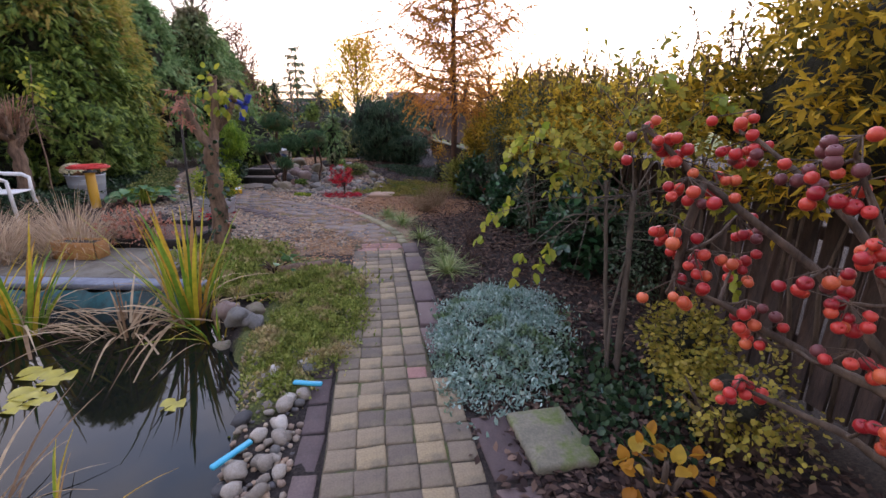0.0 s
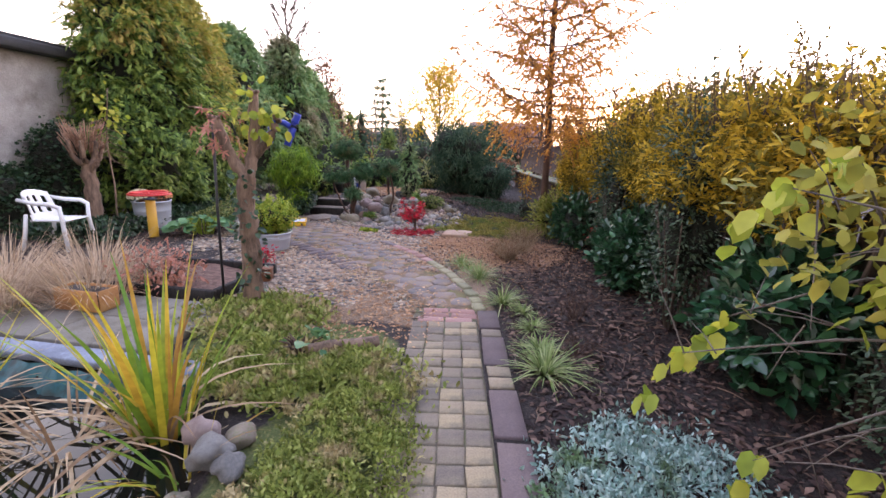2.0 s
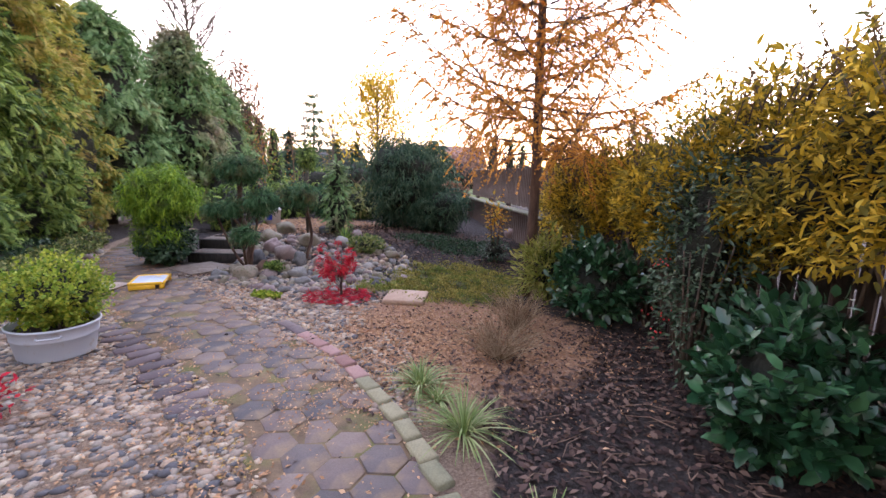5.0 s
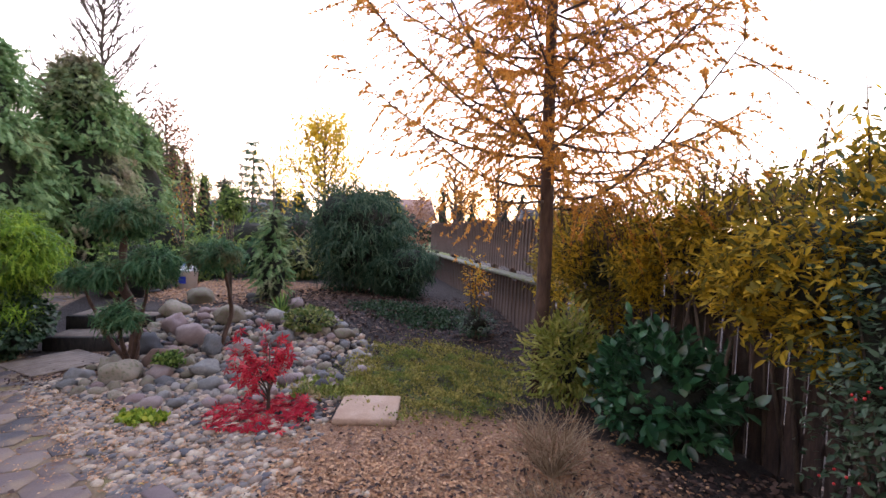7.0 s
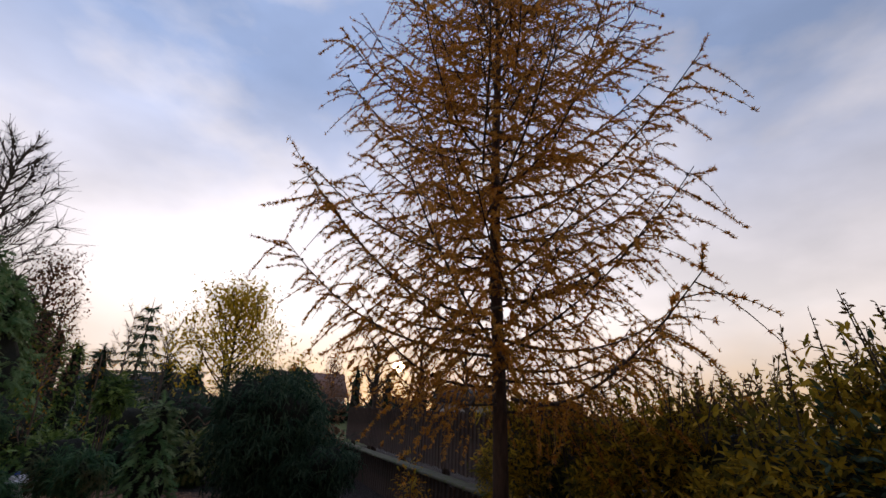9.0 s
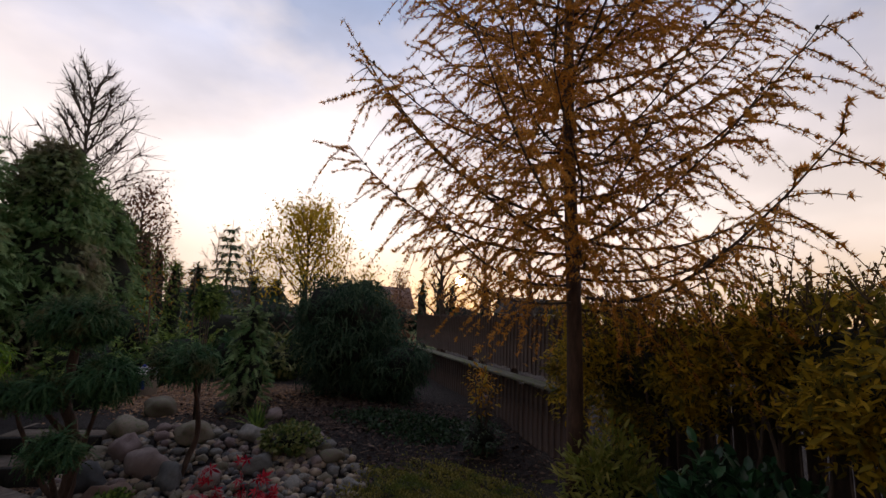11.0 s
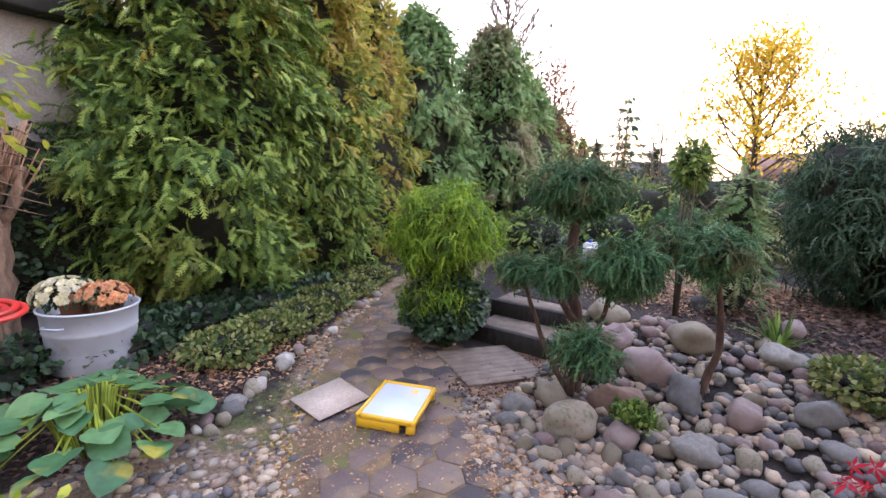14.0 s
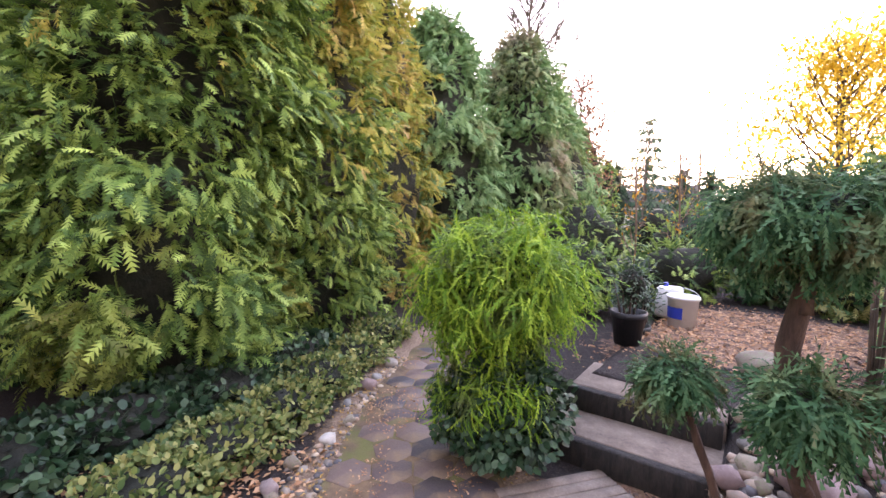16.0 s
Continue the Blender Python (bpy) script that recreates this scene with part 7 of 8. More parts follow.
# ---- cardboard and paint tray on the path ----
cb = thing("cardboard_sheet", (-4.97, 9.1, 0.02), "flat piece of tan cardboard on the path", "cardboard")
cv = np.array([(-4.79, 8.89, 0.02), (-5.15, 8.91, 0.022), (-5.16, 9.33, 0.03), (-4.78, 9.29, 0.024)])
part("sheet", (np.concatenate([cv, cv + np.array([0, 0, 0.006])]), [np.array([(3, 2, 1, 0), (4, 5, 6, 7), (0, 1, 5, 4), (1, 2, 6, 5), (2, 3, 7, 6), (3, 0, 4, 7)])]), M_CARD, cb)
tr = thing("paint_tray", (-4.52, 9.3, 0.015), "yellow plastic paint tray smeared with pale blue paint", "paint tray")


def tray_geo(geo):
    a = radians(25)
    R = np.array([[math.cos(a), math.sin(a), 0], [-math.sin(a), math.cos(a), 0], [0, 0, 1]])
    return geo[0] @ R + np.array([-4.52, 9.3, 0.015]), geo[1]


for nm, g, m in (("rim", box(-0.19, -0.24, 0.055, -0.165, 0.24, 0.09, 0.008), M_TRAY), ("rim", box(0.165, -0.24, 0.055, 0.19, 0.24, 0.09, 0.008), M_TRAY), ("rim", box(-0.165, -0.24, 0.055, 0.165, -0.215, 0.09, 0.008), M_TRAY), ("rim", box(-0.165, 0.215, 0.055, 0.165, 0.24, 0.09, 0.008), M_TRAY),
                 ("floor", box(-0.168, -0.218, 0.058, 0.168, 0.218, 0.078, 0.004), M_TRAYPAINT), ("side", box(-0.185, -0.235, 0.0, 0.09, -0.222, 0.06, 0.004), M_TRAY), ("side", box(-0.185, -0.2, 0.0, -0.172, 0.23, 0.06, 0.004), M_TRAY), ("foot", box(0.13, -0.235, 0.0, 0.185, -0.2, 0.06, 0.008), M_TRAY), ("foot", box(0.13, 0.2, 0.0, 0.185, 0.235, 0.06, 0.008), M_TRAY)):
    part(nm, tray_geo(g), m, tr, "pale blue paint layer" if nm == "floor" else "")

# ---- pots and bucket on the terrace ----
TZ = 0.335
for x, y, r in ((-5.0, 12.4, 0.15), (-5.1, 12.95, 0.15), (-5.25, 13.5, 0.16)):
    pot("plant_pot", (x, y), up_at(x, y), r, 0.3, M_BLACK, "black plastic nursery pot on the terrace")
    b = bush("potted_shrub", (x, y), (0.22, 0.22, 0.26), M_HOLLY, 420, 0.05, "grey-green young shrub in a black pot", "shrub", core_k=0.5, lift=0.28, inner=0.4)
bk = thing("white_bucket", (-4.78, 13.5, up_at(-4.78, 13.5)), "white plastic bucket with a blue label", "bucket")
z = up_at(-4.78, 13.5)
body = part("body", lathe([(0.001, 0), (0.13, 0), (0.15, 0.3), (0.163, 0.305), (0.163, 0.33), (0.155, 0.335), (0.15, 0.31), (0.13, 0.03), (0.001, 0.03)], (-4.78, 13.5, z), 24), M_WHITE, bk)
a = np.linspace(3.6, 4.9, 8)
lab = np.array([(-4.78 + 0.1465 * math.cos(q) * k, 13.5 + 0.1465 * math.sin(q) * k, z + h) for h, k in ((0.1, 0.985), (0.22, 1.03)) for q in a])
part("label", (lab, [np.array([(i, i + 1, i + 9, i + 8) for i in range(7)])]), M_BLUE, body, "blue printed label")
part("handle", tube([(-4.78 + 0.16 * math.cos(q), 13.5 - 0.04 * math.sin(q), z + 0.31 + 0.11 * math.sin(q)) for q in np.linspace(0, math.pi, 12)], 0.004, 5), M_WHITE, bk)
wj = thing("white_container", (-5.0, 13.9, up_at(-5.0, 13.9)), "white plastic water container on the terrace", "container")
z = up_at(-5.0, 13.9)
part("body", box(-5.13, 13.8, z, -4.87, 14.0, z + 0.36, 0.03), M_WHITE, wj)
part("cap", lathe([(0.03, 0.36), (0.03, 0.4), (0.001, 0.4)], (-5.05, 13.9, z), 12), M_BLUE, wj)

# ---- pond things ----
ob_ = thing("wooden_box", (-3.9, 4.5, 0.05), "orange-brown wooden planter box on the terrace", "planter box")
for g in (box(-4.12, 4.4, 0.055, -3.68, 4.42, 0.24, 0.005), box(-4.12, 4.6, 0.055, -3.68, 4.62, 0.24, 0.005), box(-4.14, 4.42, 0.055, -4.12, 4.6, 0.24, 0.005), box(-3.68, 4.42, 0.055, -3.66, 4.6, 0.24, 0.005)):
    part("board", g, M_ORANGE_WOOD, ob_)
part("soil", box(-4.12, 4.42, 0.06, -3.68, 4.6, 0.22, 0.004), M_SOIL, ob_)
rb = thing("rusty_box", (-2.97, 5.76, 0), "small rusty metal box behind the old trunk", "metal box")
part("body", box(-3.052, 5.700, 0.0, -2.892, 5.820, 0.14, 0.008, 15), M_RUST, rb)
part("lid", box(-3.058, 5.694, 0.141, -2.886, 5.826, 0.16, 0.006, 15), M_RUST, rb)
for x, y, n in ((-2.62, 2.38, 4), (-2.45, 2.1, 2), (-1.55, 2.35, 1)):
    for k in range(n):
        cx, cy, r = x + rng.normal() * 0.14, y + rng.normal() * 0.1, rng.uniform(0.07, 0.12)
        t = thing("lily_pad", (cx, cy, -0.105), "yellowing water lily pad on the pond", "water lily", "lily pads")
        aa = np.linspace(0.2, 2 * np.pi - 0.2, 18) + rng.uniform(0, 6)
        rim = [(cx + r * math.cos(q), cy + r * math.sin(q), -0.104 + 0.012 * math.sin(3 * q) + 0.001 * k) for q in aa]
        part("pad_leaf", (np.array([(cx, cy, -0.104 + 0.001 * k)] + rim), [np.array([(0, i + 1, i + 2) for i in range(17)])]), M_LILY, t, smooth=True)
for at, turn, L in (((-0.93, 1.62), 60, 0.2), ((-0.76, 2.18), -5, 0.17)):
    t = thing("plastic_shard", (at[0], at[1], 0.05), "bright blue plastic strip among the stones", "plastic strip")
    V, F = box(-L / 2, -0.016, 0.045, L / 2, 0.016, 0.065, 0.006, turn)
    part("strip", (V + np.array([at[0], at[1], 0.01]), F), M_CYAN, t)


# ---- leafless sapling with trailing yellow-green leaves ----
sp = thing("sapling", (1.1, 2.44, 0), "multi-stemmed sapling, half bare, with trailing yellow-green leaflets", "sapling")
part("stem", limb([(1.1, 2.44, -0.05), (1.1, 2.46, 0.5), (1.08, 2.48, 1.15)], 0.023, 0.017, 8), M_TWIG, sp, smooth=True)
part("stem", limb([(1.06, 2.46, -0.05), (1.0, 2.5, 0.5), (0.93, 2.52, 1.2)], 0.014, 0.011, 8), M_TWIG, sp, smooth=True)
part("stem", limb([(1.04, 2.42, -0.05), (1.02, 2.44, 0.4), (1.08, 2.46, 0.75)], 0.009, 0.007, 7), M_TWIG, sp, smooth=True)
geos, LP, LD, LN = [], [], [], []
ends = [(0.3, 2.7, 0.95), (0.42, 2.75, 1.05), (0.5, 2.6, 0.75), (0.45, 2.62, 1.42), (0.62, 2.7, 1.5), (0.85, 2.6, 1.72), (1.1, 2.5, 1.75), (1.4, 2.4, 1.65), (1.6, 2.3, 1.4), (0.6, 2.4, 0.85), (0.7, 2.6, 1.3), (1.7, 2.6, 1.1), (1.5, 2.2, 0.85), (0.75, 2.25, 1.0)]
for k, e in enumerate(ends):
    e = np.array(e)
    b = np.array([1.08, 2.48, 1.12]) if k % 2 else np.array([0.95, 2.52, 1.1 - 0.05 * (k % 5)])
    m = (b + e) / 2 + np.array([0, 0, 0.1]) + rng.normal(size=3) * 0.05
    part("branch", limb([b, m, e], 0.006, 0.002, 5), M_TWIG, sp)
    for f in range(5):
        q = b + (e - b) * rng.uniform(0.3, 1)
        d = unit(rng.normal(size=3) + (e - b) * 1.2)
        geos.append(tube([q, q + d * 0.09, q + d * rng.uniform(0.15, 0.3) - np.array([0, 0, 0.02])], [0.0026, 0.002, 0.001], 4, cap=False))
    if k not in (5, 8, 13):
        fr = unit(e - m + np.array([0, 0, -0.25]))
        side = unit(np.cross(fr, (0, 0, 1)))
        for j in range(6):
            p = e + fr * (0.024 * j) - np.array([0, 0, 0.003 * j * j])
            for sg in (-1, 1):
                if rng.random() < 0.85:
                    LP.append(p + rng.normal(size=3) * 0.012)
                    LD.append(side * sg + fr * 0.3 + np.array([0, 0, -0.7]))
                    LN.append(np.array([0, 0, 0.6]) + side * sg * 0.8 + rng.normal(size=3) * 0.5)
for k in range(24):
    a, zz = rng.uniform(0, 6.28), rng.uniform(0.3, 1.1)
    b = np.array([1.05, 2.47, zz])
    e = b + np.array([math.cos(a), math.sin(a), rng.uniform(-0.1, 0.4)]) * rng.uniform(0.1, 0.34)
    geos.append(tube([b, (b + e) / 2 + np.array([0, 0, 0.02]), e], [0.0032, 0.0025, 0.001], 4, cap=False))
part("branchwork", join(*geos), M_TWIG, sp)
E_ = np.array(ends)
E_ = E_[E_[:, 2] > 1.05]
pick = rng.integers(len(E_), size=900)
U_ = np.array([1.02, 2.5, 1.25]) + (E_[pick] - np.array([1.02, 2.5, 1.25])) * rng.uniform(0.35, 1.15, (900, 1)) + rng.normal(size=(900, 3)) * np.array([0.11, 0.11, 0.1])
crown_part("upper_foliage", sp, U_, rand_dirs(900), 0.05, LEAF, M_SAP, 0.5, 0.7, 1.3, "olive and yellow small leaves", 6, 0.14)
part("foliage", scatter(np.array(LP), np.array(LD), np.array(LN), rng.uniform(0.055, 0.09, len(LP)), ROUND, 0.75), M_VINE, sp, smooth=True)

# ---- crab apple reaching over the path ----
ca = thing("crab_apple_tree", (1.2, 0.7, 0), "crab apple branches hung with clusters of red fruit", "crab apple")
part("trunk", limb([(1.25, 0.7, -0.05), (1.15, 0.72, 0.5), (0.98, 0.76, 0.95)], 0.035, 0.02, 8), M_BARK, ca, smooth=True)
CL = [(0.49, 1.09, 1.47), (0.55, 1.07, 1.45), (0.73, 1.08, 1.51), (0.72, 1.08, 1.44), (0.56, 1.01, 1.36), (0.63, 1.03, 1.37), (0.55, 1.01, 1.25), (0.59, 0.99, 1.19), (0.54, 0.96, 1.13), (0.73, 1.07, 1.26), (0.75, 1.07, 1.16), (0.74, 0.88, 1.41), (0.72, 0.78, 1.46), (0.76, 0.8, 1.38), (0.75, 0.81, 1.21), (0.73, 0.72, 1.29), (0.72, 0.96, 1.08), (0.74, 0.94, 1.01), (0.71, 0.91, 0.9), (0.78, 0.78, 1.15), (0.8, 0.76, 1.06), (0.81, 0.7, 0.94)]
BOUGHS = [[(0.98, 0.76, 0.95), (0.82, 0.9, 1.2), (0.6, 1.02, 1.38), (0.48, 1.1, 1.5)], [(0.98, 0.76, 0.95), (0.85, 0.85, 1.3), (0.72, 1.05, 1.48)], [(0.98, 0.76, 0.95), (0.8, 0.9, 1.02), (0.66, 0.97, 1.1), (0.55, 0.98, 1.14)], [(1.0, 0.75, 0.9), (0.85, 0.75, 1.2), (0.74, 0.8, 1.45)], [(1.05, 0.74, 0.75), (0.9, 0.82, 0.85), (0.72, 0.92, 0.9)], [(0.6, 1.02, 1.38), (0.57, 1.01, 1.2), (0.55, 0.98, 1.12)]]
for pts in BOUGHS:
    part("limb", limb(pts, 0.013, 0.005, 7), M_BARK, ca, smooth=True)
fruit_base = lathe([(0.001, -0.95), (0.45, -0.9), (0.85, -0.5), (1.0, 0.0), (0.85, 0.55), (0.5, 0.85), (0.15, 0.78), (0.05, 0.6)], (0, 0, 0), 14)
ob = build("apple", *fruit_base, M_FRUIT, True)
ob2 = build("apple", *fruit_base, M_FRUIT_OLD, True)
APPLES = [ob.data, ob2.data]
bpy.data.objects.remove(ob)
bpy.data.objects.remove(ob2)
pedicels = []
allp = np.concatenate([np.array(l) for l in BOUGHS])
for k, c in enumerate(CL):
    c = np.array(c)
    near = allp[np.argmin(np.linalg.norm(allp - c, axis=1))]
    pedicels.append(limb([near, (near + c) / 2 + rng.normal(size=3) * 0.01, c + np.array([0, 0, 0.03])], 0.005, 0.003, 5))
    for f in range(int(rng.integers(6, 12))):
        r = rng.uniform(0.0115, 0.0158)
        p = c + rng.normal(size=3) * np.array([0.032, 0.03, 0.022])
        o = new("apple", APPLES[1 if rng.random() < (0.6 if k in (0, 11, 12, 16) else 0.06) else 0])
        o.parent = ca
        o.matrix_local = Matrix.Translation(Vector(p) - ca.location) @ Euler((rng.normal() * 0.6, rng.normal() * 0.6, rng.uniform(0, 6))).to_matrix().to_4x4() @ Matrix.Diagonal((r, r, r, 1))
        pedicels.append(tube([c + np.array([0, 0, 0.03]), p + np.array([0, 0, r * 0.7])], [0.0016, 0.0012], 4, cap=False))
part("spurwork", join(*pedicels), M_BARK, ca)

# red berries on the cotoneaster
cbr = thing("berry_cluster", (0.66, 7.15, 0.7), "clusters of small red berries on the cotoneaster", "berries")
geos = []
for c in ((0.68, 7.1, 0.95), (0.72, 7.25, 0.92), (0.64, 7.0, 0.5), (0.75, 7.35, 0.55), (0.7, 7.05, 0.6)):
    for k in range(5):
        geos.append(lathe([(0.001, -0.006), (0.0045, -0.004), (0.006, 0.0), (0.0045, 0.0045), (0.001, 0.006)], np.array(c) + rng.normal(size=3) * 0.025, 8))
part("berry_spread", join(*geos), M_BERRY, cbr, smooth=True)


# ---- distance ----
def broad_tree(name, at, h, crown_r, crown_z, mat, n, size, label, limbs=26, bare=False, r0=0.09, twigs=5, wood=None):
    """A broadleaf tree: tapered trunk, forking limbs and loose leaves round the twigs."""
    t = thing(name, (at[0], at[1], up_at(*at)), label, "tree")
    z0 = up_at(*at)
    wood = wood or M_BARK
    part("trunk", limb([(at[0], at[1], z0 - 0.1), (at[0] + 0.05, at[1], z0 + h * 0.45), (at[0] - 0.03, at[1], z0 + h * 0.97)], r0, 0.012, 7), wood, t, smooth=True)
    geos, tips = [], []
    for i in range(limbs):
        f = (i + 0.5) / limbs
        z = z0 + h * (0.25 + 0.7 * f)
        a = i * 2.4
        L = crown_r * (1.15 - 0.75 * f) * rng.uniform(0.7, 1.1)
        o = np.array([math.cos(a), math.sin(a), 0.75 + 0.8 * f])
        p0 = np.array([at[0], at[1], z])
        p2 = p0 + unit(o) * L * 1.2
        p1 = (p0 + p2) / 2 + np.array([0, 0, -0.08 * L])
        geos.append(tube([p0, p1, p2], [r0 * 0.28, r0 * 0.17, 0.006], 5, cap=False))
        for j in range(twigs):
            q = p0 + (p2 - p0) * rng.uniform(0.3, 1)
            e = q + unit(rng.normal(size=3) + o) * L * rng.uniform(0.25, 0.5)
            geos.append(tube([q, (q + e) / 2, e], [0.012, 0.008, 0.0035], 3, cap=False))
            tips += [q + (e - q) * rng.uniform(0.2, 1.05) for _ in range(6)]
    part("branchwork", join(*geos), wood, t)
    if not bare:
        T = np.array(tips)
        P = T[rng.integers(len(T), size=n)] + rng.normal(size=(n, 3)) * size * 1.6
        crown_part("crown", t, P, rand_dirs(n), size, LEAF, mat, 0.5, 0.9)
    return t


broad_tree("yellow_tree", (-3.55, 18.6), 4.0, 1.6, 2.8, M_YELLOW_TREE, 7000, 0.1, "small tree with bright yellow autumn leaves", 34)
broad_tree("bare_tree", (-10.4, 19.8), 8.6, 2.1, 6, None, 0, 0.1, "tall leafless tree with fine upright branches", 64, True, 0.1, 26, M_TWIG)
broad_tree("russet_tree", (-9.5, 21.6), 5.6, 1.4, 4.5, M_RUSSET, 3000, 0.11, "tree with thin russet autumn leaves", 30)
for x, y, h in ((-9.2, 27.5, 5.4), (-8.0, 28.5, 4.8), (-6.6, 24.0, 4.3), (-10.6, 25.0, 5.6)):
    broad_tree("bare_tree", (x, y), h, 1.1, 3.5, M_YELLOW_TREE, 160, 0.07, "slender nearly leafless birch-like tree", 22, False, 0.05, 7, M_TWIG)
for x, y, h in ((-5.95, 15.6, 2.3), (-5.55, 16.6, 2.6)):
    broad_tree("young_tree", (x, y), h, 0.35, 1.9, M_ORANGE, 90, 0.07, "thin young tree with a few orange leaves", 9, False, 0.02, 4, M_BARK_PALE)


def spruce(at, h, label):
    t = thing("spruce_tree", (at[0], at[1], 0), label, "spruce")
    part("trunk", tube([(at[0], at[1], -0.1), (at[0], at[1], h)], [0.12, 0.01], 6), M_BARK, t)
    Ps, Ns = [], []
    for k in range(13):
        f = k / 13
        z, R = h * (0.12 + 0.86 * f), 1.7 * (1 - f) + 0.12
        n = int(130 * (1 - f) + 26)
        a, r = rng.uniform(0, 6.28, n), np.sqrt(rng.uniform(0.02, 1, n)) * R
        Ps.append(np.stack([at[0] + r * np.cos(a), at[1] + r * np.sin(a), z - 0.18 * r], -1))
        Ns.append(np.stack([np.cos(a), np.sin(a), 0 * a], -1))
    crown_part("crown", t, np.concatenate(Ps), np.concatenate(Ns), 0.36, FAN, M_YEW, 0.3, 0.35)


spruce((-10.9, 34.0), 7.2, "dark tiered spruce in the distance")
spruce((-2.0, 24.5), 3.4, "dark young spruce beyond the garden")
for x, y, h, r in ((1.9, 45.6, 4.9, 0.75), (3.5, 45.5, 4.7, 0.75), (4.8, 47.2, 4.3, 0.6), (7.7, 46.0, 4.4, 0.8), (9.5, 47.0, 5.0, 0.9), (-8.6, 31.5, 3.6, 0.8), (-7.6, 32.5, 3.4, 0.8), (-12.2, 33.0, 4.2, 0.9)):
    conifer("column_thuja", (x, y), h, r, M_YEW, 420, 0.4, "dark column thuja against the sunset", "thuja", top=0.7, seed=x, group="far column thujas", width=1.3)
broad_tree("russet_tree", (-0.2, 44.0), 5.2, 1.3, 4, M_RUSSET, 900, 0.22, "round russet tree against the sunset", 20)
for x, y, h in ((0.35, 19.6, 3.3), (1.9, 20.5, 4.0), (2.8, 18.5, 3.6)):
    broad_tree("bare_tree", (x, y), h, 1.2, 3, None, 0, 0.1, "dark gnarled leafless fruit tree behind the fence", 18, True, 0.15, 12, M_BARK)
for k, (x, y, rx, rz, m) in enumerate(((-6.4, 14.6, 0.6, 0.55, M_THUJA), (-5.3, 15.4, 0.7, 0.6, M_THUJA), (-4.2, 15.8, 0.6, 0.45, M_BLUE_THREAD), (-3.3, 15.6, 0.6, 0.4, M_VARIEG), (-7.4, 17.0, 0.9, 0.9, M_THUJA), (-5.6, 18.5, 1.0, 0.9, M_THUJA), (-4.6, 20.0, 0.9, 0.7, M_YEW), (-3.0, 20.5, 0.8, 0.55, M_BLUE_THREAD), (-7.0, 21.5, 1.0, 0.9, M_YEW), (-2.2, 17.2, 0.6, 0.4, M_HOLLY), (-1.2, 18.3, 0.7, 0.5, M_RUSSET), (-1.5, 29.5, 1.6, 1.2, M_RUSSET), (-4.5, 26.0, 1.3, 1.0, M_YEW), (-6.5, 27.5, 1.4, 1.2, M_YEW), (-2.8, 27.0, 1.3, 0.9, M_YEW))):
    bush("garden_shrub", (x, y), (rx, rx, rz), m, 650, 0.15 + 0.004 * (y - 14), "rounded shrub among the far planting", "shrub", shape=FAN if m is not M_RUSSET else LEAF, seed=k * 0.9, core_k=0.75, group="far shrubs")
for k, x in enumerate(np.arange(-22, 30, 3.2)):
    y = 52 + 4 * math.sin(k * 1.7)
    bush("far_hedge", (x, y), (2.4, 1.4, 1.0 + 0.4 * math.sin(k * 2.3)), M_YEW if k % 3 else M_RUSSET, 420, 0.4, "dark hedge on the skyline", "hedge", shape=LEAF, seed=k * 1.3, core_k=0.85, group="skyline hedges")


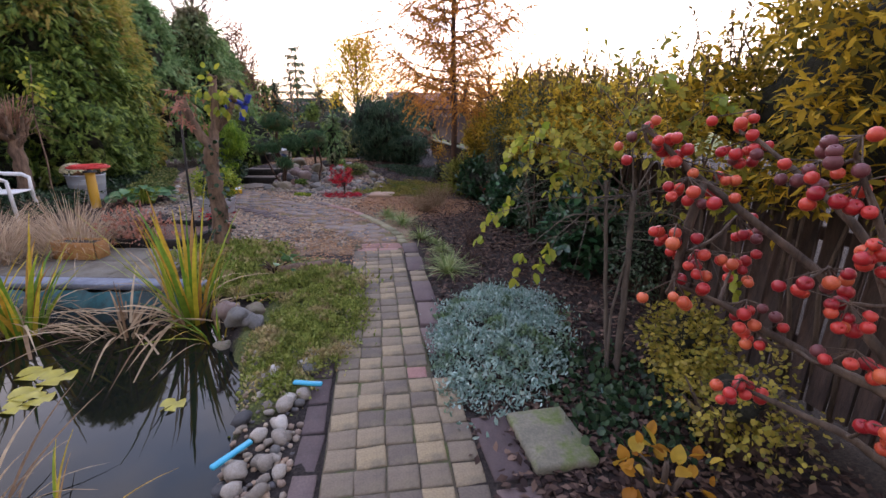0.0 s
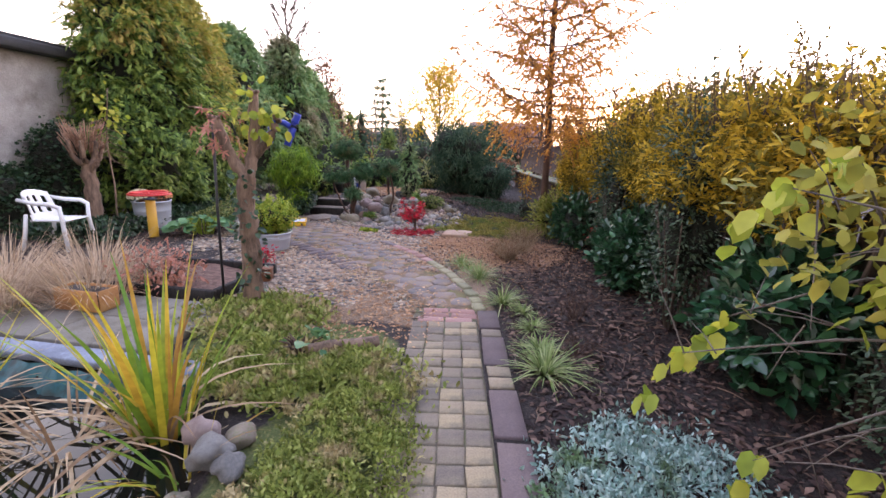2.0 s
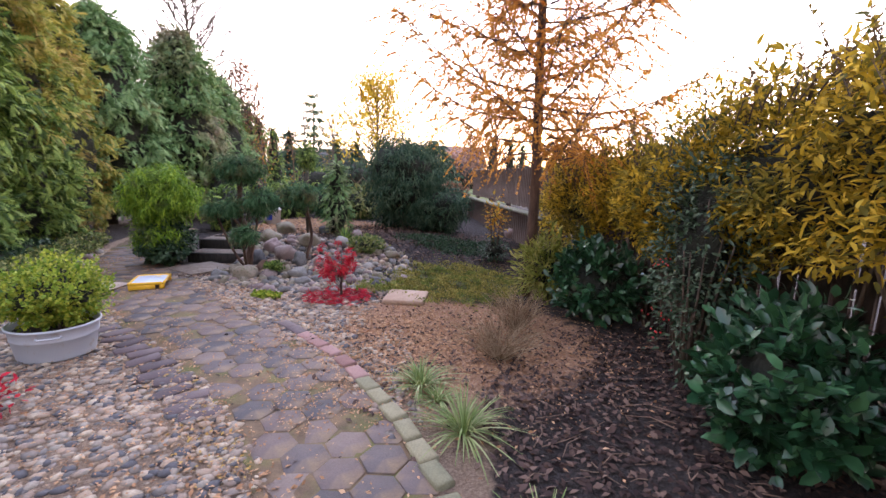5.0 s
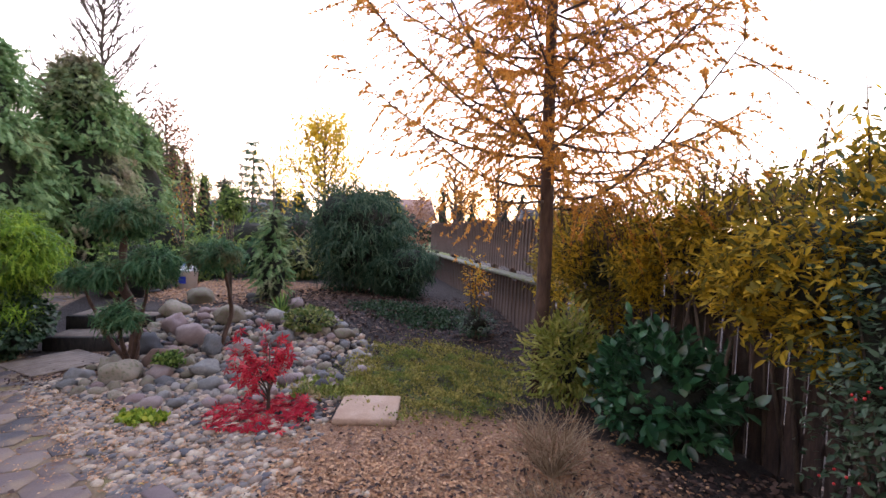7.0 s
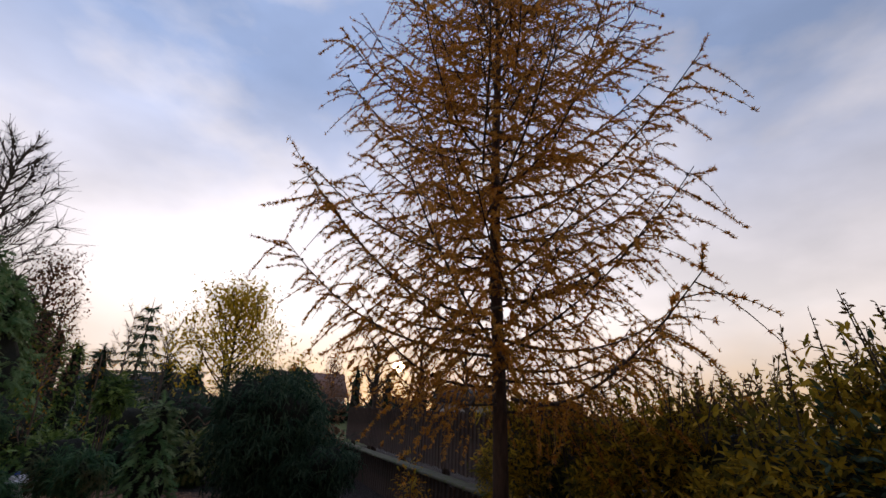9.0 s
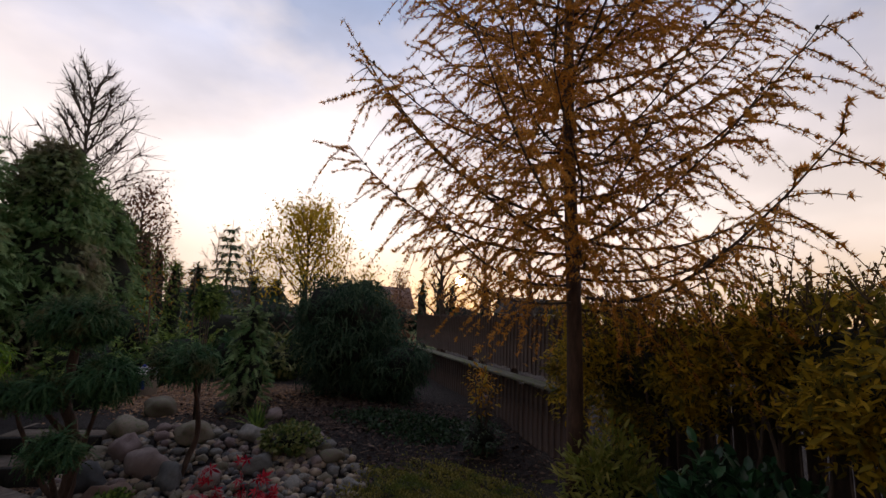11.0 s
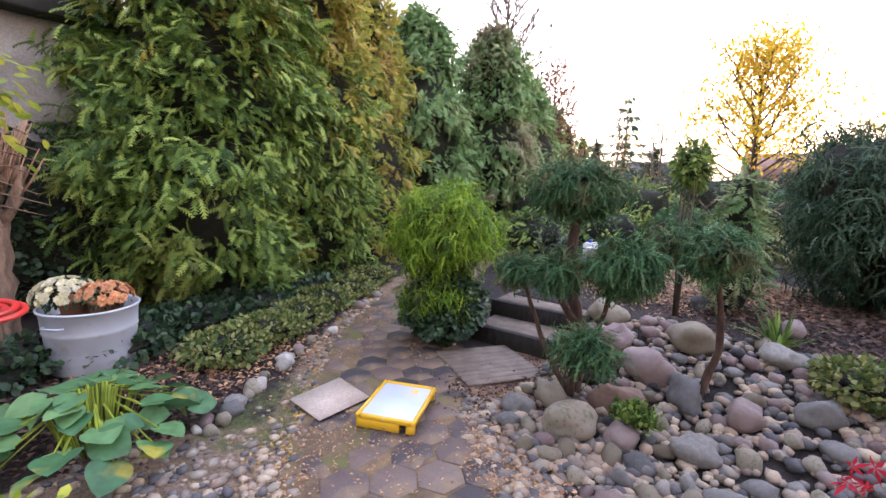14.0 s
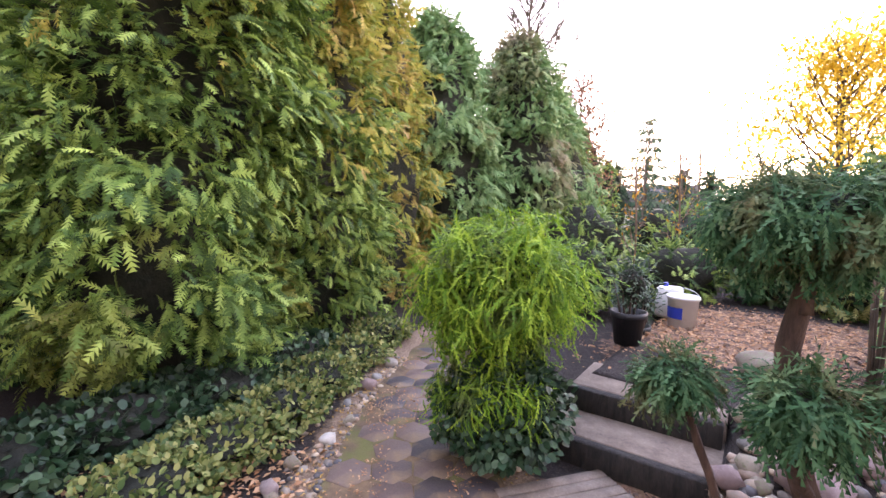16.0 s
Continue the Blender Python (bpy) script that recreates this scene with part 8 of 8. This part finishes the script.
def house(at, w, d, h, rh, turn, mat, roof, label):
    t = thing("house", (at[0], at[1], 0), label, "house")
    a = radians(turn)
    R = np.array([[math.cos(a), math.sin(a), 0], [-math.sin(a), math.cos(a), 0], [0, 0, 1]])
    put = lambda g: (g[0] @ R + np.array([at[0], at[1], 0]), g[1])
    part("wall", put(box(-w / 2, -d / 2, -0.2, w / 2, d / 2, h, 0.02)), mat, t)
    o = 0.35
    V = np.array([(-w / 2 - o, -d / 2 - o, h), (w / 2 + o, -d / 2 - o, h), (w / 2 + o, d / 2 + o, h), (-w / 2 - o, d / 2 + o, h), (-w / 2 - o, 0, h + rh), (w / 2 + o, 0, h + rh)])
    part("roof", put((V, [np.array([(0, 1, 5, 4), (2, 3, 4, 5), (3, 2, 1, 0)]), np.array([(0, 4, 3), (1, 2, 5)])])), roof, t)
    for x in (-w / 4, w / 4):
        part("window", put(box(x - 0.4, -d / 2 - 0.03, h * 0.4, x + 0.4, -d / 2 + 0.02, h * 0.8, 0.01)), M_BLACK, t)


house((-2.9, 57.0), 8.0, 6.0, 2.6, 2.5, 10, M_WHITE_WALL, M_TILE_ROOF, "low house with a reddish tiled roof in the distance")
house((-14.5, 42.0), 4.0, 3.5, 1.9, 1.3, 20, M_WHITE_WALL, M_ROOF, "small pale summer house with a dark roof")
house((-12.8, 47.0), 3.5, 3.5, 2.6, 1.2, -10, M_WHITE_WALL, M_ROOF, "pale garden house beyond the trees")
house((7.2, 31.0), 3.0, 2.6, 2.1, 0.9, 5, M_WHITE_WALL, M_ROOF, "pale shed behind the fence")
lat = thing("lattice_fence", (-3.2, 19.3, 0), "weathered diamond lattice fence", "lattice")
for k in range(9):
    for sg in (-1, 1):
        x = -5.0 + 0.42 * k
        part("slat", tube([(x - sg * 0.42, 19.3 + 0.012 * sg, 0.5), (x + sg * 0.42, 19.3 + 0.012 * sg, 1.35)], 0.018, 4), M_BARK_PALE, lat)

# the setting sun itself, low over the far trees
glow = bpy.data.materials.new("sun_glow")
glow.use_nodes = True
gt_ = glow.node_tree
em = gt_.nodes.new("ShaderNodeEmission")
em.inputs["Color"].default_value, em.inputs["Strength"].default_value = (1.0, 0.75, 0.4, 1), 120.0
gt_.links.new(em.outputs["Emission"], gt_.nodes["Material Output"].inputs["Surface"])
sp_ = TO_SUN * 1200
ob = build("backdrop_sun", *lathe([(0.01, -14.0), (8.0, -11.4), (13.0, -5.0), (14.0, 0.0), (13.0, 5.0), (8.0, 11.4), (0.01, 14.0)], (0, 0, 0), 24), glow, True)
ob.location = sp_
tagged(ob, "low setting sun disc", "sun", kind="structure")
